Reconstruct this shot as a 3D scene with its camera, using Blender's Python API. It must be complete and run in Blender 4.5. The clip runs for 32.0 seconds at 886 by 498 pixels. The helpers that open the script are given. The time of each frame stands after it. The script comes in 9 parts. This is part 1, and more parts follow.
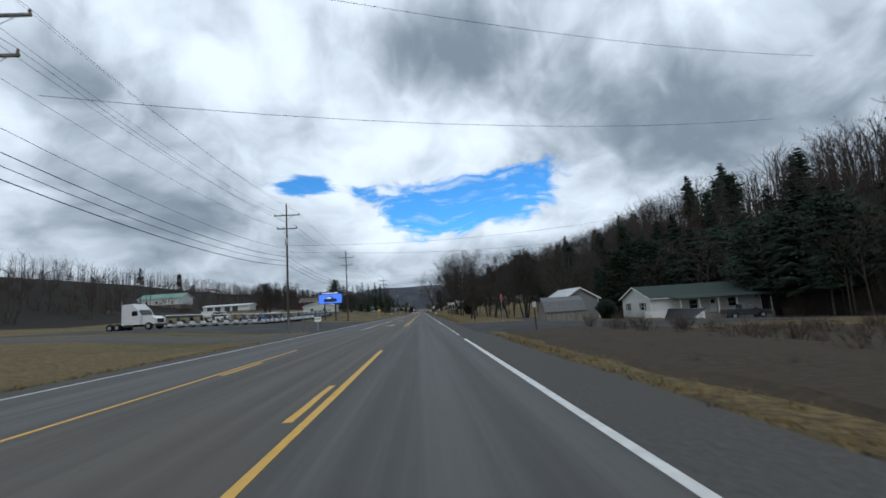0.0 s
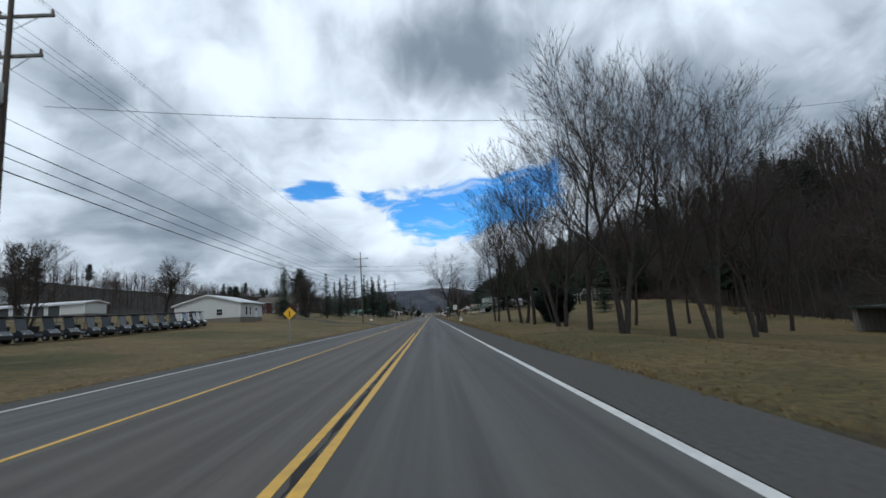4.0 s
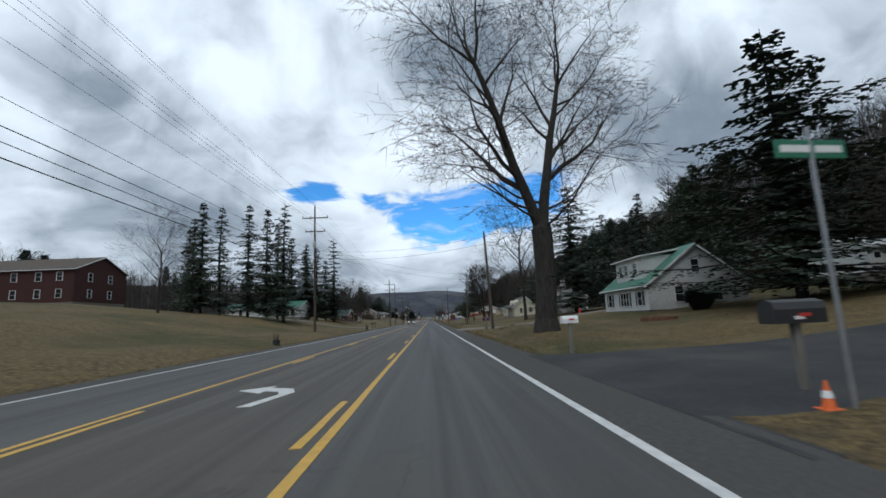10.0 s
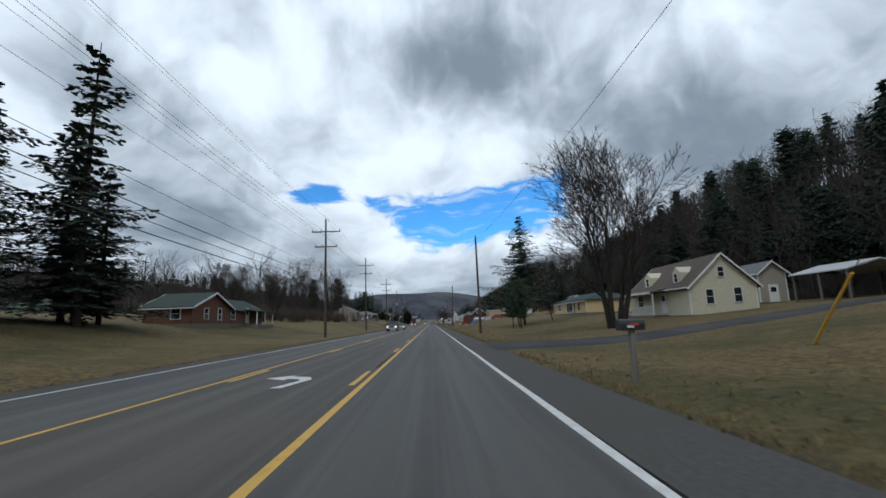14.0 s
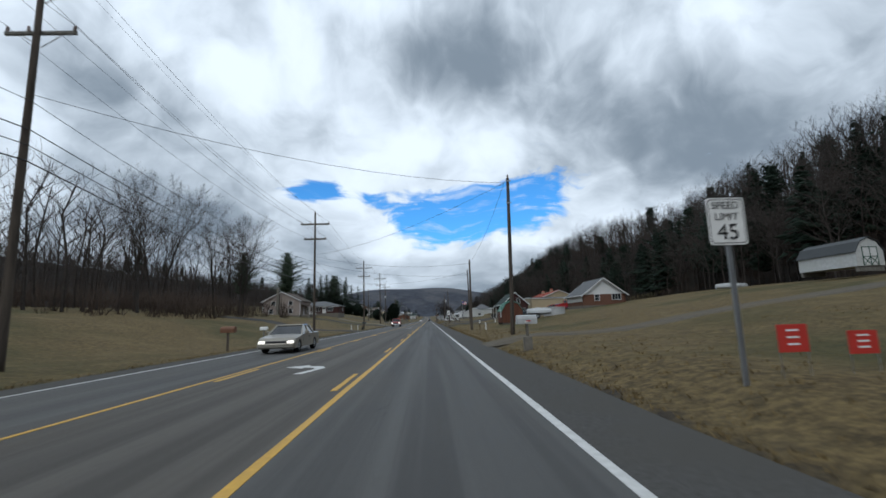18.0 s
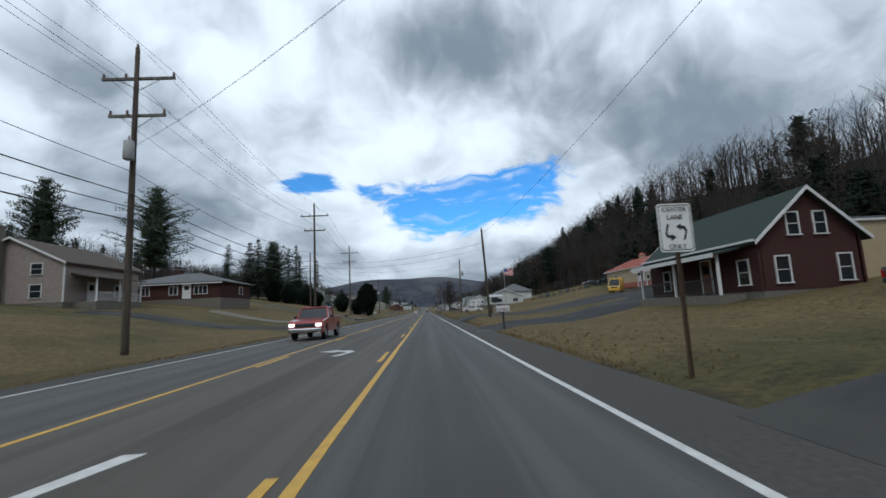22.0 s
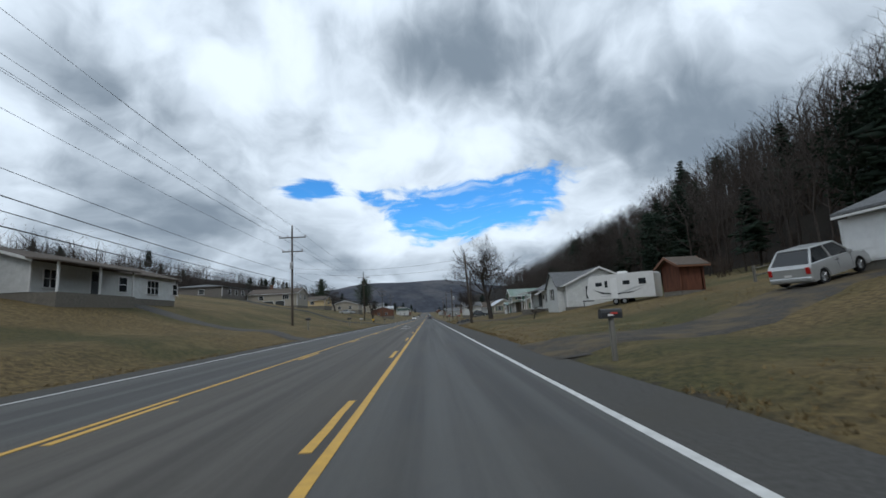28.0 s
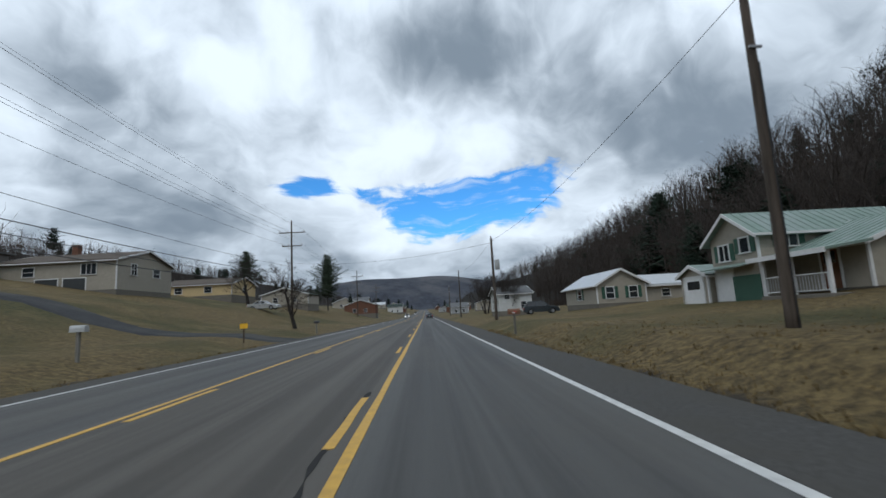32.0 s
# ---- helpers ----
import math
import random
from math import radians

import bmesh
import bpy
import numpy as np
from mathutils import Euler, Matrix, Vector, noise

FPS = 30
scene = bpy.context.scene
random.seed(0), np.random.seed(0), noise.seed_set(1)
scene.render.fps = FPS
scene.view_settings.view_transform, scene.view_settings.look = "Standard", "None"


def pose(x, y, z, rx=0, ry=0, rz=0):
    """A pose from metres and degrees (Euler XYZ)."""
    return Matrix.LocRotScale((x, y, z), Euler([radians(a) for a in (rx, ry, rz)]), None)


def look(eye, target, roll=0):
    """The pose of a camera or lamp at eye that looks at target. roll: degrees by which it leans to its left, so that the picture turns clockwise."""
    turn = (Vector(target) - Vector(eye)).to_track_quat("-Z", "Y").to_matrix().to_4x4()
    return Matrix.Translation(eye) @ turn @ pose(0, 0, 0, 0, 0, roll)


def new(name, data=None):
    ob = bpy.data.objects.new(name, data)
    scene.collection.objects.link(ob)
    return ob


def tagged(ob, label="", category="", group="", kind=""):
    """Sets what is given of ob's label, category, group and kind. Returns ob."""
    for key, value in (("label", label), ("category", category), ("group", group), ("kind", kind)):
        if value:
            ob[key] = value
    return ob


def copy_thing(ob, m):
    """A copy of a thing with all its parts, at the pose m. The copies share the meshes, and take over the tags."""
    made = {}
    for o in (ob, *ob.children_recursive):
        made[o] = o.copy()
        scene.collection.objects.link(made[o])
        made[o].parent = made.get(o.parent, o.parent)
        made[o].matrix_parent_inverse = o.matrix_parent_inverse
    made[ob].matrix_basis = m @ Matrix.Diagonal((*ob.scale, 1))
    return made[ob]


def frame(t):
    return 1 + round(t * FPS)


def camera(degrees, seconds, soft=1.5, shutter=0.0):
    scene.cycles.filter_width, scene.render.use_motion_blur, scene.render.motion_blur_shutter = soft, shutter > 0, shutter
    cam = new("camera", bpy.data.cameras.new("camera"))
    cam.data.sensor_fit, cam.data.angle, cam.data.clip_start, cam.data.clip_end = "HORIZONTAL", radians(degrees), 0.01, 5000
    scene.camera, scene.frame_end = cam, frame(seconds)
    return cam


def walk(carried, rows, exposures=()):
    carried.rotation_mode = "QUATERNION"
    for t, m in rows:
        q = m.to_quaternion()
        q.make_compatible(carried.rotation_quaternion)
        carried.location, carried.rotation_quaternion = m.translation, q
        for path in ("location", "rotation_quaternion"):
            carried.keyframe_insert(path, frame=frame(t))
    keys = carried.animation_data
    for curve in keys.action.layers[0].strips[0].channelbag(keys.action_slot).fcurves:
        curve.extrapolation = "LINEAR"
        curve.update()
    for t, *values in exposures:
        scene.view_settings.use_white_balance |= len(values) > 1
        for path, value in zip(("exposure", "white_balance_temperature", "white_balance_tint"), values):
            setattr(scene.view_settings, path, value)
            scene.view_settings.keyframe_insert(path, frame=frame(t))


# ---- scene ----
# ---------- camera: seconds, place, pitch, roll, yaw ----------
cam = camera(88.8, 32.0, soft=1.6, shutter=0.1)
ROUTE = [
    (0.0, 0.00, 0.00, 1.36, 7.83, 0.68, -2.58),
    (0.5, 0.03, 11.68, 1.38, 7.89, 0.79, -2.56),
    (1.0, 0.06, 23.37, 1.39, 7.92, 0.94, -2.61),
    (1.5, 0.08, 35.06, 1.40, 7.96, 1.20, -2.60),
    (2.0, 0.07, 46.72, 1.41, 8.09, 1.45, -2.63),
    (2.5, -0.01, 58.31, 1.40, 8.07, 1.63, -2.61),
    (3.0, -0.13, 69.86, 1.39, 8.13, 1.54, -2.45),
    (3.5, -0.26, 81.38, 1.39, 8.27, 1.30, -2.17),
    (4.0, -0.42, 92.87, 1.39, 8.35, 0.88, -1.49),
    (4.5, -0.57, 104.42, 1.39, 8.37, 0.64, -1.21),
    (5.0, -0.71, 115.96, 1.39, 8.42, 0.53, -1.28),
    (5.5, -0.82, 127.50, 1.40, 8.50, 0.47, -1.52),
    (6.0, -0.88, 139.02, 1.40, 8.62, 0.44, -1.79),
    (6.5, -0.89, 150.55, 1.41, 8.78, 0.38, -1.99),
    (7.0, -0.83, 162.06, 1.41, 9.02, 0.26, -1.97),
    (7.5, -0.70, 173.56, 1.40, 8.93, -0.02, -1.93),
    (8.0, -0.55, 185.06, 1.39, 8.92, -0.21, -1.68),
    (8.5, -0.45, 196.53, 1.39, 9.06, -0.32, -1.38),
    (9.0, -0.39, 207.99, 1.39, 9.15, -0.30, -1.37),
    (9.5, -0.35, 219.42, 1.39, 9.15, -0.40, -1.57),
    (10.0, -0.30, 230.83, 1.39, 8.90, -0.48, -1.66),
    (10.5, -0.22, 242.18, 1.39, 8.73, -0.30, -1.84),
    (11.0, -0.12, 253.49, 1.39, 8.58, -0.36, -2.04),
    (11.5, -0.05, 264.74, 1.39, 8.61, -0.36, -2.17),
    (12.0, -0.01, 275.88, 1.39, 8.61, -0.46, -2.15),
    (12.5, 0.02, 286.94, 1.39, 8.84, -0.51, -2.03),
    (13.0, 0.03, 297.92, 1.39, 9.11, -0.56, -1.82),
    (13.5, 0.04, 308.84, 1.39, 9.11, -0.79, -1.59),
    (14.0, 0.05, 319.69, 1.39, 9.28, -0.97, -1.42),
    (14.5, 0.09, 330.53, 1.39, 9.31, -1.03, -1.38),
    (15.0, 0.15, 341.34, 1.40, 9.27, -1.01, -1.42),
    (15.5, 0.21, 352.14, 1.40, 9.19, -0.96, -1.49),
    (16.0, 0.26, 362.91, 1.40, 9.09, -0.90, -1.57),
    (16.5, 0.29, 373.65, 1.41, 9.00, -0.84, -1.64),
    (17.0, 0.29, 384.37, 1.42, 8.93, -0.79, -1.69),
    (17.5, 0.25, 395.06, 1.42, 8.98, -0.99, -1.69),
    (18.0, 0.18, 405.70, 1.43, 8.92, -1.13, -1.77),
    (18.5, 0.11, 416.25, 1.41, 8.82, -0.95, -1.83),
    (19.0, 0.02, 426.67, 1.40, 8.60, -0.77, -1.82),
    (19.5, -0.09, 436.91, 1.40, 8.40, -0.66, -1.72),
    (20.0, -0.20, 446.88, 1.40, 8.39, -0.59, -1.71),
    (20.5, -0.27, 456.70, 1.39, 8.25, -0.42, -1.92),
    (21.0, -0.34, 466.39, 1.39, 8.04, -0.27, -2.04),
    (21.5, -0.41, 475.93, 1.39, 7.75, -0.20, -2.08),
    (22.0, -0.48, 485.34, 1.39, 7.76, -0.20, -2.13),
    (22.5, -0.53, 494.64, 1.39, 7.83, -0.31, -2.21),
    (23.0, -0.55, 503.94, 1.39, 7.77, -0.48, -2.20),
    (23.5, -0.54, 513.24, 1.40, 7.80, -0.70, -1.95),
    (24.0, -0.50, 522.55, 1.41, 7.85, -0.94, -1.66),
    (24.5, -0.41, 531.92, 1.40, 7.81, -1.13, -1.61),
    (25.0, -0.33, 541.34, 1.39, 7.83, -1.23, -1.77),
    (25.5, -0.30, 550.75, 1.39, 8.02, -1.27, -1.86),
    (26.0, -0.31, 560.15, 1.40, 8.11, -1.18, -1.87),
    (26.5, -0.35, 569.54, 1.40, 8.16, -1.01, -1.84),
    (27.0, -0.41, 578.92, 1.40, 8.21, -0.77, -1.81),
    (27.5, -0.46, 588.28, 1.40, 8.29, -0.46, -1.82),
    (28.0, -0.51, 597.62, 1.39, 8.46, -0.05, -1.93),
    (28.5, -0.61, 606.88, 1.39, 8.51, 0.29, -1.81),
    (29.0, -0.73, 615.99, 1.38, 8.35, 0.60, -1.65),
    (29.5, -0.83, 624.93, 1.38, 8.21, 0.89, -1.68),
    (30.0, -0.90, 633.71, 1.39, 7.98, 1.04, -1.81),
    (30.5, -0.92, 642.38, 1.39, 7.96, 0.81, -1.85),
    (31.0, -0.90, 651.04, 1.40, 8.02, 0.49, -1.95),
    (31.5, -0.84, 659.62, 1.40, 8.12, 0.25, -2.04),
    (32.0, -0.76, 668.16, 1.40, 8.13, 0.22, -2.21),
]
LEAN = 3.0  # the phone leans to its right, besides what the car adds
walk(cam, [(t, Matrix.Translation((x, y, z)) @ pose(0, 0, 0, 0, LEAN, 0) @ pose(0, 0, 0, 90 + p, r, w)) for t, x, y, z, p, r, w in ROUTE])

# ---------- sky, sun ----------
def link(nt, a, b):
    nt.links.new(a, b)


def node(nt, kind, **values):
    n = nt.nodes.new(kind)
    for key, value in values.items():
        n.inputs[key].default_value = value
    return n


def math_node(nt, op, a, b=None, clamp=False):
    n = nt.nodes.new("ShaderNodeMath")
    n.operation, n.use_clamp = op, clamp
    for i, v in enumerate((a, b)):
        if v is None:
            continue
        if isinstance(v, (int, float)):
            n.inputs[i].default_value = v
        else:
            nt.links.new(v, n.inputs[i])
    return n.outputs[0]


def mix_color(nt, fac, a, b):
    n = nt.nodes.new("ShaderNodeMix")
    n.data_type = "RGBA"
    for i, v in ((0, fac), (6, a), (7, b)):
        if isinstance(v, (int, float, tuple)):
            n.inputs[i].default_value = v if isinstance(v, (int, float)) else (*v, 1)
        else:
            nt.links.new(v, n.inputs[i])
    return n.outputs[2]


def ramp(nt, fac, lo, hi):
    n = nt.nodes.new("ShaderNodeMapRange")
    n.interpolation_type = "SMOOTHSTEP"
    nt.links.new(fac, n.inputs[0])
    n.inputs[1].default_value, n.inputs[2].default_value = lo, hi
    return n.outputs[0]


def build_sky():
    world = bpy.data.worlds.new("sky")
    scene.world = world
    world.use_nodes = True
    nt = world.node_tree
    nt.nodes.clear()
    out = nt.nodes.new("ShaderNodeOutputWorld")
    bg = nt.nodes.new("ShaderNodeBackground")
    link(nt, bg.outputs[0], out.inputs[0])
    sky = nt.nodes.new("ShaderNodeTexSky")
    sky.sky_type, sky.sun_disc = "NISHITA", False
    sky.sun_elevation, sky.sun_rotation = radians(38), radians(200)
    sky.air_density, sky.dust_density, sky.ozone_density = 1.0, 0.4, 2.2
    blue = node(nt, "ShaderNodeVectorMath")
    blue.operation = "SCALE"
    link(nt, sky.outputs[0], blue.inputs[0])
    blue.inputs[3].default_value = 0.115
    tint = nt.nodes.new("ShaderNodeVectorMath")
    tint.operation = "MULTIPLY"
    link(nt, blue.outputs[0], tint.inputs[0])
    tint.inputs[1].default_value = (0.36, 0.9, 1.34)
    way = nt.nodes.new("ShaderNodeTexCoord").outputs["Generated"]
    sep = nt.nodes.new("ShaderNodeSeparateXYZ")
    link(nt, way, sep.inputs[0])
    x, y, z = sep.outputs
    az = math_node(nt, "ARCTAN2", x, y)
    el = math_node(nt, "ARCSINE", z)
    # the deck flattens towards the horizon
    low = math_node(nt, "MULTIPLY", math_node(nt, "LOGARITHM", math_node(nt, "ADD", math_node(nt, "MAXIMUM", el, -0.05), 0.2), math.e), 0.62)
    deck = nt.nodes.new("ShaderNodeCombineXYZ")
    link(nt, az, deck.inputs[0])
    link(nt, low, deck.inputs[1])
    bend = node(nt, "ShaderNodeTexNoise", Scale=4.0, Detail=3.0, Roughness=0.5)
    link(nt, deck.outputs[0], bend.inputs["Vector"])
    off_ = nt.nodes.new("ShaderNodeVectorMath")
    off_.operation = "MULTIPLY_ADD"
    link(nt, bend.outputs["Color"], off_.inputs[0])
    off_.inputs[1].default_value = (0.2, 0.2, 0.0)
    link(nt, deck.outputs[0], off_.inputs[2])

    def cloud(scale, detail, rough, off, squash=1.0, turn=0.0):
        m = nt.nodes.new("ShaderNodeMapping")
        link(nt, off_.outputs[0], m.inputs[0])
        m.inputs["Location"].default_value = off
        m.inputs["Rotation"].default_value = (0, 0, turn)
        m.inputs["Scale"].default_value = (1.0, squash, 1.0)
        n = node(nt, "ShaderNodeTexNoise", Scale=scale, Detail=detail, Roughness=rough)
        link(nt, m.outputs[0], n.inputs["Vector"])
        return n.outputs[0]

    big = cloud(3.6, 5, 0.45, (1.3, 0.4, 0.0))
    mid = cloud(8.5, 5, 0.5, (4.1, 7.7, 1.0), 1.15)
    fine = cloud(22.0, 5, 0.55, (2.2, 3.1, 2.0), 1.2)
    streak = cloud(5.0, 6, 0.55, (5.0, 2.0, 3.0), 6.0, 0.1)
    puff = nt.nodes.new("ShaderNodeTexVoronoi")
    puff.feature = "SMOOTH_F1"
    puff.inputs["Scale"].default_value, puff.inputs["Smoothness"].default_value, puff.inputs["Detail"].default_value = 7.0, 0.9, 2.0
    link(nt, off_.outputs[0], puff.inputs["Vector"])
    puff = puff.outputs["Distance"]

    def bank(at, up, wide, high, skew=0.0):
        """1 in the middle of a bank of cloud at that azimuth and elevation (degrees), falling to 0."""
        u = math_node(nt, "DIVIDE", math_node(nt, "SUBTRACT", az, radians(at)), radians(wide))
        e = math_node(nt, "SUBTRACT", el, radians(up))
        if skew:
            e = math_node(nt, "SUBTRACT", e, math_node(nt, "MULTIPLY", math_node(nt, "SUBTRACT", az, radians(at)), skew))
        v = math_node(nt, "DIVIDE", e, radians(high))
        r = math_node(nt, "ADD", math_node(nt, "MULTIPLY", u, u), math_node(nt, "MULTIPLY", v, v))
        return math_node(nt, "EXPONENT", math_node(nt, "MULTIPLY", r, -1.0))

    def total(*terms):
        q = terms[0]
        for t in terms[1:]:
            q = math_node(nt, "ADD", q, t)
        return q

    def times(a, k):
        return math_node(nt, "MULTIPLY", a, k)

    def less(a, k):
        return math_node(nt, "SUBTRACT", a, k)

    # the clear gap low over the road's end
    gap = total(bank(6.0, 13.3, 15.5, 3.8, 0.12), times(bank(-14.3, 16.1, 4.4, 1.7, 0.1), 0.72), times(bank(-8, 15.4, 4, 1.1), 0.3), times(bank(-10.5, 10.4, 5.5, 2.6), -0.8))
    ragged = total(gap, times(less(mid, 0.5), 0.9), times(less(fine, 0.5), 0.5), times(less(streak, 0.52), 0.7))
    clear = ramp(nt, ragged, 0.3, 0.54)
    # grey undersides against bright tops
    BANKS = ((5, 31.5, 16, 5.0, 1.0), (20, 25, 8, 3.5, 0.4), (27, 19, 13, 5.5, 0.85), (41, 18, 14, 13, 0.8), (21, 14.5, 5, 3, 0.35), (33, 31, 7, 4, -0.4), (-20, 30, 12, 6, -0.65), (0, 21.5, 11, 2.6, -0.75),
             (-29, 12.5, 10, 5, 0.8), (-36, 23, 7, 6, 0.55), (-15, 11, 6, 3.5, 0.35), (0, 4.8, 50, 3.6, 0.6), (-3, 8.4, 7, 0.9, -0.4), (13, 9.6, 4, 1.0, -0.6), (-13, 23, 4, 3, 0.3), (-25, 22, 4, 4, 0.3), (-5, 38, 8, 3, -0.3), (5, 60, 90, 22, 0.25))
    grey = total(*[times(bank(*q[:4]), q[4]) for q in BANKS])
    shade = total(grey, times(less(big, 0.5), 1.6), times(less(mid, 0.5), 1.5), times(less(fine, 0.5), 0.5), times(less(puff, 0.42), 0.7))
    k = ramp(nt, shade, -0.35, 1.55)
    lit = mix_color(nt, k, (0.9, 1.0, 1.09), (0.232, 0.287, 0.345))
    wisps = ramp(nt, total(streak, times(fine, 0.3)), 0.66, 0.9)
    cleared = mix_color(nt, times(wisps, 0.75), tint.outputs[0], (0.72, 0.82, 0.95))
    mixed = mix_color(nt, clear, lit, cleared)
    link(nt, mixed, bg.inputs[0])
    bg.inputs[1].default_value = 1.0
    sun = new("sun", bpy.data.lights.new("sun", "SUN"))
    sun.data.energy, sun.data.angle, sun.data.color = 0.7, radians(14), (1.0, 0.96, 0.9)
    sun.matrix_world = look((0, 0, 200), (60, 150, 0))


build_sky()
scene.view_settings.exposure = 0.0
scene.view_settings.use_white_balance = True
scene.view_settings.white_balance_temperature = 6230

# ---------- materials ----------
M = {}


def material(name, color, rough=0.8, second=None, scale=6.0, amount=0.5, bump=0.0, bump_scale=40.0, metal=0.0, patch=None, patch_scale=0.4, stretch=(1, 1, 1), spread=0.0, coat=0.0):
    """A surface: two colours mixed by fine grain, a third in large patches, relief, and a spread of tone from object to object."""
    m = bpy.data.materials.new(name)
    m.use_nodes = True
    nt = m.node_tree
    b = nt.nodes["Principled BSDF"]
    b.inputs["Roughness"].default_value, b.inputs["Metallic"].default_value = rough, metal
    b.inputs["Coat Weight"].default_value = coat
    b.inputs["Specular IOR Level"].default_value = 0.12 if rough >= 0.75 else 0.45
    co = nt.nodes.new("ShaderNodeTexCoord").outputs["Object"]
    mp = nt.nodes.new("ShaderNodeMapping")
    mp.inputs["Scale"].default_value = stretch
    link(nt, co, mp.inputs[0])
    grain = node(nt, "ShaderNodeTexNoise", Scale=scale, Detail=6.0, Roughness=0.65)
    link(nt, mp.outputs[0], grain.inputs["Vector"])
    second = second or tuple(c * 0.7 for c in color)
    col = mix_color(nt, times_clamp(nt, grain.outputs[0], amount), color, second)
    if patch:
        large = node(nt, "ShaderNodeTexNoise", Scale=patch_scale, Detail=5.0, Roughness=0.6)
        link(nt, mp.outputs[0], large.inputs["Vector"])
        col = mix_color(nt, ramp(nt, large.outputs[0], 0.42, 0.66), col, patch)
    if spread:
        info = nt.nodes.new("ShaderNodeObjectInfo")
        hsv = nt.nodes.new("ShaderNodeHueSaturation")
        link(nt, math_node(nt, "ADD", math_node(nt, "MULTIPLY", info.outputs["Random"], spread), 1 - spread / 2), hsv.inputs["Value"])
        link(nt, col, hsv.inputs["Color"])
        col = hsv.outputs[0]
    link(nt, col, b.inputs["Base Color"])
    if bump:
        rel = node(nt, "ShaderNodeTexNoise", Scale=bump_scale, Detail=4.0)
        link(nt, mp.outputs[0], rel.inputs["Vector"])
        bp = node(nt, "ShaderNodeBump", Strength=min(1.0, bump), Distance=0.02)
        link(nt, rel.outputs[0], bp.inputs["Height"])
        link(nt, bp.outputs[0], b.inputs["Normal"])
    M[name] = m
    return m


def times_clamp(nt, a, amount):
    n = nt.nodes.new("ShaderNodeMapRange")
    link(nt, a, n.inputs[0])
    n.inputs[1].default_value, n.inputs[2].default_value, n.inputs[4].default_value = 0.3, 0.7, amount * 2
    n.clamp = True
    return n.outputs[0]


def plain(name, color, rough=0.5, metal=0.0, coat=0.0, spread=0.0):
    return material(name, color, rough, tuple(c * 0.85 for c in color), 3.0, 0.4, metal=metal, coat=coat, spread=spread)


def glass(name, color, rough=0.04):
    m = bpy.data.materials.new(name)
    m.use_nodes = True
    b = m.node_tree.nodes["Principled BSDF"]
    b.inputs["Base Color"].default_value = (*color, 1)
    b.inputs["Roughness"].default_value = rough
    b.inputs["IOR"].default_value = 1.5
    b.inputs["Specular IOR Level"].default_value = 0.6
    M[name] = m


def glow(name, color, strength):
    m = bpy.data.materials.new(name)
    m.use_nodes = True
    b = m.node_tree.nodes["Principled BSDF"]
    b.inputs["Base Color"].default_value = (*color, 1)
    b.inputs["Emission Color"].default_value = (*color, 1)
    b.inputs["Emission Strength"].default_value = strength
    M[name] = m


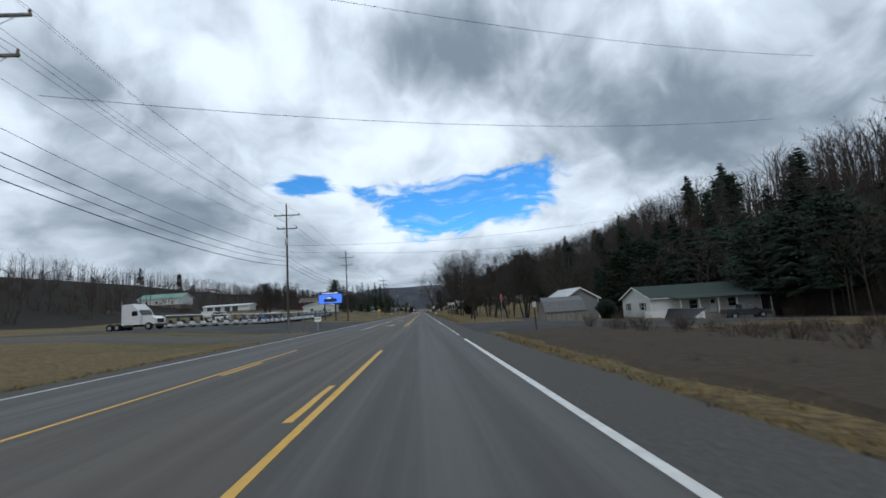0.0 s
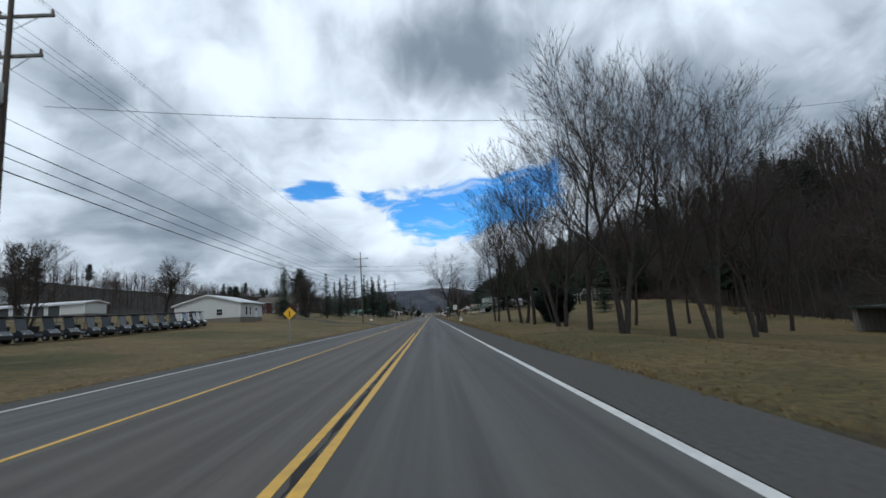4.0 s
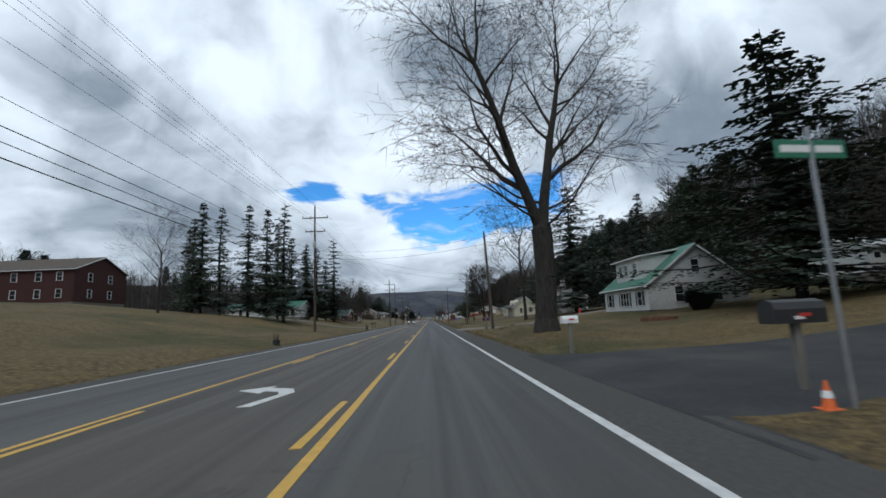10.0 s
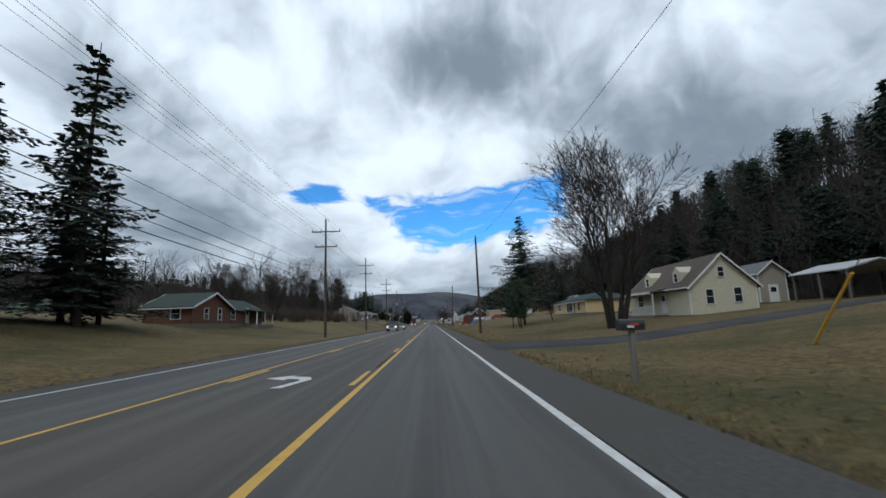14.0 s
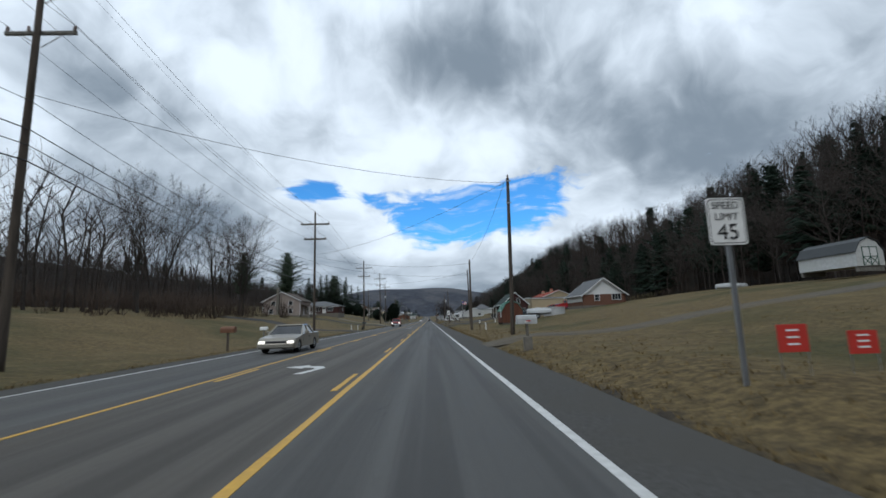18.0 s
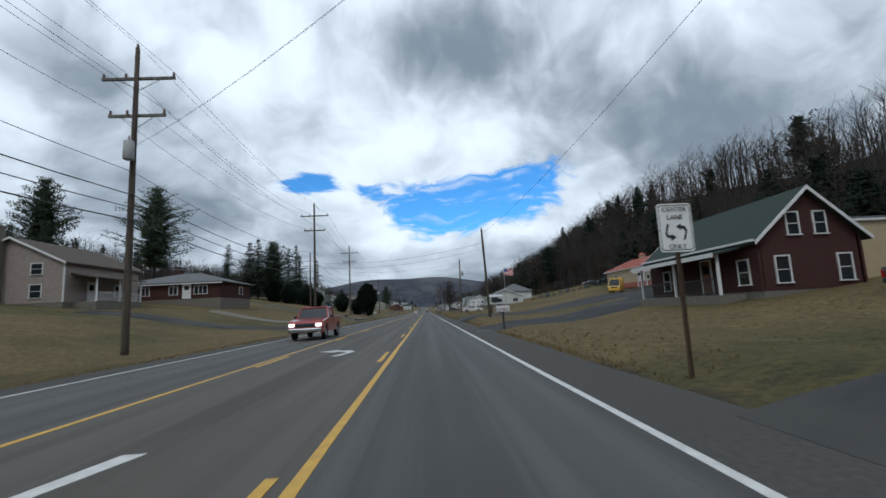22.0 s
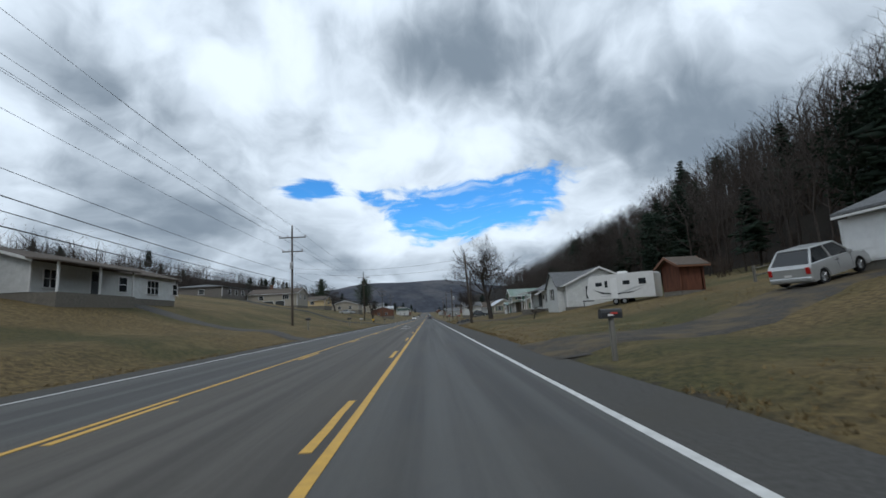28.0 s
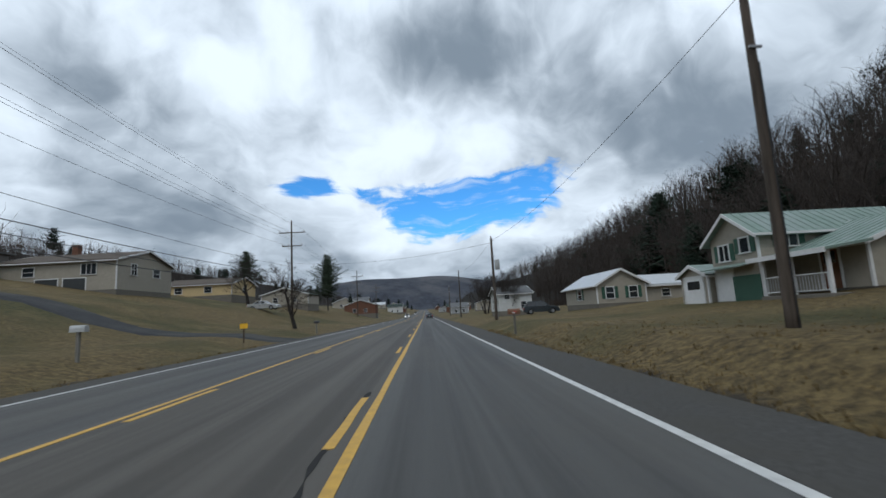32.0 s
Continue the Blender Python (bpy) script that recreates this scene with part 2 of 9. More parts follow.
def road_material(name, base, dark, warm, tracks):
    """Asphalt with lengthwise wheel tracks, blotches, fine grit and a net of hairline cracks."""
    m = bpy.data.materials.new(name)
    m.use_nodes = True
    nt = m.node_tree
    b = nt.nodes["Principled BSDF"]
    b.inputs["Specular IOR Level"].default_value = 0.35
    co = nt.nodes.new("ShaderNodeTexCoord").outputs["Object"]

    def noise_at(scale, stretch=(1, 1, 1), detail=5.0, rough=0.6):
        mp = node(nt, "ShaderNodeMapping")
        mp.inputs["Scale"].default_value = stretch
        link(nt, co, mp.inputs["Vector"])
        n = node(nt, "ShaderNodeTexNoise", Scale=scale, Detail=detail, Roughness=rough)
        link(nt, mp.outputs[0], n.inputs["Vector"])
        return n.outputs[0]

    col = mix_color(nt, ramp(nt, noise_at(1.6, (1, 0.012, 1), 4), 0.38, 0.62), base, dark)
    sep = nt.nodes.new("ShaderNodeSeparateXYZ")
    link(nt, co, sep.inputs[0])
    for x in tracks:
        off = math_node(nt, "ABSOLUTE", math_node(nt, "SUBTRACT", sep.outputs[0], x))
        rag = math_node(nt, "ADD", off, math_node(nt, "MULTIPLY", math_node(nt, "SUBTRACT", noise_at(0.7, (1, 0.1, 1)), 0.5), 0.5))
        col = mix_color(nt, math_node(nt, "MULTIPLY", ramp(nt, rag, 0.42, 0.1), 0.42), col, dark)
    col = mix_color(nt, math_node(nt, "MULTIPLY", ramp(nt, noise_at(0.33, (1, 0.35, 1), 6, 0.65), 0.46, 0.66), 0.6), col, warm)
    col = mix_color(nt, math_node(nt, "MULTIPLY", ramp(nt, noise_at(4.5, (1, 0.5, 1), 6, 0.7), 0.52, 0.72), 0.35), col, dark)
    grit = noise_at(75.0, (1, 0.7, 1), 3, 0.7)
    col = mix_color(nt, math_node(nt, "MULTIPLY", ramp(nt, grit, 0.5, 0.7), 0.5), col, tuple(q * 0.5 for q in dark))
    col = mix_color(nt, math_node(nt, "MULTIPLY", ramp(nt, grit, 0.42, 0.3), 0.35), col, tuple(min(1.0, q * 1.8) for q in base))
    vor = node(nt, "ShaderNodeTexVoronoi", Scale=0.42)
    vor.feature = "DISTANCE_TO_EDGE"
    mp = node(nt, "ShaderNodeMapping")
    mp.inputs["Scale"].default_value = (1.0, 0.4, 1)
    wob = node(nt, "ShaderNodeTexNoise", Scale=1.3, Detail=5.0)
    link(nt, co, wob.inputs["Vector"])
    add = nt.nodes.new("ShaderNodeVectorMath")
    link(nt, co, add.inputs[0])
    sc = nt.nodes.new("ShaderNodeVectorMath")
    sc.operation = "SCALE"
    link(nt, wob.outputs["Color"], sc.inputs[0])
    sc.inputs["Scale"].default_value = 1.2
    link(nt, sc.outputs[0], add.inputs[1])
    link(nt, add.outputs[0], mp.inputs["Vector"])
    link(nt, mp.outputs[0], vor.inputs["Vector"])
    crack = math_node(nt, "MULTIPLY", ramp(nt, vor.outputs["Distance"], 0.009, 0.003), ramp(nt, noise_at(0.09, (1, 0.5, 1), 3), 0.56, 0.64))
    col = mix_color(nt, math_node(nt, "MULTIPLY", crack, 0.6), col, (0.018, 0.017, 0.016))
    link(nt, col, b.inputs["Base Color"])
    rg = nt.nodes.new("ShaderNodeMapRange")
    link(nt, noise_at(1.6, (1, 0.012, 1), 4), rg.inputs["Value"])
    rg.inputs["To Min"].default_value = 0.68
    rg.inputs["To Max"].default_value = 0.92
    link(nt, rg.outputs[0], b.inputs["Roughness"])
    bp = node(nt, "ShaderNodeBump", Strength=0.4, Distance=0.01)
    link(nt, grit, bp.inputs["Height"])
    link(nt, bp.outputs[0], b.inputs["Normal"])
    M[name] = m


road_material("asphalt", (0.088, 0.087, 0.083), (0.057, 0.056, 0.054), (0.08, 0.076, 0.068), (-0.75, 0.95, -8.4, -6.8))
road_material("asphalt_worn", (0.09, 0.082, 0.071), (0.058, 0.053, 0.046), (0.078, 0.069, 0.057), ())
material("shoulder", (0.092, 0.09, 0.085), 0.9, (0.06, 0.058, 0.054), 12, 0.6, 0.5, 80, patch=(0.072, 0.069, 0.062), patch_scale=0.4)
material("drive_asphalt", (0.05, 0.052, 0.055), 0.9, (0.034, 0.034, 0.036), 8, 0.5, 0.4, 70, patch=(0.066, 0.066, 0.063), patch_scale=0.25)
material("weeds_brown", (0.072, 0.054, 0.038), 0.95, (0.042, 0.034, 0.025), 5, 0.8, 1.2, 16, patch=(0.05, 0.04, 0.028), patch_scale=0.4)
material("dirt_gravel", (0.088, 0.08, 0.07), 0.95, (0.05, 0.046, 0.041), 9, 0.7, 0.8, 30, patch=(0.11, 0.088, 0.055), patch_scale=0.7)
material("dirt_pale", (0.155, 0.135, 0.105), 0.95, (0.085, 0.076, 0.062), 9, 0.7, 0.8, 30, patch=(0.12, 0.1, 0.07), patch_scale=0.5)
material("gravel", (0.12, 0.115, 0.106), 0.95, (0.065, 0.062, 0.057), 9, 0.7, 0.8, 30, patch=(0.09, 0.085, 0.074), patch_scale=0.3)
material("concrete", (0.2, 0.185, 0.158), 0.85, (0.13, 0.12, 0.104), 5, 0.6, 0.3, 60, patch=(0.155, 0.142, 0.12), patch_scale=0.6)
material("tar", (0.02, 0.02, 0.02), 0.9, (0.035, 0.034, 0.033), 6, 0.5)
material("paint_yellow", (0.62, 0.36, 0.05), 0.7, (0.36, 0.22, 0.05), 5, 0.45, 0.2, 90, patch=(0.5, 0.3, 0.06), patch_scale=0.8)
material("paint_white", (0.62, 0.62, 0.6), 0.7, (0.4, 0.4, 0.385), 5, 0.45, 0.2, 90)
material("wood_pole", (0.13, 0.105, 0.085), 0.9, (0.06, 0.05, 0.042), 7, 0.6, 0.5, 30, stretch=(1, 1, 0.08), spread=0.4)
material("wood_grey", (0.22, 0.21, 0.19), 0.9, (0.12, 0.115, 0.1), 7, 0.6, 0.5, 30, stretch=(1, 1, 0.1), spread=0.3)
material("bark", (0.056, 0.05, 0.045), 0.95, (0.026, 0.023, 0.021), 9, 0.6, 0.8, 18, stretch=(1, 1, 0.25), spread=0.35)
material("twig", (0.06, 0.051, 0.045), 0.95, (0.032, 0.027, 0.024), 3, 0.5, spread=0.35)
material("needles", (0.026, 0.04, 0.028), 0.8, (0.013, 0.021, 0.015), 1.5, 0.5, spread=0.4)
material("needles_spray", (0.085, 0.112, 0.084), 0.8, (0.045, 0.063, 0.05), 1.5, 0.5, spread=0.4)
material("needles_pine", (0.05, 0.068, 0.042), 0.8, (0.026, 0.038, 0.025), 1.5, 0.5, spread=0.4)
material("wire", (0.03, 0.03, 0.032), 0.6)
material("siding_white", (0.56, 0.57, 0.56), 0.55, (0.42, 0.43, 0.42), 3, 0.5, patch=(0.47, 0.48, 0.455), patch_scale=0.5)
material("siding_grey", (0.33, 0.345, 0.35), 0.6, (0.25, 0.262, 0.268), 3, 0.5, patch=(0.29, 0.3, 0.295), patch_scale=0.5)
material("siding_slate", (0.17, 0.172, 0.17), 0.7, (0.125, 0.127, 0.126), 3, 0.5, patch=(0.145, 0.145, 0.14), patch_scale=0.5)
material("siding_cream", (0.54, 0.51, 0.37), 0.6, (0.43, 0.41, 0.3), 3, 0.5, patch=(0.48, 0.45, 0.34), patch_scale=0.5)
material("siding_beige", (0.33, 0.3, 0.245), 0.6, (0.26, 0.235, 0.19), 3, 0.5, patch=(0.29, 0.262, 0.212), patch_scale=0.5)
material("siding_brown", (0.15, 0.135, 0.12), 0.7, (0.11, 0.1, 0.09), 3, 0.5, patch=(0.13, 0.117, 0.104), patch_scale=0.5)
material("siding_tan", (0.55, 0.42, 0.22), 0.7, (0.45, 0.34, 0.18), 3, 0.5, patch=(0.5, 0.38, 0.2), patch_scale=0.5)
material("siding_pink", (0.29, 0.235, 0.205), 0.6, (0.22, 0.18, 0.155), 3, 0.5)
material("metal_tan", (0.4, 0.32, 0.2), 0.5, (0.34, 0.27, 0.17), 2, 0.5)
material("brick", (0.19, 0.095, 0.062), 0.9, (0.11, 0.056, 0.04), 10, 0.6, 0.5, 35, patch=(0.15, 0.078, 0.055), patch_scale=0.8)
material("brick_dark", (0.082, 0.036, 0.033), 0.9, (0.045, 0.024, 0.022), 10, 0.6, 0.5, 35, patch=(0.062, 0.031, 0.028), patch_scale=0.8)
material("barn_red", (0.15, 0.062, 0.038), 0.85, (0.085, 0.038, 0.026), 6, 0.6, 0.4, 25, stretch=(1, 1, 0.15))
material("roof_grey", (0.17, 0.175, 0.18), 0.9, (0.1, 0.104, 0.108), 8, 0.6, 0.5, 30, patch=(0.13, 0.133, 0.135), patch_scale=0.6)
material("roof_brown", (0.13, 0.108, 0.09), 0.9, (0.078, 0.066, 0.056), 8, 0.6, 0.5, 30)
material("roof_green", (0.045, 0.062, 0.055), 0.8, (0.028, 0.04, 0.036), 8, 0.5, 0.3, 30)
material("metal_green", (0.085, 0.225, 0.165), 0.45, (0.06, 0.165, 0.125), 3, 0.5, metal=0.1)
material("metal_pale_green", (0.19, 0.26, 0.22), 0.5, (0.14, 0.2, 0.17), 3, 0.5, metal=0.1, patch=(0.22, 0.27, 0.25), patch_scale=0.6)
material("metal_red", (0.36, 0.085, 0.05), 0.5, (0.27, 0.065, 0.042), 2, 0.5, metal=0.1)
material("metal_white", (0.5, 0.515, 0.53), 0.45, (0.4, 0.415, 0.43), 2, 0.5, metal=0.1)
material("metal_rust", (0.26, 0.2, 0.185), 0.6, (0.18, 0.14, 0.13), 4, 0.5)
material("steel", (0.35, 0.36, 0.37), 0.45, (0.25, 0.26, 0.27), 5, 0.5, metal=0.7)
material("rust_post", (0.1, 0.065, 0.045), 0.85, (0.055, 0.04, 0.03), 8, 0.5)
material("rubber", (0.018, 0.018, 0.019), 0.85)
material("tarp_grey", (0.45, 0.46, 0.46), 0.7, (0.33, 0.34, 0.34), 4, 0.5)
material("tarp_blue", (0.02, 0.08, 0.4), 0.5, (0.015, 0.05, 0.25), 4, 0.5)
plain("trim_white", (0.64, 0.64, 0.63), 0.5)
plain("shutter_dark", (0.035, 0.04, 0.042), 0.6)
plain("shutter_green", (0.03, 0.09, 0.06), 0.6)
plain("door_brown", (0.16, 0.07, 0.035), 0.6)
plain("door_white", (0.7, 0.7, 0.69), 0.5)
plain("black_plastic", (0.02, 0.02, 0.021), 0.5)
plain("bag_black", (0.009, 0.009, 0.011), 0.42)
plain("purple_paint", (0.06, 0.025, 0.045), 0.6)
plain("sign_white", (0.75, 0.75, 0.73), 0.45)
plain("sign_green", (0.02, 0.16, 0.09), 0.45)
plain("sign_yellow", (0.75, 0.42, 0.02), 0.5)
plain("sign_red", (0.5, 0.04, 0.03), 0.5)
plain("sign_black", (0.015, 0.015, 0.015), 0.5)
plain("sign_blue", (0.06, 0.1, 0.3), 0.5)
plain("orange_plastic", (0.7, 0.14, 0.03), 0.5)
plain("car_red", (0.3, 0.012, 0.012), 0.3, coat=0.8)
plain("car_blue", (0.02, 0.08, 0.4), 0.3, coat=0.8)
plain("car_dark", (0.02, 0.028, 0.035), 0.3, coat=0.8)
plain("car_silver", (0.42, 0.43, 0.43), 0.35, metal=0.4, coat=0.6)
plain("car_tan", (0.27, 0.25, 0.21), 0.35, metal=0.4, coat=0.6)
plain("car_white", (0.6, 0.6, 0.59), 0.35, coat=0.6, spread=0.15)
plain("car_yellow", (0.6, 0.36, 0.03), 0.4, coat=0.5)
plain("chrome", (0.6, 0.6, 0.6), 0.2, metal=1.0)
glass("pane", (0.02, 0.024, 0.028))
glass("car_glass", (0.012, 0.014, 0.016))
glow("headlight", (1.0, 0.95, 0.85), 1.3)
plain("lens_red", (0.4, 0.012, 0.012), 0.25)
plain("lens_clear", (0.5, 0.5, 0.48), 0.2)
glow("screen_blue", (0.055, 0.17, 0.75), 0.9)
glow("screen_dark", (0.01, 0.015, 0.03), 0.1)
glow("screen_pale", (0.5, 0.6, 0.8), 0.7)


def grass_material():
    m = bpy.data.materials.new("grass")
    m.use_nodes = True
    nt = m.node_tree
    b = nt.nodes["Principled BSDF"]
    b.inputs["Roughness"].default_value = 0.95
    b.inputs["Specular IOR Level"].default_value = 0.2
    co = nt.nodes.new("ShaderNodeTexCoord").outputs["Object"]

    def noise_at(scale, detail=6.0, rough=0.6):
        n = node(nt, "ShaderNodeTexNoise", Scale=scale, Detail=detail, Roughness=rough)
        link(nt, co, n.inputs["Vector"])
        return n.outputs[0]

    dry = mix_color(nt, ramp(nt, noise_at(4.6, 9, 0.8), 0.38, 0.62), (0.185, 0.135, 0.06), (0.056, 0.042, 0.021))
    green = mix_color(nt, ramp(nt, noise_at(5.2, 9, 0.8), 0.38, 0.62), (0.098, 0.088, 0.034), (0.032, 0.033, 0.014))
    col = mix_color(nt, ramp(nt, noise_at(0.07, 5), 0.45, 0.64), dry, green)
    col = mix_color(nt, math_node(nt, "MULTIPLY", ramp(nt, noise_at(0.35, 6), 0.52, 0.68), 0.55), col, (0.165, 0.125, 0.06))
    col = mix_color(nt, math_node(nt, "MULTIPLY", ramp(nt, noise_at(0.9, 6, 0.7), 0.56, 0.7), 0.5), col, (0.04, 0.034, 0.02))
    col = mix_color(nt, math_node(nt, "MULTIPLY", ramp(nt, noise_at(12.0, 4, 0.7), 0.5, 0.7), 0.45), col, (0.036, 0.03, 0.019))
    # bare trodden soil where the lawns meet the shoulders
    sep = nt.nodes.new("ShaderNodeSeparateXYZ")
    link(nt, co, sep.inputs[0])
    off = math_node(nt, "ABSOLUTE", math_node(nt, "ADD", sep.outputs[0], 3.67))
    rag = math_node(nt, "ADD", off, math_node(nt, "MULTIPLY", math_node(nt, "SUBTRACT", noise_at(0.8, 6, 0.7), 0.5), -2.6))
    soil = mix_color(nt, noise_at(9.0, 6, 0.7), (0.05, 0.042, 0.033), (0.028, 0.024, 0.02))
    col = mix_color(nt, ramp(nt, rag, 7.5, 6.7), col, soil)
    link(nt, col, b.inputs["Base Color"])
    bp = node(nt, "ShaderNodeBump", Strength=0.7, Distance=0.06)
    link(nt, noise_at(22.0, 5, 0.7), bp.inputs["Height"])
    link(nt, bp.outputs[0], b.inputs["Normal"])
    M["grass"] = m


grass_material()
# Darker than leaf litter itself: shade under the dense twigs is in the colour.
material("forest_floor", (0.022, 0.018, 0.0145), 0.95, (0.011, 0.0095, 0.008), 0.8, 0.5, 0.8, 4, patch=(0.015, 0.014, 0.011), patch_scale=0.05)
# Woods past the valley tinted blue-grey: distance haze put into the colour.
material("far_woods_hazed", (0.058, 0.064, 0.08), 0.95, (0.034, 0.039, 0.05), 0.05, 0.6, patch=(0.085, 0.087, 0.095), patch_scale=0.008)
material("brush", (0.068, 0.05, 0.038), 0.95, (0.036, 0.027, 0.022), 3, 0.5, spread=0.3)
material("dry_grass", (0.21, 0.155, 0.075), 0.95, (0.115, 0.083, 0.04), 3, 0.5)

# ---------- building helpers ----------
rng = random.Random(7)


def mesh_from(name, verts, faces, mats, index=None, smooth=False):
    me = bpy.data.meshes.new(name)
    me.from_pydata(verts, [], faces)
    for m in (mats if isinstance(mats, (list, tuple)) else [mats]):
        me.materials.append(M[m])
    if index is not None:
        me.polygons.foreach_set("material_index", index)
    if smooth:
        me.polygons.foreach_set("use_smooth", [True] * len(me.polygons))
    me.update()
    return me


class Shape:
    """Gathers boxes, prisms, tubes and turned forms into one mesh."""

    def __init__(self):
        self.v, self.f = [], []

    def add(self, verts, faces):
        n = len(self.v)
        self.v += [tuple(v) for v in verts]
        self.f += [tuple(i + n for i in f) for f in faces]
        return self

    def box(self, x0, y0, z0, x1, y1, z1, bevel=0.0):
        if bevel <= 0:
            v = [(x, y, z) for z in (z0, z1) for y in (y0, y1) for x in (x0, x1)]
            return self.add(v, [(0, 2, 3, 1), (4, 5, 7, 6), (0, 1, 5, 4), (2, 6, 7, 3), (0, 4, 6, 2), (1, 3, 7, 5)])
        b = bevel
        ring = [(x0 + b, y0), (x1 - b, y0), (x1, y0 + b), (x1, y1 - b), (x1 - b, y1), (x0 + b, y1), (x0, y1 - b), (x0, y0 + b)]
        cx, cy = (x0 + x1) / 2, (y0 + y1) / 2

        def inset(r):
            return [(x + (b if x < cx else -b) * 0.7, y + (b if y < cy else -b) * 0.7) for x, y in r]
        rows = [(inset(ring), z0), (ring, z0 + b), (ring, z1 - b), (inset(ring), z1)]
        v = [(x, y, z) for r, z in rows for x, y in r]
        f = [tuple(range(7, -1, -1)), tuple(range(24, 32))]
        for k in range(3):
            f += [(8 * k + i, 8 * k + (i + 1) % 8, 8 * k + 8 + (i + 1) % 8, 8 * k + 8 + i) for i in range(8)]
        return self.add(v, f)

    def prism(self, outline, axis, a, b):
        """An outline of (u, v) pushed along an axis from a to b. x: (y, z); y: (x, z); z: (x, y)."""
        place = {"x": lambda u, v, w: (w, u, v), "y": lambda u, v, w: (u, w, v), "z": lambda u, v, w: (u, v, w)}[axis]
        n = len(outline)
        v = [place(u, w, a) for u, w in outline] + [place(u, w, b) for u, w in outline]
        f = [tuple(range(n))[::-1], tuple(range(n, 2 * n))] + [(i, (i + 1) % n, n + (i + 1) % n, n + i) for i in range(n)]
        return self.add(v, f)

    def tube(self, p, q, r0, r1=None, sides=8):
        p, q = Vector(p), Vector(q)
        r1 = r0 if r1 is None else r1
        d = (q - p).normalized()
        s = d.orthogonal().normalized()
        t = d.cross(s)
        v = []
        for c, r in ((p, r0), (q, r1)):
            for i in range(sides):
                a = 2 * math.pi * i / sides
                v.append(c + (s * math.cos(a) + t * math.sin(a)) * r)
        f = [(i, (i + 1) % sides, sides + (i + 1) % sides, sides + i) for i in range(sides)]
        f += [tuple(range(sides))[::-1], tuple(range(sides, 2 * sides))]
        return self.add(v, f)

    def path(self, points, r, sides=4):
        """One unbroken tube through a row of points."""
        v, f = [], []
        pts = [Vector(p) for p in points]
        for i, p in enumerate(pts):
            d = (pts[min(i + 1, len(pts) - 1)] - pts[max(i - 1, 0)]).normalized()
            s = d.cross(Vector((0, 0, 1))).normalized() if abs(d.z) < 0.99 else Vector((1, 0, 0))
            t = d.cross(s)
            v += [p + (s * math.cos(6.2832 * k / sides) + t * math.sin(6.2832 * k / sides)) * r for k in range(sides)]
        for i in range(len(pts) - 1):
            f += [(i * sides + k, i * sides + (k + 1) % sides, (i + 1) * sides + (k + 1) % sides, (i + 1) * sides + k) for k in range(sides)]
        return self.add(v, f)

    def turned(self, profile, sides=12, at=(0, 0, 0)):
        """(radius, height) rows turned round the z axis."""
        v, f = [], []
        for r, h in profile:
            for i in range(sides):
                a = 2 * math.pi * i / sides
                v.append((at[0] + r * math.cos(a), at[1] + r * math.sin(a), at[2] + h))
        for k in range(len(profile) - 1):
            f += [(k * sides + i, k * sides + (i + 1) % sides, (k + 1) * sides + (i + 1) % sides, (k + 1) * sides + i) for i in range(sides)]
        f += [tuple(range(sides))[::-1], tuple(range((len(profile) - 1) * sides, len(profile) * sides))]
        return self.add(v, f)


def thing(name, label, category, x=0, y=0, z=0, turn=0.0, group="", kind=""):
    ob = tagged(new(name), label, category, group, kind)
    ob.matrix_basis = pose(x, y, z, 0, 0, turn)
    ob.empty_display_size = 0.2
    return ob


def part(name, shape, mat, parent, label="", smooth=False):
    ob = new(name, mesh_from(name, shape.v, shape.f, mat, smooth=smooth))
    ob.parent = parent
    if label:
        ob["label"] = label
    return ob


def solid(name, label, category, shape, mat, x=0, y=0, z=0, turn=0.0, group="", kind="", smooth=False):
    ob = tagged(new(name, mesh_from(name, shape.v, shape.f, mat, smooth=smooth)), label, category, group, kind)
    ob.matrix_basis = pose(x, y, z, 0, 0, turn)
    return ob


# ---------- the lie of the land ----------
RIGHT_Y = [-200, 40, 60, 120, 160, 200, 290, 340, 390, 435, 485, 520, 570, 610, 645, 690, 740, 900]
RIGHT_S = [0.02, 0.01, 0.0, -0.03, 0.04, 0.11, 0.15, 0.13, 0.115, 0.17, 0.172, 0.155, 0.16, 0.215, 0.2, 0.17, 0.11, 0.08]
LEFT_Y = [-200, 100, 150, 190, 300, 345, 390, 480, 530, 565, 650, 725, 900]
LEFT_S = [-0.02, -0.025, 0.01, 0.05, 0.075, 0.05, 0.045, 0.05, 0.06, 0.11, 0.13, 0.14, 0.12]
# the bank beside the right shoulder, and the strip under the power line on the other side
BANK_Y = [-200, 150, 185, 200, 217, 230, 236, 247, 255, 262, 280, 292, 305, 321, 335, 371, 400, 412, 434, 448, 459, 472, 486, 500, 515, 531, 560, 580, 608, 640, 653, 660, 666, 671, 678, 710, 760, 900]
BANK_Z = [-0.1, -0.1, 0.0, 0.25, 0.85, 0.4, 0.05, 0.1, 0.6, 0.8, 0.05, 0.05, 0.3, 0.25, 0.0, 0.05, 0.25, 0.4, 0.4, 0.2, 0.1, 0.3, 0.5, 0.2, 0.2, 0.45, 0.7, 0.7, 0.3, 0.4, 0.45, 0.2, 0.4, 0.8, 0.65, 0.5, 0.3, 0.2]
STRIP_Y = [-200, 63, 111, 202, 292, 375, 422, 462, 506, 525, 545, 583, 657, 731, 900]
STRIP_Z = [0.0, 0.0, 0.1, 0.8, 0.5, 0.2, 0.12, 0.2, 0.1, 0.3, 0.8, 1.2, 0.8, 0.6, 0.5]
TILT = 0.0524
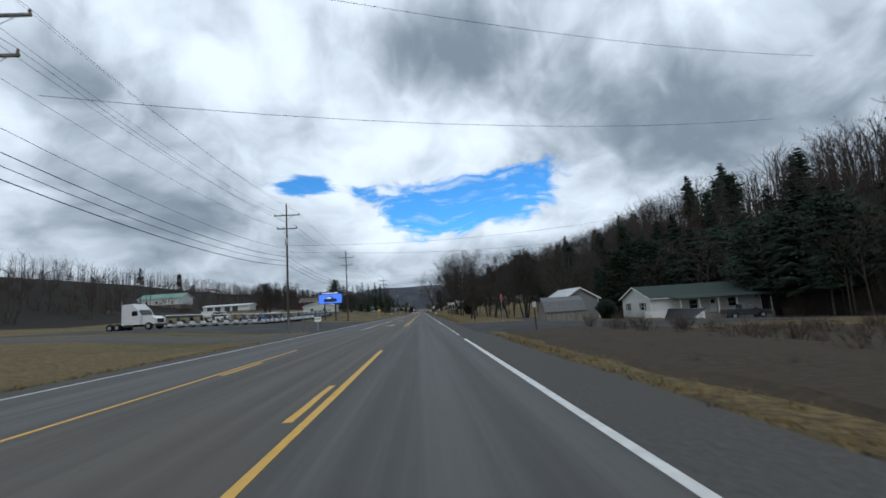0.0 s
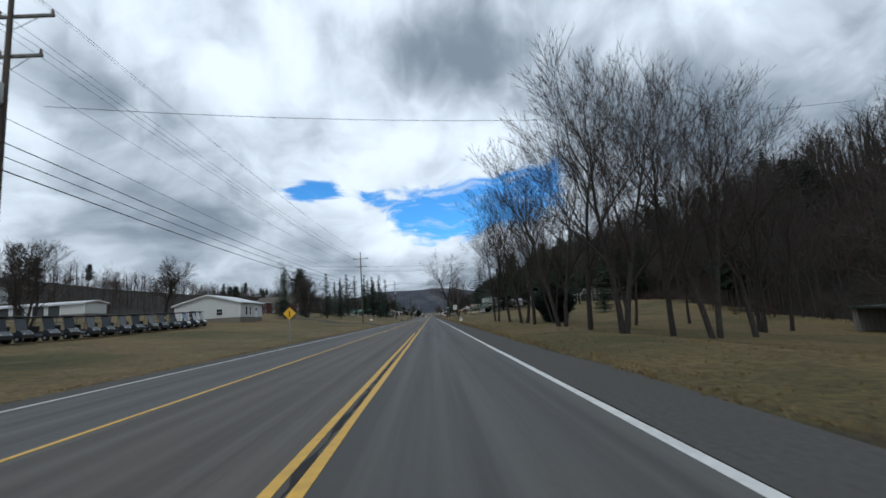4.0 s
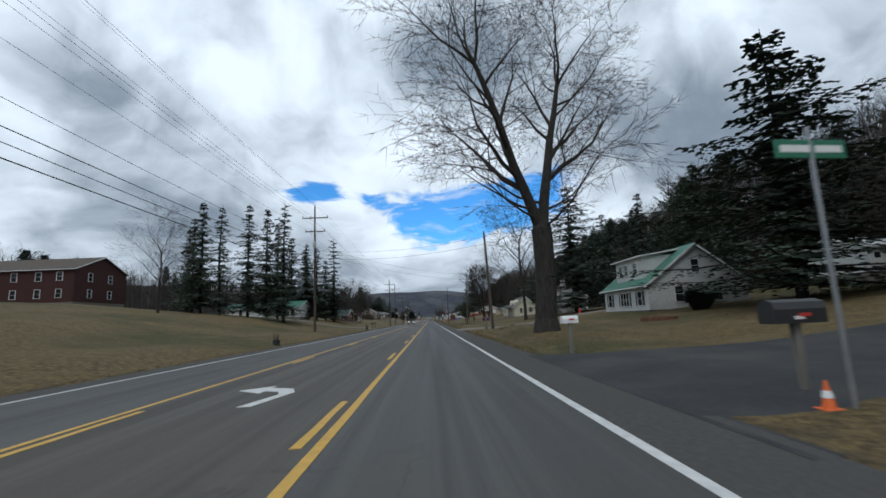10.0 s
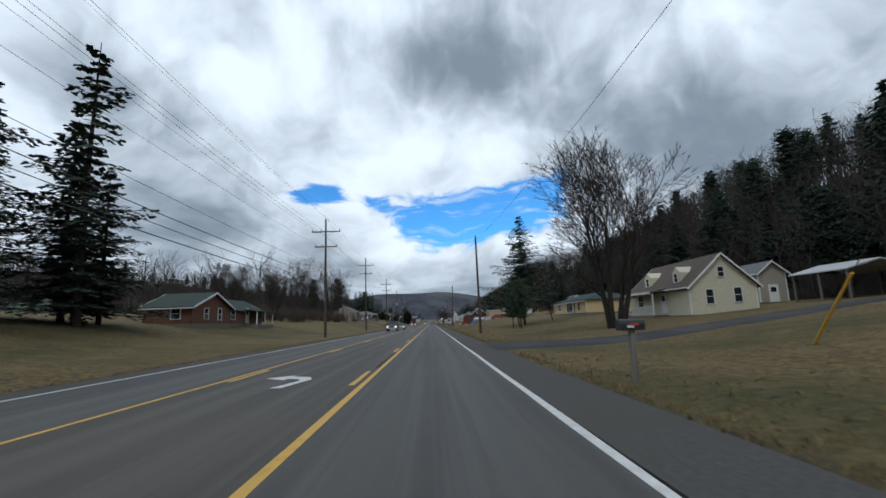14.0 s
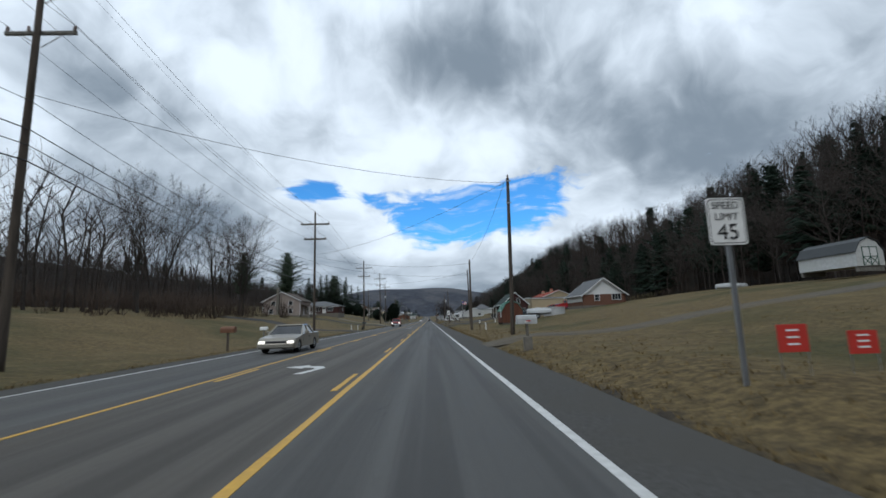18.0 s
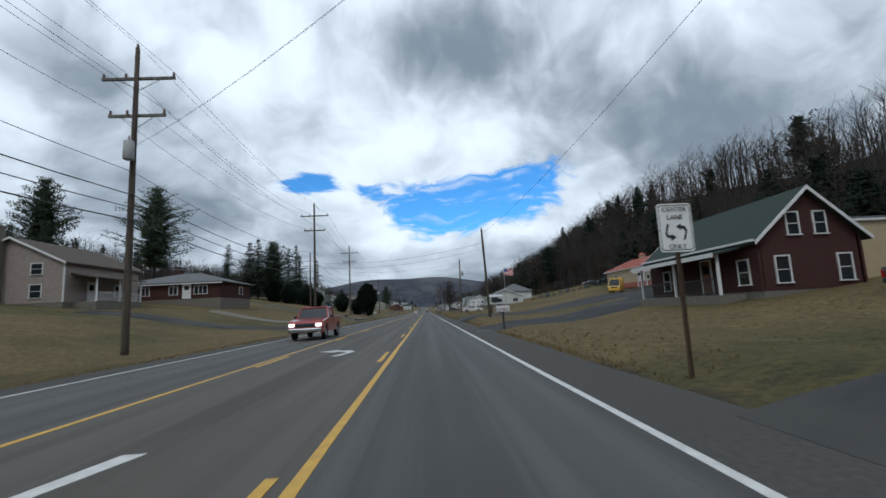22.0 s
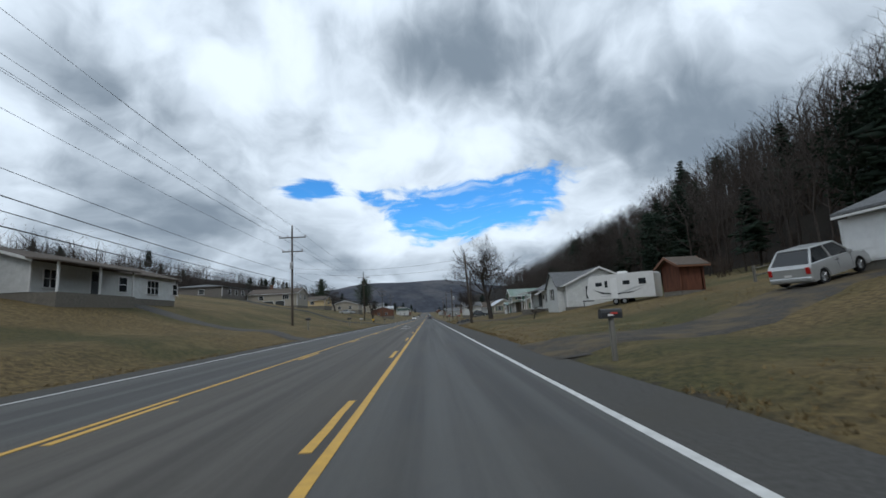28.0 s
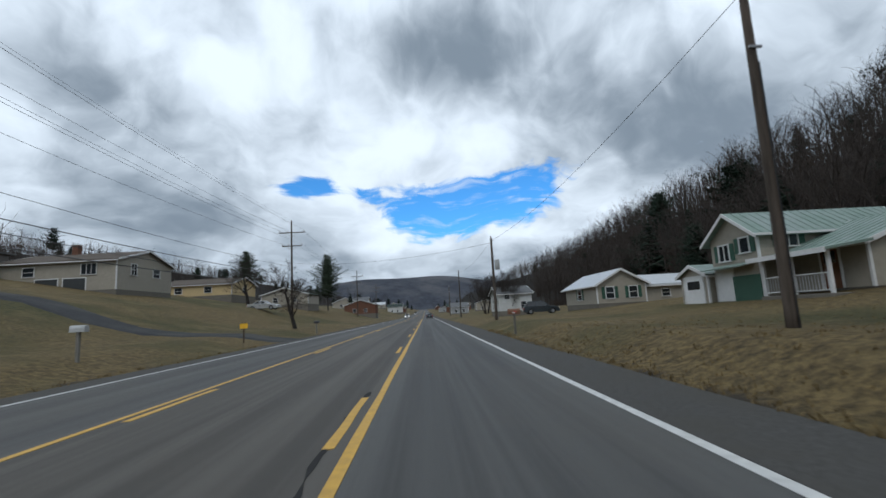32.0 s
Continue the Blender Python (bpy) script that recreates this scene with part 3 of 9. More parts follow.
EDGE_R, EDGE_L = 3.36, -10.7


def smooth01(t):
    t = min(1.0, max(0.0, t))
    return t * t * (3 - 2 * t)


def tilted(z, x0, x1=None):
    """A height given on the lie of the car, turned to the true level."""
    x = x0 if x1 is None else (x0 + x1) / 2
    return z - TILT * (max(-260.0, min(260.0, x)) + 0.4)


def ground(x, y):
    """Height of the land: level at the road, lawns rising from it, wooded hills beyond."""
    if x >= 3.5:
        d = max(0.0, x - 4.2)
        s = float(np.interp(y, RIGHT_Y, RIGHT_S))
        z = s * min(d, 40) * min(1.0, 0.55 + d / 12)
        foot = float(np.interp(y, [0, 150, 220, 330, 450, 560, 640, 800], [62, 46, 62, 46, 50, 56, 40, 44]))
        z += 28 * smooth01((x - foot) / 42) + 6 * smooth01((x - foot - 40) / 220)
        bank = float(np.interp(y, BANK_Y, BANK_Z)) * smooth01((x - 3.5) / 2.2)
        w = smooth01((x - 6.0) / 11)
        z = (1 - w) * bank + w * tilted(z, x)
    elif x <= -10.9:
        d = max(0.0, -9.0 - x)
        s = float(np.interp(y, LEFT_Y, LEFT_S))
        z = s * min(d, 45) * min(1.0, 0.5 + d / 14)
        z += float(np.interp(y, [0, 300, 700, 1000], [15, 17, 20, 26])) * smooth01((d - 75) / 100)
        strip = float(np.interp(y, STRIP_Y, STRIP_Z)) * smooth01((-10.9 - x) / 4)
        w = smooth01((-14.0 - x) / 14)
        z = (1 - w) * strip + w * tilted(z, x)
    else:
        z = 0.0
    z *= 1 - smooth01((y - 1480) / 250)
    side = abs(x + 2.5)
    if side > 8:
        z += 0.10 * math.sin(x * 0.21 + 1.3) * math.sin(y * 0.13) * min(1, (side - 8) / 10)
    z += 10.0 * smooth01((y - 800) / 900) + 112 * smooth01((y - 1700 - 0.2 * abs(x + 90)) / 420) * (0.8 + 0.2 * math.sin(x / 200.0 + 1.93) + 0.03 * math.sin(x / 47.0)) * smooth01((y - 1650) / 300)
    return z


def road_z(y):
    return ground(0, y)


def build_land():
    xs = [-1500, -900, -600, -420, -320, -260, -220, -185, -155, -130, -108, -90, -75, -62, -52, -44, -37, -31, -26, -22, -18.5, -16.5, -15, -13.6, -12.4, -11.6, -10.9,
          -10.4, -4.0, 0.0, 3.2, 3.5, 3.9, 4.3, 4.7, 5.2, 5.8, 6.5, 7.2, 8, 9, 11, 13.5, 16.5, 20, 24, 28, 33, 38, 44, 50, 57, 65, 74, 84, 96, 110, 130, 160, 200, 260, 340, 480, 700, 1000, 1500]
    ys = [-300, -150] + [-60 + 2.5 * i for i in range(344)] + [810 + 20 * i for i in range(45)] + [1720, 1760, 1800, 1850, 1900, 1950, 2000, 2060, 2130, 2220, 2400, 2800, 3600]
    verts = []
    for y in ys:
        for x in xs:
            z = ground(x, y)
            if -10.6 < x < 3.3:
                z -= 0.12
            verts.append((x, y, z))
    n = len(xs)
    faces, idx = [], []
    for j in range(len(ys) - 1):
        for i in range(n - 1):
            faces.append((j * n + i, j * n + i + 1, (j + 1) * n + i + 1, (j + 1) * n + i))
            xm, ym = xs[i], ys[j]
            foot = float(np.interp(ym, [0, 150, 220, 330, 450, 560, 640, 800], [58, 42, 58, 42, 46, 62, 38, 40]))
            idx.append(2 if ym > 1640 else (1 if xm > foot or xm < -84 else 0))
    me = mesh_from("ground", verts, faces, ["grass", "forest_floor", "far_woods_hazed"], idx, True)
    tagged(new("ground", me), "dormant straw-brown lawns rising to leaf-littered wooded hillsides", "ground", kind="structure")


build_land()


def ribbon(name, x0, x1, y0, y1, mat, lift, step=20.0, wobble=0.0, seed=1):
    """A strip along the road, a little thicker than paint, following its level."""
    r = random.Random(seed)
    n = max(1, int(abs(y1 - y0) / step))
    v, f = [], []
    for i in range(n + 1):
        y = y0 + (y1 - y0) * i / n
        a, b = r.uniform(-wobble, wobble), r.uniform(-wobble, wobble)
        z = road_z(y) + lift
        v += [(x0 + a, y, z), (x1 + b, y, z), (x0 + a, y, z - 0.05), (x1 + b, y, z - 0.05)]
    for i in range(n):
        k = 4 * i
        f += [(k, k + 1, k + 5, k + 4), (k, k + 4, k + 6, k + 2), (k + 1, k + 3, k + 7, k + 5)]
    f += [(0, 2, 3, 1), (4 * n, 4 * n + 1, 4 * n + 3, 4 * n + 2)]
    return new(name, mesh_from(name, v, f, mat))


XY, XW, XL, XE = -1.63, 1.87, -5.72, -9.54
ROAD_END = 1500
road = tagged(ribbon("road", XY, XW + 0.06, -60, ROAD_END, "asphalt", 0.0), "worn grey asphalt through lane with tyre-darkened tracks", "road", kind="structure")
lane = tagged(ribbon("road", XL, XY, -60, ROAD_END, "asphalt_worn", 0.0), "weathered grey-brown asphalt centre turn lane", "road", kind="structure")
lane2 = tagged(ribbon("road", XE - 0.06, XL, -60, ROAD_END, "asphalt", 0.0), "grey asphalt oncoming lane", "road", kind="structure")
tagged(ribbon("pavement", XW + 0.06, EDGE_R + 0.03, -60, ROAD_END, "shoulder", 0.0, 4.0, 0.09, 3), "gritty paved road shoulder with a crumbling edge", "shoulder", kind="structure")
tagged(ribbon("pavement", EDGE_L - 0.03, XE - 0.06, -60, ROAD_END, "shoulder", 0.0, 4.0, 0.09, 4), "narrow gritty road shoulder along the oncoming lane", "shoulder", kind="structure")

# painted lines
tagged(ribbon("lane_line", XW - 0.07, XW + 0.06, -60, 21, "paint_white", 0.006, 3, 0.012, 5), "worn solid white edge line", "road marking", kind="structure")
for k in range(6):
    tagged(ribbon("lane_line", XW - 0.07, XW + 0.06, 24.5 + 3.1 * k, 26.0 + 3.1 * k, "paint_white", 0.006, 1, 0.02, 50 + k), "short white dash across the side road mouth", "road marking", kind="structure")
tagged(ribbon("lane_line", XW - 0.07, XW + 0.06, 44, ROAD_END, "paint_white", 0.006, 3, 0.012, 6), "worn solid white edge line", "road marking", kind="structure")
tagged(ribbon("lane_line", XE - 0.06, XE + 0.05, -60, ROAD_END, "paint_white", 0.006, 3, 0.012, 7), "thin solid white edge line", "road marking", kind="structure")
tagged(ribbon("lane_line", XY - 0.06, XY + 0.07, -60, 17.5, "paint_yellow", 0.006, 3, 0.012, 8), "solid yellow lane line", "road marking", kind="structure")
tagged(ribbon("lane_line", XY - 0.06, XY + 0.07, 46, ROAD_END, "paint_yellow", 0.006, 3, 0.012, 9), "solid yellow lane line", "road marking", kind="structure")
tagged(ribbon("lane_line", XY - 0.32, XY - 0.20, 46, 132, "paint_yellow", 0.006, 3, 0.012, 10), "solid yellow lane line paired with its neighbour", "road marking", kind="structure")
tagged(ribbon("lane_line", XL - 0.06, XL + 0.05, -60, 21, "paint_yellow", 0.006, 3, 0.012, 11), "solid yellow lane line beside the oncoming lane", "road marking", kind="structure")
tagged(ribbon("lane_line", XL - 0.06, XL + 0.05, 43, 92, "paint_white", 0.006, 3, 0.012, 12), "solid white turn lane line", "road marking", kind="structure")
tagged(ribbon("lane_line", XL - 0.06, XL + 0.05, 95, ROAD_END, "paint_yellow", 0.006, 3, 0.012, 13), "solid yellow lane line beside the oncoming lane", "road marking", kind="structure")
dash = ribbon("lane_dash", -0.06, 0.06, 0, 3.05, "paint_yellow", 0.006, 0.8, 0.014, 14)
tagged(dash, "broken yellow centre turn lane dash", "road marking", group="turn lane dashes", kind="structure")
steps = [-7, 0, 5, 9, 14, 20, 25, 33, 37, 70]
near_y = [1.2 + q for q in [140.5, 223.3, 282.4, 329.6, 391.3, 461.0, 521.8, 613.0, 660.0, 1062]]
far_y = [2.5 + q for q in [139.0, 221.8, 282.0, 330.0, 393.0, 461.0, 520.2, 613.0, 661.0, 1063]]
places = [(XY - 0.26, y) for y in (-42.3, -30.1, -17.9, -5.8, 6.4)] + [(XL + 0.24, y) for y in (-36, -24, -12, 0.5, 12.8)]
places += [(XY - 0.26, float(np.interp(k, steps, near_y))) for k in range(-7, 70)]
places += [(XL + 0.24, float(np.interp(k, steps, far_y))) for k in range(-10, 70)]
for k, (dx, dy) in enumerate(places):
    m = Matrix.Translation((dx, dy, road_z(dy)))
    if k == 0:
        dash.matrix_basis = m
    else:
        copy_thing(dash, m)


def arrow_outline(flip):
    """A bent turn arrow, 2.7 m long, head to one side."""
    pts = [(-0.12, -1.3), (0.14, -1.3), (0.46, 0.25), (0.28, 0.8), (-0.3, 1.08), (-0.3, 1.4), (-0.95, 0.85), (-0.3, 0.3), (-0.3, 0.62), (0.06, 0.42), (0.2, 0.0)]
    return [(-u, -w) for u, w in pts] if flip else pts


def turn_arrow(y, flip):
    o = arrow_outline(flip)
    s = Shape()
    s.prism(o, "z", -0.02, 0.007)
    solid("turn_arrow", "white curved turn arrow painted on the asphalt", "road marking", s, "paint_white", (XY + XL) / 2, y, road_z(y), group="turn arrows", kind="structure")


for y, flip in ((51, False), (77, False), (221.8, True), (238.8, False), (313.6, True), (330.3, False), (402.9, True), (418.8, False), (487.5, True), (500.7, False), (655, True), (666, False)):
    turn_arrow(y + 1.8, flip)

# ---------- trees ----------
def tubes_mesh(name, segs, mats, sides=(6, 4, 3)):
    """Tapered limbs from rows of start, end, radii and order of branching; the last twigs run to a point."""
    v, f = [], []
    for p, q, r0, r1, order in segs:
        n = sides[min(order, len(sides) - 1)]
        d = q - p
        if d.length < 1e-5:
            continue
        d.normalize()
        s = d.orthogonal().normalized()
        t = d.cross(s)
        k = len(v)
        ring = [(s * math.cos(6.2832 * i / n) + t * math.sin(6.2832 * i / n)) for i in range(n)]
        v += [p + c * r0 for c in ring]
        if order >= 4:
            v.append(q)
            f += [(k + i, k + (i + 1) % n, k + n) for i in range(n)]
        else:
            v += [q + c * r1 for c in ring]
            f += [(k + i, k + (i + 1) % n, k + n + (i + 1) % n, k + n + i) for i in range(n)]
    return mesh_from(name, [tuple(c) for c in v], f, mats, None, True)


def grow(seed, height, trunk=0.25, spread=0.55, upright=0.5, forks=4, orders=4, first=0.25, trunk_r=0.022, droop=0.0, kids=(5, 4, 4, 3), stems=1, multi=0.0, bole=0.0):
    """Limbs of a leafless tree: rows of (start, end, radius, radius, order)."""
    r = random.Random(seed)
    segs = []

    def limb(p, d, length, rad, order):
        n = (5, 4, 3, 2, 1)[min(order, 4)]
        pts, rads = [p], [rad]
        cur, way = p.copy(), d.normalized()
        for i in range(n):
            jog = Vector((r.gauss(0, 1), r.gauss(0, 1), r.gauss(0, 0.6))) * (0.06 if order == 0 else 0.16)
            pull = Vector((0, 0, upright * (0.25 if order else 0.1) - droop * (0.22 if order > 1 else 0)))
            way = (way + jog + pull * 0.6).normalized()
            nxt = cur + way * length / n
            k = 1 - (i + 1) / n * (0.62 if order == 0 else 0.75)
            segs.append((cur.copy(), nxt.copy(), rads[-1], rad * k, order))
            cur = nxt
            pts.append(cur.copy())
            rads.append(rad * k)
        if order >= orders:
            return
        count = kids[min(order, len(kids) - 1)]
        lo = first if order == 0 else 0.25
        for j in range(count):
            u = lo + (1 - lo) * (j + r.uniform(0.2, 0.9)) / count
            i = min(n - 1, int(u * n))
            w = u * n - i
            at = pts[i].lerp(pts[i + 1], w)
            ra = rads[i] * (1 - w) + rads[i + 1] * w
            axis = (pts[i + 1] - pts[i]).normalized()
            side = Vector((r.gauss(0, 1), r.gauss(0, 1), r.gauss(0, 0.35)))
            side = (side - axis * side.dot(axis)).normalized()
            ang = spread * r.uniform(0.7, 1.25)
            way2 = axis * math.cos(ang) + side * math.sin(ang)
            ln = length * (0.62 if order == 0 else 0.56) * r.uniform(0.65, 1.1) * (1.15 - 0.5 * (u if order == 0 else 0))
            limb(at, way2, ln, max(0.014, ra * r.uniform(0.45, 0.63)), order + 1)
        # the leader goes on as a fork
        if order < orders:
            a0 = r.uniform(0, 6.283)
            for j in range(3 if order == 0 else 2):
                a = a0 + 6.283 * j / (3 if order == 0 else 2)
                side = Vector((math.cos(a), math.sin(a), 0))
                limb(cur, way + side * spread * r.uniform(0.5, 0.85), length * 0.5, max(0.014, rads[-1] * 0.78), order + 1)

    if bole:
        # a stout bole that forks into one steep and one slanting limb
        b0, b1 = Vector((0, 0, -0.3)), Vector((0.15, 0, bole * height))
        thick = height * trunk_r
        mid = [b0, Vector((0.02, 0.03, 0.7)), b0.lerp(b1, 0.55) + Vector((0.08, -0.05, 0)), b1, b1 + Vector((-0.02, 0, 0.55))]
        for (p, q), (ra, rb) in zip(zip(mid, mid[1:]), ((2.5, 1.85), (1.85, 1.65), (1.65, 1.7), (1.7, 1.0))):
            segs.append((p, q, thick * ra, thick * rb, 0))
        for way, ln in ((Vector((0.14, 0.1, 1)), 0.42), (Vector((-0.5, -0.08, 1)), 0.44)):
            limb(b1 + Vector((0, 0, -0.2)), way, height * ln, thick, 0)
        for k in range(7):
            a = k * 2.4 + 1.7
            limb(b1 + Vector((0, 0, 0.5 * (k % 4))), Vector((math.cos(a), math.sin(a), 0.25)), height * 0.24, thick * 0.24, 1)
        stems = 0
    for s in range(stems):
        a = 2 * math.pi * s / max(1, stems) + r.random()
        lean = Vector((math.cos(a), math.sin(a), 0)) * (multi if stems > 1 else 0.03)
        base = Vector((math.cos(a), math.sin(a), 0)) * (0.35 if stems > 1 else 0)
        limb(base + Vector((0, 0, -0.3)), Vector((0, 0, 1)) + lean, height * trunk * 2.2, height * trunk_r, 0)
    top = max(q.z for _, q, _, _, _ in segs)
    k = height / top
    return [(p * k, q * k, a * k, b * k, o) for p, q, a, b, o in segs]


TREES = {}


def bare_tree(kind, x, y, height, turn=0.0, label="", z=None, squeeze=1.0, group="roadside trees", category="tree"):
    """A leafless tree with a trunk and a crown of limbs and twigs, placed at its true height."""
    z = ground(x, y) if z is None else z
    src, h = TREES[kind]
    k = height / h
    m = Matrix.LocRotScale((x, y, z - 0.1), Euler((0, 0, turn)), (k * squeeze, k * squeeze, k))
    ob = copy_thing(src, Matrix.Identity(4)) if src.get("used") else src
    src["used"] = 1
    ob.matrix_basis = m
    if label:
        ob["label"] = label
    return tagged(ob, "", category, group)


def make_tree(kind, seed, height, label, **grown):
    segs = grow(seed, height, **grown)
    root = thing("tree", label, "tree")
    for nm, keep, mat in (("trunk", lambda o: o == 0, "bark"), ("crown", lambda o: o > 0, "twig")):
        ob = new(nm, tubes_mesh(nm, [s for s in segs if keep(s[4])], mat, (9, 5, 3, 3, 3)))
        ob.parent = root
    TREES[kind] = (root, height)


make_tree("tall", 11, 20, "tall bare tree with steep silvery branches", spread=0.66, upright=0.72, trunk=0.27, kids=(10, 5, 4, 2), orders=4, first=0.3, trunk_r=0.012)
make_tree("tall_b", 23, 20, "tall slender bare tree forking into upright limbs", spread=0.56, upright=0.78, trunk=0.25, kids=(8, 5, 4, 2), orders=4, first=0.25, trunk_r=0.011, stems=2, multi=0.12)
make_tree("big", 31, 23, "great bare roadside tree with a forked trunk", spread=0.85, upright=0.55, droop=0.9, trunk=0.22, kids=(9, 5, 4, 3), orders=4, first=0.2, trunk_r=0.0155, bole=0.24)
make_tree("wide", 47, 16, "broad bare maple with a rounded fan of fine branches", spread=0.58, upright=0.4, trunk=0.17, kids=(5, 5, 4, 3), orders=4, first=0.3, trunk_r=0.011, stems=5, multi=0.34)
make_tree("spreading", 59, 15, "wide-spreading bare oak with crooked limbs", spread=0.85, upright=0.42, trunk=0.15, kids=(11, 7, 5, 3), orders=4, first=0.4, trunk_r=0.0165)
make_tree("small", 67, 8, "small bare crooked tree with a low crown", spread=0.95, upright=0.35, trunk=0.18, kids=(7, 4, 3, 2), orders=4, first=0.3, trunk_r=0.022)
make_tree("old", 71, 22, "tall old bare tree with drooping twig ends", spread=0.85, upright=0.55, trunk=0.3, droop=0.25, kids=(12, 5, 4, 3), orders=4, first=0.35, trunk_r=0.0145)


def conifer_shapes(seed, height, width, sparse=1.0, gap=0.08, ragged=0.25, droop=0.35, tuft=0.5, pine=False, spray=False, layer=0.026):
    """Trunk rows and foliage blades of an evergreen."""
    r = random.Random(seed)
    segs = [(Vector((0, 0, -0.3)), Vector((r.gauss(0, 0.1), r.gauss(0, 0.1), height * 0.5)), height * 0.014, height * 0.008, 0)]
    segs.append((segs[0][1].copy(), Vector((0, 0, height)), height * 0.008, 0.02, 0))
    v, f = [], []
    z = height * gap
    while z < height * 0.985:
        u = z / height
        prof = (1 - u) ** 0.8 if not pine else max(0.12, math.sin(min(1, (1 - u) * 1.15 + 0.05) * math.pi * 0.72) ** 0.8) * (1 if u > 0.35 else 0.6 + u)
        reach = width * prof
        n = max(4, int((6 + 5 * prof) * sparse))
        a0 = r.random() * 6.28
        for j in range(n):
            a = a0 + 6.283 * j / n + r.gauss(0, 0.18)
            ln = reach * (1 + r.gauss(0, ragged)) * (1 if r.random() > 0.1 else 0.5)
            if ln < 0.25:
                ln = 0.25
            slope = (0.25 if pine else 0.12) * (0.4 + u) - droop * (1 - u) * 0.6
            out = Vector((math.cos(a), math.sin(a), 0))
            p0 = Vector((0, 0, z + r.gauss(0, 0.15)))
            mid = p0 + out * ln * 0.55 + Vector((0, 0, ln * 0.55 * slope))
            end = p0 + out * ln + Vector((0, 0, ln * (slope * 0.6 + (0.05 if not pine else 0.12))))
            if ln > 0.8:
                segs.append((p0, mid, 0.012 * ln + 0.008, 0.009 * ln + 0.005, 1))
                segs.append((mid, end, 0.009 * ln + 0.005, 0.005, 1))
            m = max(3, int(ln / (0.42 * tuft / 0.5)))
            side = Vector((-math.sin(a), math.cos(a), 0))
            for i in range(m):
                w = (i + 0.6) / m
                c = (p0.lerp(mid, w / 0.55) if w < 0.55 else mid.lerp(end, (w - 0.55) / 0.45))
                if spray and w > 0.2:
                    for s in (-1, 1):
                        tw = (side * s + out * r.uniform(0.5, 1.1) + Vector((0, 0, r.uniform(-0.35, 0.2)))).normalized()
                        tl = min(1.9, ln * 0.42 * (1.15 - w)) * r.uniform(0.6, 1.2) + 0.25
                        across = tw.cross(Vector((0, 0, 1))).normalized()
                        for q in range(4):
                            e = c + tw * tl * (q + 0.7) / 4 + Vector((0, 0, -0.06 * q * tl + r.gauss(0, 0.04)))
                            g = r.uniform(0.1, 0.24)
                            for s2 in (-1, 1):
                                k = len(v)
                                v += [tuple(e - tw * g * 0.7), tuple(e + across * s2 * g + tw * g * 0.5 - Vector((0, 0, g * r.uniform(0, 0.7)))), tuple(e + tw * g * 1.1 - Vector((0, 0, g * 0.2)))]
                                f += [(k, k + 1, k + 2)]
                    continue
                if pine and w > 0.3:
                    for _ in range(11):
                        aim = Vector((r.gauss(0, 1), r.gauss(0, 1), r.gauss(0, 0.6))).normalized()
                        o = c + aim * r.uniform(0.05, 0.75) * tuft
                        g = r.uniform(0.14, 0.3) * (0.6 + tuft)
                        way = (aim + out * 0.5 + Vector((0, 0, 0.25))).normalized()
                        across = way.orthogonal().normalized() * g * 0.4
                        k = len(v)
                        v += [tuple(o - across), tuple(o + across), tuple(o + way * g)]
                        f += [(k, k + 1, k + 2)]
                    continue
                fan = tuft * (1.15 - 0.6 * w) * r.uniform(0.7, 1.3) * min(1.6, 0.5 + ln / 3)
                for s in (-1, 1):
                    tip = c + side * s * fan + out * fan * 0.6 + Vector((0, 0, -fan * r.uniform(0.05, 0.6) * (0.4 if pine else 1.0)))
                    b = c - out * fan * 0.35
                    low = c + out * fan * 0.35 + Vector((0, 0, -fan * 0.3))
                    k = len(v)
                    v += [tuple(b), tuple(tip), tuple(low), tuple(c + Vector((0, 0, fan * 0.16)))]
                    f += [(k, k + 1, k + 3), (k + 3, k + 1, k + 2), (k, k + 2, k + 1)]
                if i == m - 1:
                    k = len(v)
                    v += [tuple(end + side * 0.14), tuple(end - side * 0.14), tuple(end + out * fan * 0.8 + Vector((0, 0, -0.05)))]
                    f += [(k, k + 1, k + 2)]
        z += height * layer * r.uniform(0.7, 1.3) / max(0.7, sparse)
    return segs, v, f


def make_conifer(kind, seed, height, width, label, mat="needles", **shape):
    segs, v, f = conifer_shapes(seed, height, width, **shape)
    root = thing("tree", label, "tree")
    ob = new("trunk", tubes_mesh("trunk", segs, "bark", (7, 3)))
    ob.parent = root
    ob = new("crown", mesh_from("crown", v, f, mat))
    ob.parent = root
    TREES[kind] = (root, height)


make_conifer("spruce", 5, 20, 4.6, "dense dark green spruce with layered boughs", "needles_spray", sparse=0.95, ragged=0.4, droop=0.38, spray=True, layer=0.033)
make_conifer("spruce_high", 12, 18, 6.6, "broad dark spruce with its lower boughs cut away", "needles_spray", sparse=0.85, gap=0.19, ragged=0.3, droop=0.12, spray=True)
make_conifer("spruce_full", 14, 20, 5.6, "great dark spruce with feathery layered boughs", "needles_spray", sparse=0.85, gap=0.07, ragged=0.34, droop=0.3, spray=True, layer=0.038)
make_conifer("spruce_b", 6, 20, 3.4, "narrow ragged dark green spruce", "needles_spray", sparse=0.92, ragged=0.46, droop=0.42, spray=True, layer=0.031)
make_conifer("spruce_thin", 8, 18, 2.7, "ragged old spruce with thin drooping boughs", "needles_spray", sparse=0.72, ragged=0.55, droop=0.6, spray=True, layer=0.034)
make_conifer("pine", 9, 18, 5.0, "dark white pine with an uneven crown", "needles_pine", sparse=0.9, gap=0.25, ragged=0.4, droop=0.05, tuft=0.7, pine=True)
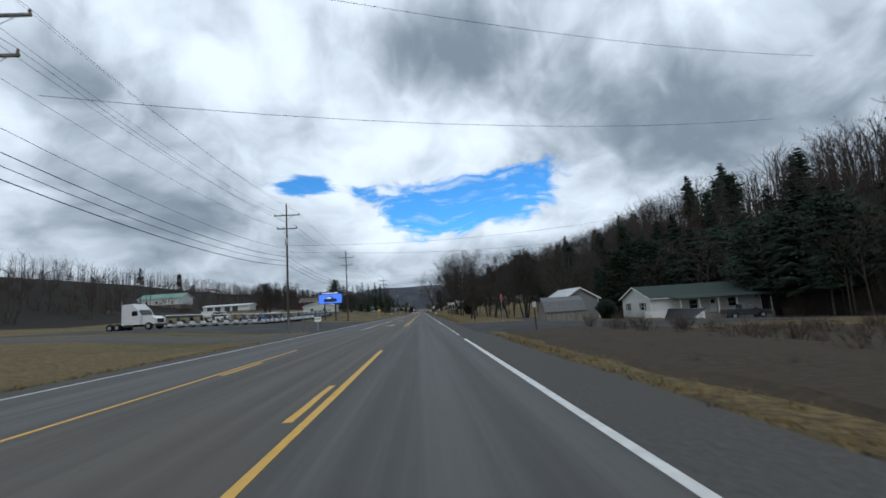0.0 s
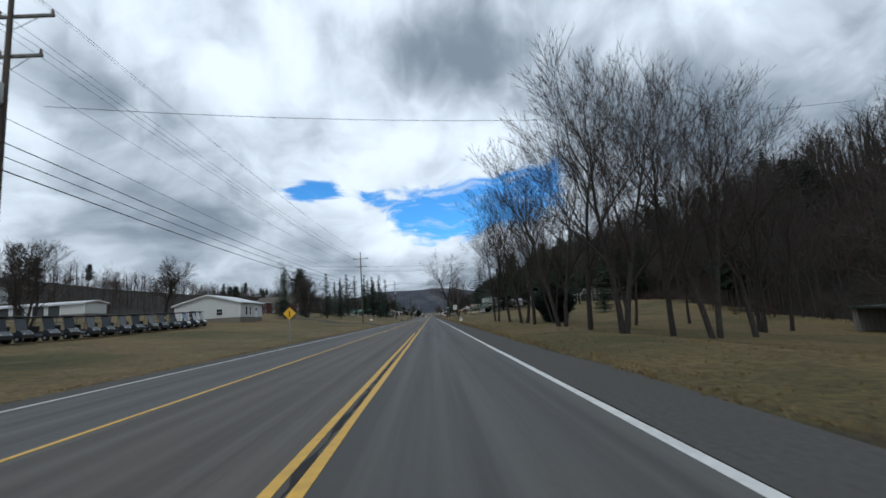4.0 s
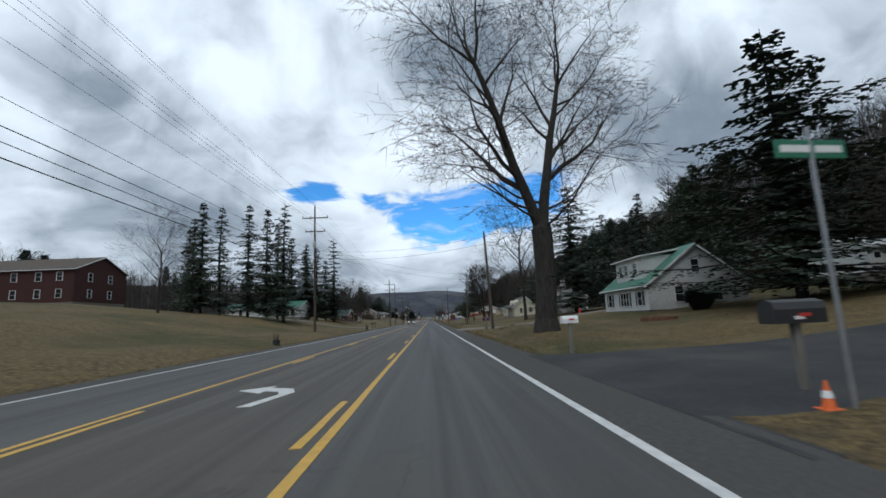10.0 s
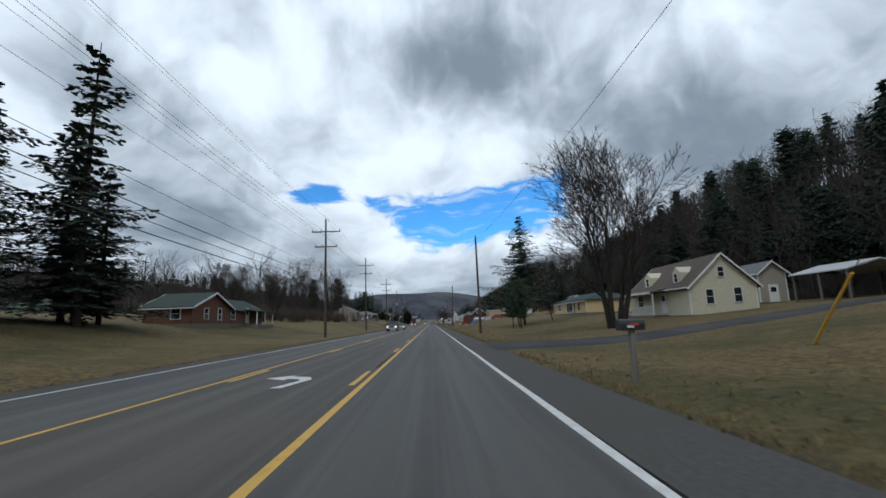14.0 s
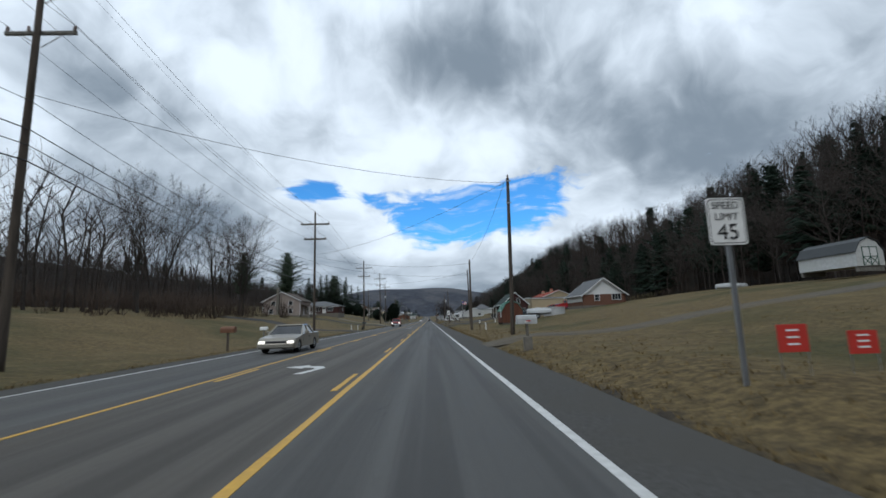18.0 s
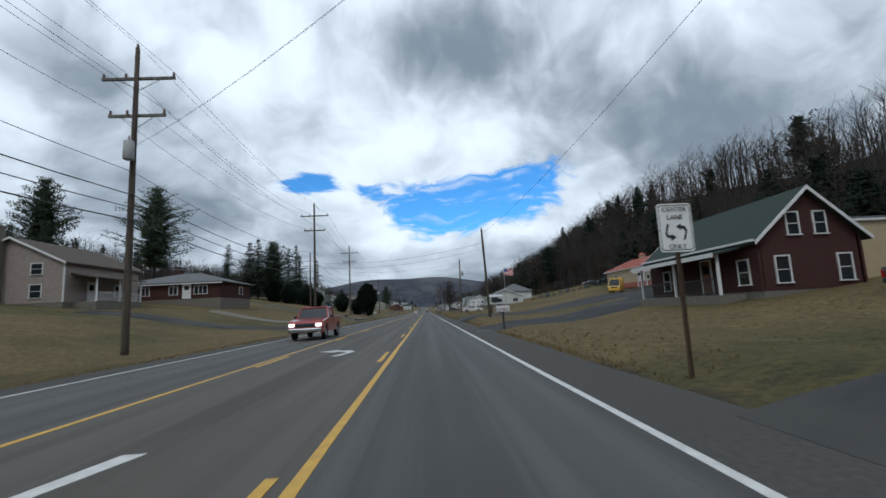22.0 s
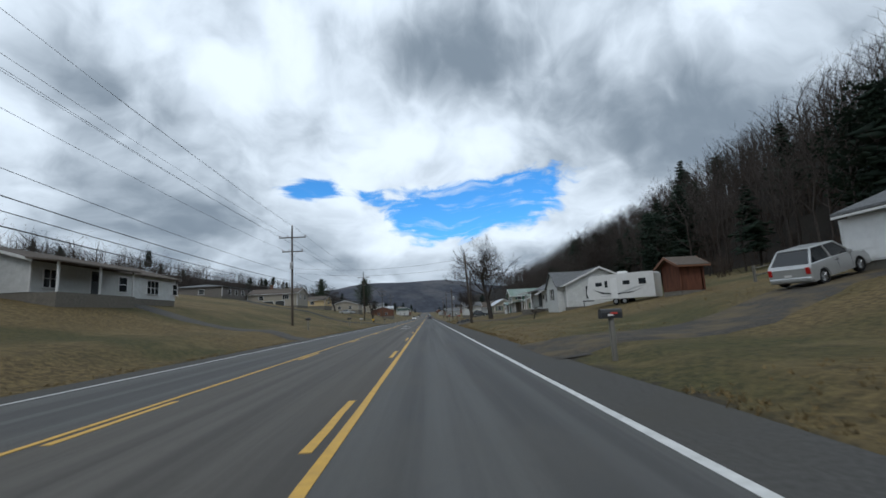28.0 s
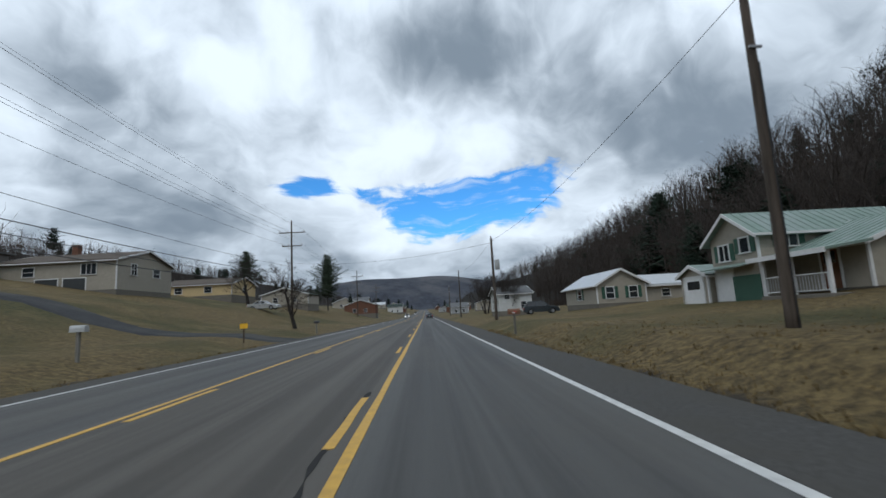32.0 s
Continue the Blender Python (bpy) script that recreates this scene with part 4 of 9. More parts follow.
make_conifer("arbor", 10, 6, 2.1, "dense rounded evergreen shrub", sparse=1.6, gap=0.01, ragged=0.1, droop=-0.5, tuft=0.34, pine=True)

# ---------- utility poles and lines ----------
SAG = 0.9


def insulator(parent, x, y, z):
    part("insulator", Shape().turned([(0.03, 0), (0.075, 0.03), (0.04, 0.07), (0.075, 0.11), (0.04, 0.15), (0.06, 0.19), (0.02, 0.24)], 8, (x, y, z)), "metal_rust", parent)


def line_pole(x, y, height, cans=False, double=False, label="tall wooden power pole with two crossarms"):
    z = ground(x, y)
    ob = thing("utility_pole", label, "utility pole", x, y, z, group="power line poles")
    part("pole", Shape().turned([(0.17, -0.3), (0.165, 0.5), (0.13, height * 0.6), (0.10, height), (0.08, height + 0.03)], 12), "wood_pole", ob, smooth=True)
    for k, (zz, half) in enumerate(((height - 1.5, 1.75), (height - 3.4, 1.35))):
        for s in ((-1, 1) if double else (1,)):
            part("crossarm", Shape().box(-half, s * 0.17 - 0.055, zz - 0.07, half, s * 0.17 + 0.055, zz + 0.07, 0.012), "wood_grey", ob)
        for xx in (-half + 0.08, -half * 0.35, half - 0.08):
            insulator(ob, xx, 0.17, zz + 0.07)
        for s in (-1, 1):
            part("brace", Shape().tube((s * half * 0.55, 0.24, zz - 0.05), (0, 0.24, zz - 0.55), 0.018, sides=5), "steel", ob)
    insulator(ob, 0, 0, height)
    if cans:
        can = part("transformer", Shape().turned([(0.2, 0), (0.23, 0.04), (0.23, 0.85), (0.2, 0.9), (0.05, 0.95)], 14, (0.05, -0.42, height - 5.8)), "tarp_grey", ob, "grey transformer can", True)
        part("bushing", Shape().turned([(0.03, 0), (0.06, 0.05), (0.03, 0.12), (0.03, 0.2)], 8, (0.05, -0.42, height - 4.85)), "metal_rust", can)
    return ob


def plain_pole(x, y, height, lean=0.0, can=False, label="dark wooden service pole"):
    z = ground(x, y)
    ob = thing("utility_pole", label, "utility pole", x, y, z, group="service poles")
    ob.matrix_basis = pose(x, y, z, 0, lean, 0)
    part("pole", Shape().turned([(0.15, -0.4), (0.14, 0.5), (0.115, height * 0.6), (0.095, height), (0.07, height + 0.03)], 12), "wood_pole", ob, smooth=True)
    for zz in (height - 0.25, height - 1.7):
        part("bracket", Shape().box(-0.16, -0.16, zz, 0.16, -0.11, zz + 0.07, 0.008), "steel", ob)
    insulator(ob, 0, 0, height)
    part("ground_wire", Shape().box(-0.012, -0.19, 0.0, 0.012, -0.165, height * 0.75), "black_plastic", ob)
    if can:
        part("transformer", Shape().turned([(0.2, 0), (0.23, 0.04), (0.23, 0.85), (0.2, 0.9), (0.05, 0.95)], 14, (0.4, 0.0, height - 2.9)), "tarp_grey", ob, "grey transformer can", True)
    return ob


def cable(points, r=0.012, sag=SAG, label="black overhead power line", group="overhead lines"):
    """A hanging line over a row of supports."""
    row = [Vector(points[0])]
    for p, q in zip(points, points[1:]):
        p, q = Vector(p), Vector(q)
        n = 10
        for i in range(1, n + 1):
            t = i / n
            row.append(p.lerp(q, t) - Vector((0, 0, sag * 4 * t * (1 - t))))
    s = Shape().path(row, r)
    solid("power_line", label, "power line", s, "wire", group=group)


LINE = [(-18.0, -26), (-18.2, 19), (-18.2, 63), (-18.0, 111.5), (-16.6, 202), (-15.5, 292), (-12.7, 375), (-14.5, 422), (-13.8, 462), (-14.0, 506.5), (-14.3, 543), (-16.5, 583), (-18.0, 657.5), (-18.8, 731), (-20.5, 803), (-22.0, 870)]
HIGH = [16.8, 16.8, 17.3, 17.0, 16.8, 16.9, 14.4, 16.1, 15.1, 14.7, 15.0, 14.8, 13.1, 14.1, 13.5, 13.5]
for k, ((px_, py_), h) in enumerate(zip(LINE, HIGH)):
    line_pole(px_, py_, h, cans=k in (2, 3, 5, 9, 11, 12), double=(k == 8))


def along(dx, drop):
    return [(x + dx, y, ground(x, y) + h - drop) for (x, y), h in zip(LINE, HIGH)]


for dx, drop, r in ((0, -0.2, 0.008), (-1.67, 1.2, 0.011), (-0.6, 1.2, 0.011), (1.67, 1.2, 0.011), (-1.27, 3.1, 0.011), (1.27, 3.1, 0.011), (0.1, 6.3, 0.014), (0.12, 7.4, 0.024), (0.12, 8.0, 0.02), (0.12, 8.6, 0.028)):
    cable(along(dx, drop), r)

SERVICE = [(5.8, 197.5, 8.6, 1), (5.75, 217, 9.7, 1.5), (5.5, 273, 9.0, -2.2), (7.1, 321, 10.0, 1.2), (5.5, 371, 10.9, -0.5), (5.35, 434, 10.0, 1.2), (5.15, 459, 8.1, 0.3), (7.5, 486.5, 9.5, -1.1), (5.9, 531, 8.9, -2.2), (5.85, 567, 9.5, 0.6),
           (4.8, 653, 8.3, -3.0), (7.35, 678, 8.3, 0.5), (5.6, 709, 7.4, 0), (6.4, 760, 9.3, 0), (7.0, 810, 9.3, 0)]
for k, (sx, sy, h, lean) in enumerate(SERVICE):
    plain_pole(sx, sy, h, lean, can=k in (9, 12))
spot = [(x, y, ground(x, y) + h) for x, y, h, _ in SERVICE]
for a, b in ((0, 1), (3, 4), (5, 6), (7, 8), (8, 9), (10, 11), (11, 12), (12, 13), (13, 14)):
    cable([tuple(Vector(spot[a]) - Vector((0, 0, 0.2))), tuple(Vector(spot[b]) - Vector((0, 0, 0.2)))], 0.011, 0.7)


def crossing(a, b, da, db, sag=0.8, r=0.011):
    """A service drop over the road from power pole a to service pole b."""
    (x, y), h = LINE[a], HIGH[a]
    cable([(x, y, ground(x, y) + h - da), (spot[b][0], spot[b][1], spot[b][2] - db)], r, sag, "thin service line crossing the road")


for a, b, da, db in ((4, 0, 6, 0.3), (4, 1, 6, 0.8), (5, 3, 5.5, 0.2), (5, 3, 6.3, 1.2), (5, 2, 6, 0.3), (5, 2, 7, 1.0), (7, 5, 6.0, 0.3), (8, 5, 5.4, 0.3), (8, 6, 5.6, 0.3), (8, 6, 6.4, 1.6), (9, 7, 5.0, 0.3),
                     (10, 8, 7.6, 1.3), (10, 8, 8.2, 1.9), (11, 9, 5.6, 0.4), (12, 10, 5.6, 0.3), (12, 10, 6.2, 1.3), (13, 12, 5.8, 0.4)):
    crossing(a, b, da, db)
cable([(5.85, 567, ground(5.85, 567) + 7.1), (37.6, 557, ground(38, 565) + 4.2)], 0.012, 0.9, "sagging service line to the workshop")
for y0, y1, za, zb in ((48, 55, 9.2, 11.5), (49, 62, 8.7, 10.2), (18, 30, 11.0, 13.5), (12, 26, 13.5, 16), (150, 158, 8.5, 9.5), (149, 166, 8.0, 9.0), (110, 118, 10.5, 12.5)):
    cable([(-15, y0, za), (26, y1, zb)], 0.011, 0.9, "thin service line crossing the road")

# ---------- houses ----------
def lap_wall(s, a, b, z0, z1, board=0.2, top=None, lap=0.022):
    """Clapboards from a to b (x, y) facing to the right of a->b; top(u) gives the gable's height at 0..1 along."""
    a, b = Vector((*a, 0)), Vector((*b, 0))
    d = b - a
    n = Vector((d.y, -d.x, 0)).normalized()
    peak = max(top(i / 20) for i in range(21)) if top else z1
    rows = max(1, round((peak - z0) / board))
    o = n * lap
    v, f = [], []
    for i in range(rows + 1):
        z = z0 + (peak - z0) * i / rows
        u0, u1 = 0.0, 1.0
        if top:
            on = [k / 60 for k in range(61) if top(k / 60) >= z - 0.001]
            u0, u1 = (on[0], on[-1]) if on else (0.5, 0.5)
        up = Vector((0, 0, z))
        v += [a + d * u0 + up, a + d * u1 + up, a + d * u0 + o + up, a + d * u1 + o + up]
    for i in range(rows):
        k = 4 * i
        f += [(k, k + 1, k + 3, k + 2), (k + 2, k + 3, k + 5, k + 4)]
    s.add(v, f)


def window(parent, face, u, v, w, h, dims, shutters=None, rows=2, cols=1):
    """A sash window on a face of a house: frame, panes, sill, shutters."""
    hw, hd = dims
    base = {"S": ((0, -hd), (1, 0), (0, -1)), "N": ((0, hd), (-1, 0), (0, 1)), "W": ((-hw, 0), (0, -1), (-1, 0)), "E": ((hw, 0), (0, 1), (1, 0))}[face]
    (ox, oy), (ax, ay), (nx, ny) = base

    def block(u0, v0, u1, v1, n0, n1):
        xs = sorted((ox + ax * u0 + nx * n0, ox + ax * u1 + nx * n1))
        ys = sorted((oy + ay * u0 + ny * n0, oy + ay * u1 + ny * n1))
        return xs[0], ys[0], v0, xs[1], ys[1], v1

    fr = Shape()
    t = 0.075
    fr.box(*block(u - w / 2 - t, v, u - w / 2, v + h, 0.0, 0.085)).box(*block(u + w / 2, v, u + w / 2 + t, v + h, 0.0, 0.085))
    fr.box(*block(u - w / 2 - t, v + h, u + w / 2 + t, v + h + t, 0.0, 0.09))
    for i in range(1, rows):
        fr.box(*block(u - w / 2, v + h * i / rows - 0.02, u + w / 2, v + h * i / rows + 0.02, 0.02, 0.065))
    for i in range(1, cols):
        fr.box(*block(u - w / 2 + w * i / cols - 0.025, v, u - w / 2 + w * i / cols + 0.025, v + h, 0.02, 0.07))
    win = part("window", fr, "trim_white", parent)
    part("pane", Shape().box(*block(u - w / 2, v, u + w / 2, v + h, -0.03, 0.035)), "pane", win)
    part("sill", Shape().box(*block(u - w / 2 - 0.12, v - 0.06, u + w / 2 + 0.12, v, 0.0, 0.13)), "trim_white", win)
    if shutters:
        for s in (-1, 1):
            c = u + s * (w / 2 + t + 0.19)
            sh = Shape().box(*block(c - 0.17, v - 0.03, c + 0.17, v + h + 0.05, 0.0, 0.06))
            for i in range(7):
                z = v + 0.08 + (h - 0.16) * i / 6
                sh.box(*block(c - 0.13, z - 0.03, c + 0.13, z + 0.01, 0.06, 0.075))
            part("shutter", sh, shutters, win)


def entry(parent, face, u, v, w, h, dims, mat="door_white", panes=True, panels=3):
    hw, hd = dims
    (ox, oy), (ax, ay), (nx, ny) = {"S": ((0, -hd), (1, 0), (0, -1)), "N": ((0, hd), (-1, 0), (0, 1)), "W": ((-hw, 0), (0, -1), (-1, 0)), "E": ((hw, 0), (0, 1), (1, 0))}[face]

    def block(u0, v0, u1, v1, n0, n1):
        xs = sorted((ox + ax * u0 + nx * n0, ox + ax * u1 + nx * n1))
        ys = sorted((oy + ay * u0 + ny * n0, oy + ay * u1 + ny * n1))
        return xs[0], ys[0], v0, xs[1], ys[1], v1

    s = Shape().box(*block(u - w / 2, v, u + w / 2, v + h, 0.0, 0.05))
    for i in range(panels):
        z = v + h * (i + 0.15) / panels
        s.box(*block(u - w * 0.42, z, u + w * 0.42, z + h * 0.7 / panels, 0.05, 0.062))
    d = part("door", s, mat, parent)
    part("door_frame", Shape().box(*block(u - w / 2 - 0.1, v, u - w / 2, v + h + 0.1, 0, 0.08)).box(*block(u + w / 2, v, u + w / 2 + 0.1, v + h + 0.1, 0, 0.08)).box(*block(u - w / 2, v + h, u + w / 2, v + h + 0.1, 0, 0.08)), "trim_white", d)
    if panes:
        part("pane", Shape().box(*block(u - w * 0.33, v + h * 0.6, u + w * 0.33, v + h * 0.88, 0.05, 0.07)), "pane", d)


def gable_roof(s, hw, hd, eave, rise, ridge, over=0.4, thick=0.14, seams=0.0, ribs=None):
    """Two slabs meeting at the ridge ('x' or 'y'), with standing seams where the roof is metal."""
    if ridge == "y":
        half, length = hw, hd + over
        for sg in (-1, 1):
            k = rise / half
            p = [(sg * (half + over), eave - over * k), (0, eave + rise), (0, eave + rise + thick), (sg * (half + over), eave - over * k + thick)]
            s.prism(p, "y", -length, length)
            if seams:
                y = -length + seams
                while y < length:
                    q = [(sg * (half + over), eave - over * k + thick), (0, eave + rise + thick), (0, eave + rise + thick + 0.035), (sg * (half + over), eave - over * k + thick + 0.035)]
                    ribs.append(Shape().prism(q, "y", y - 0.02, y + 0.02))
                    y += seams
    else:
        half, length = hd, hw + over
        for sg in (-1, 1):
            k = rise / half
            p = [(sg * (half + over), eave - over * k), (0, eave + rise), (0, eave + rise + thick), (sg * (half + over), eave - over * k + thick)]
            s.prism(p, "x", -length, length)
            if seams:
                x = -length + seams
                while x < length:
                    q = [(sg * (half + over), eave - over * k + thick), (0, eave + rise + thick), (0, eave + rise + thick + 0.035), (sg * (half + over), eave - over * k + thick + 0.035)]
                    ribs.append(Shape().prism(q, "x", x - 0.02, x + 0.02))
                    x += seams
    return s


def hip_roof(s, hw, hd, eave, rise, over=0.45, thick=0.12):
    a, b = hw + over, hd + over
    r = min(a, b)
    if a > b:
        top = [(-(a - r), 0), (a - r, 0)]
    else:
        top = [(0, -(b - r)), (0, b - r)]
    z0, z1 = eave - 0.05, eave + rise
    v = [(-a, -b, z0), (a, -b, z0), (a, b, z0), (-a, b, z0), (-a, -b, z0 + thick), (a, -b, z0 + thick), (a, b, z0 + thick), (-a, b, z0 + thick), (*top[0], z1), (*top[1], z1)]
    f = [(3, 2, 1, 0), (0, 1, 5, 4), (1, 2, 6, 5), (2, 3, 7, 6), (3, 0, 4, 7)]
    f += [(4, 5, 9, 8), (5, 6, 9), (6, 7, 8, 9), (7, 4, 8)] if a > b else [(4, 5, 8), (5, 6, 9, 8), (6, 7, 9), (7, 4, 8, 9)]
    return s.add(v, f)


def house(label, x0, y0, x1, y1, z, eave, rise, ridge="y", wall="siding_white", roof="roof_grey", gable=None, windows=(), doors=(), base="concrete", base_h=0.5, turn=0.0, hip=False, seams=0.0, chimney=None,
          name="house", category="house", over=0.4, board=0.2, trim="trim_white"):
    """A gabled or hipped house between two corners of the plan, with its openings."""
    hw, hd = (x1 - x0) / 2, (y1 - y0) / 2
    ob = thing(name, label, category, (x0 + x1) / 2, (y0 + y1) / 2, z, turn, group="houses along the road" if category == "house" else "")
    part("foundation", Shape().box(-hw + 0.02, -hd + 0.02, -2.2, hw - 0.02, hd - 0.02, base_h), base, ob)
    lapped = wall.startswith("siding")
    tri_top = (lambda u: eave + rise * (1 - abs(2 * u - 1))) if not hip else None
    for nm, a, b, gab in (("S", (-hw, -hd), (hw, -hd), ridge == "y"), ("E", (hw, -hd), (hw, hd), ridge == "x"), ("N", (hw, hd), (-hw, hd), ridge == "y"), ("W", (-hw, hd), (-hw, -hd), ridge == "x")):
        core = Shape()
        d = Vector((b[0] - a[0], b[1] - a[1], 0)).normalized()
        inward = Vector((-d.y, d.x, 0)) * 0.15
        A, B = Vector((*a, 0)), Vector((*b, 0))
        ring = [A + Vector((0, 0, base_h)), B + Vector((0, 0, base_h)), B + Vector((0, 0, eave)), A + Vector((0, 0, eave))]
        k = len(ring)
        core.add(ring + [p + inward for p in ring], [tuple(range(k)), tuple(range(2 * k - 1, k - 1, -1))] + [(i, k + i, k + (i + 1) % k, (i + 1) % k) for i in range(k)])
        w = part("wall", core, wall, ob)
        if lapped or board < 0.15:
            s = Shape()
            lap_wall(s, a, b, base_h, eave, board)
            part("siding", s, wall, w)
        if gab and not hip:
            s = Shape()
            g = gable or wall
            apex = (A + B) / 2 + Vector((0, 0, eave + rise))
            tri = [A + Vector((0, 0, eave)), B + Vector((0, 0, eave)), apex]
            s.add(tri + [p + inward for p in tri], [(0, 1, 2), (5, 4, 3), (0, 3, 4, 1), (1, 4, 5, 2), (2, 5, 3, 0)])
            gb = part("gable", s, g, ob)
            if g.startswith("siding"):
                s = Shape()
                lap_wall(s, a, b, eave, eave + rise, board, tri_top)
                part("siding", s, g, gb)
    s = Shape()
    if hip:
        hip_roof(s, hw, hd, eave, rise)
    else:
        ribs = []
        gable_roof(s, hw, hd, eave, rise, ridge, over, seams=seams, ribs=ribs)
    rf = part("roof", s, roof, ob)
    for q in (ribs if not hip else ()):
        part("seam", q, roof, rf)
    if not hip:
        half = hw if ridge == "y" else hd
        k = rise / half
        for end in (-1, 1):
            f = Shape()
            for sg in (-1, 1):
                p = [(sg * (half + over), eave - over * k - 0.06), (0, eave + rise - 0.06), (0, eave + rise + 0.15), (sg * (half + over), eave - over * k + 0.15)]
                e = end * ((hd if ridge == "y" else hw) + over)
                f.prism(p, ridge, min(e, e + end * 0.04), max(e, e + end * 0.04))
            part("bargeboard", f, trim, rf)
    for c in ((-hw, -hd), (hw, -hd)):
        part("corner_board", Shape().box(c[0] - 0.06, c[1] - 0.06, base_h, c[0] + 0.06, c[1] + 0.06, eave), trim if lapped else wall, ob)
    part("gutter", Shape().box(-hw - over - 0.1, -hd - over, eave - over * 0.3 - 0.1, -hw - over, hd + over, eave - over * 0.3 + 0.02) if ridge == "y" else
         Shape().box(-hw - over, -hd - over - 0.1, eave - over * 0.3 - 0.1, hw + over, -hd - over, eave - over * 0.3 + 0.02), trim, rf)
    for w in windows:
        window(ob, *w[:5], (hw, hd), *(w[5:]))
    for d in doors:
        entry(ob, *d[:5], (hw, hd), *(d[5:]))
    if chimney:
        cx, cy, cw, top, mat = chimney
        c = part("chimney", Shape().box(cx - cw / 2, cy - cw / 2, 0, cx + cw / 2, cy + cw / 2, top, 0.02), mat, ob)
        part("cap", Shape().box(cx - cw / 2 - 0.06, cy - cw / 2 - 0.06, top, cx + cw / 2 + 0.06, cy + cw / 2 + 0.06, top + 0.1), "concrete", c)
    return ob


def porch(ob, x0, y0, x1, y1, floor, top, drop, slope, roof, posts, rail=False, rail_mat="trim_white"):
    """A lean-to roof on posts over a slab; slope says which side is low: W, S or E."""
    part("porch_floor", Shape().box(x0, y0, -1.8, x1, y1, floor, 0.02), "concrete", ob)
    t = 0.12
    if slope == "W":
        o = [(x0 - 0.3, top - drop), (x1, top), (x1, top + t), (x0 - 0.3, top - drop + t)]
        s = Shape().prism(o, "y", y0 - 0.25, y1 + 0.25)
    elif slope == "E":
        o = [(x0, top), (x1 + 0.3, top - drop), (x1 + 0.3, top - drop + t), (x0, top + t)]
        s = Shape().prism(o, "y", y0 - 0.25, y1 + 0.25)
    else:
        o = [(y0 - 0.3, top - drop), (y1, top), (y1, top + t), (y0 - 0.3, top - drop + t)]
        s = Shape().prism(o, "x", x0 - 0.25, x1 + 0.25)
    r = part("porch_roof", s, roof, ob)
    if slope == "W":
        part("fascia", Shape().box(x0 - 0.36, y0 - 0.28, top - drop - 0.1, x0 - 0.3, y1 + 0.28, top - drop + 0.13), "trim_white", r)
    for px, py in posts:
        part("post", Shape().box(px - 0.07, py - 0.07, floor, px + 0.07, py + 0.07, top - drop + 0.1, 0.01), "trim_white", ob)
    if rail:
        for (ax, ay), (bx, by) in zip(posts, posts[1:]):
            s = Shape().tube((ax, ay, floor + 0.9), (bx, by, floor + 0.9), 0.035, sides=6).tube((ax, ay, floor + 0.15), (bx, by, floor + 0.15), 0.03, sides=6)
            n = max(2, int(math.hypot(bx - ax, by - ay) / 0.16))
            for i in range(1, n):
                t2 = i / n
                s.tube((ax + (bx - ax) * t2, ay + (by - ay) * t2, floor + 0.15), (ax + (bx - ax) * t2, ay + (by - ay) * t2, floor + 0.9), 0.014, sides=4)
            part("railing", s, rail_mat, ob)


def gambrel(label, x0, y0, x1, y1, z, wall_h, ridge, wall, roof, seams=0.0, side_window=True, doors=True):
    hw, hd = (x1 - x0) / 2, (y1 - y0) / 2
    ob = thing("shed", label, "shed", (x0 + x1) / 2, (y0 + y1) / 2, z)
    half = hw if ridge == "y" else hd
    ln = hd if ridge == "y" else hw
    prof = [(-half, 0.1), (half, 0.1), (half, wall_h), (half * 0.62, wall_h + half * 0.62), (0, wall_h + half * 0.92), (-half * 0.62, wall_h + half * 0.62), (-half, wall_h)]
    for q in (-hd + 0.1, hd - 0.3):
        part("skid", Shape().box(-hw, q, -0.4, hw, q + 0.2, 0.1), "wood_grey", ob)
    part("wall", Shape().prism(prof, ridge, -ln, ln), wall, ob)
    o = 0.12
    out = [(half + o, wall_h - o), (half * 0.62 + o * 0.5, wall_h + half * 0.62 + 0.05), (0, wall_h + half * 0.92 + 0.07)]
    for sg in (-1, 1):
        for k in range(2):
            (a, b), (c, d) = out[k], out[k + 1]
            q = [(sg * a, b), (sg * c, d), (sg * c, d + 0.06), (sg * a, b + 0.06)]
            slope = part("roof", Shape().prism(q, ridge, -ln - 0.12, ln + 0.12), roof, ob)
            if seams:
                y = -ln
                while y < ln:
                    part("rib", Shape().prism([(sg * a, b + 0.06), (sg * c, d + 0.06), (sg * c, d + 0.085), (sg * a, b + 0.085)], ridge, y - 0.02, y + 0.02), roof, slope)
                    y += seams
    n = int(2 * half / 0.3)
    for end in (-1, 1):
        for i in range(n + 1):
            u = -half + 2 * half * i / n
            hgt = float(np.interp(abs(u), [0, half * 0.62, half], [wall_h + half * 0.92, wall_h + half * 0.62, wall_h])) - 0.05
            e = end * ln
            lo, hi = min(e, e + end * 0.018), max(e, e + end * 0.018)
            if ridge == "y":
                part("batten", Shape().box(u - 0.02, lo, 0.12, u + 0.02, hi, hgt), wall, ob)
            else:
                part("batten", Shape().box(lo, u - 0.02, 0.12, hi, u + 0.02, hgt), wall, ob)
    return ob


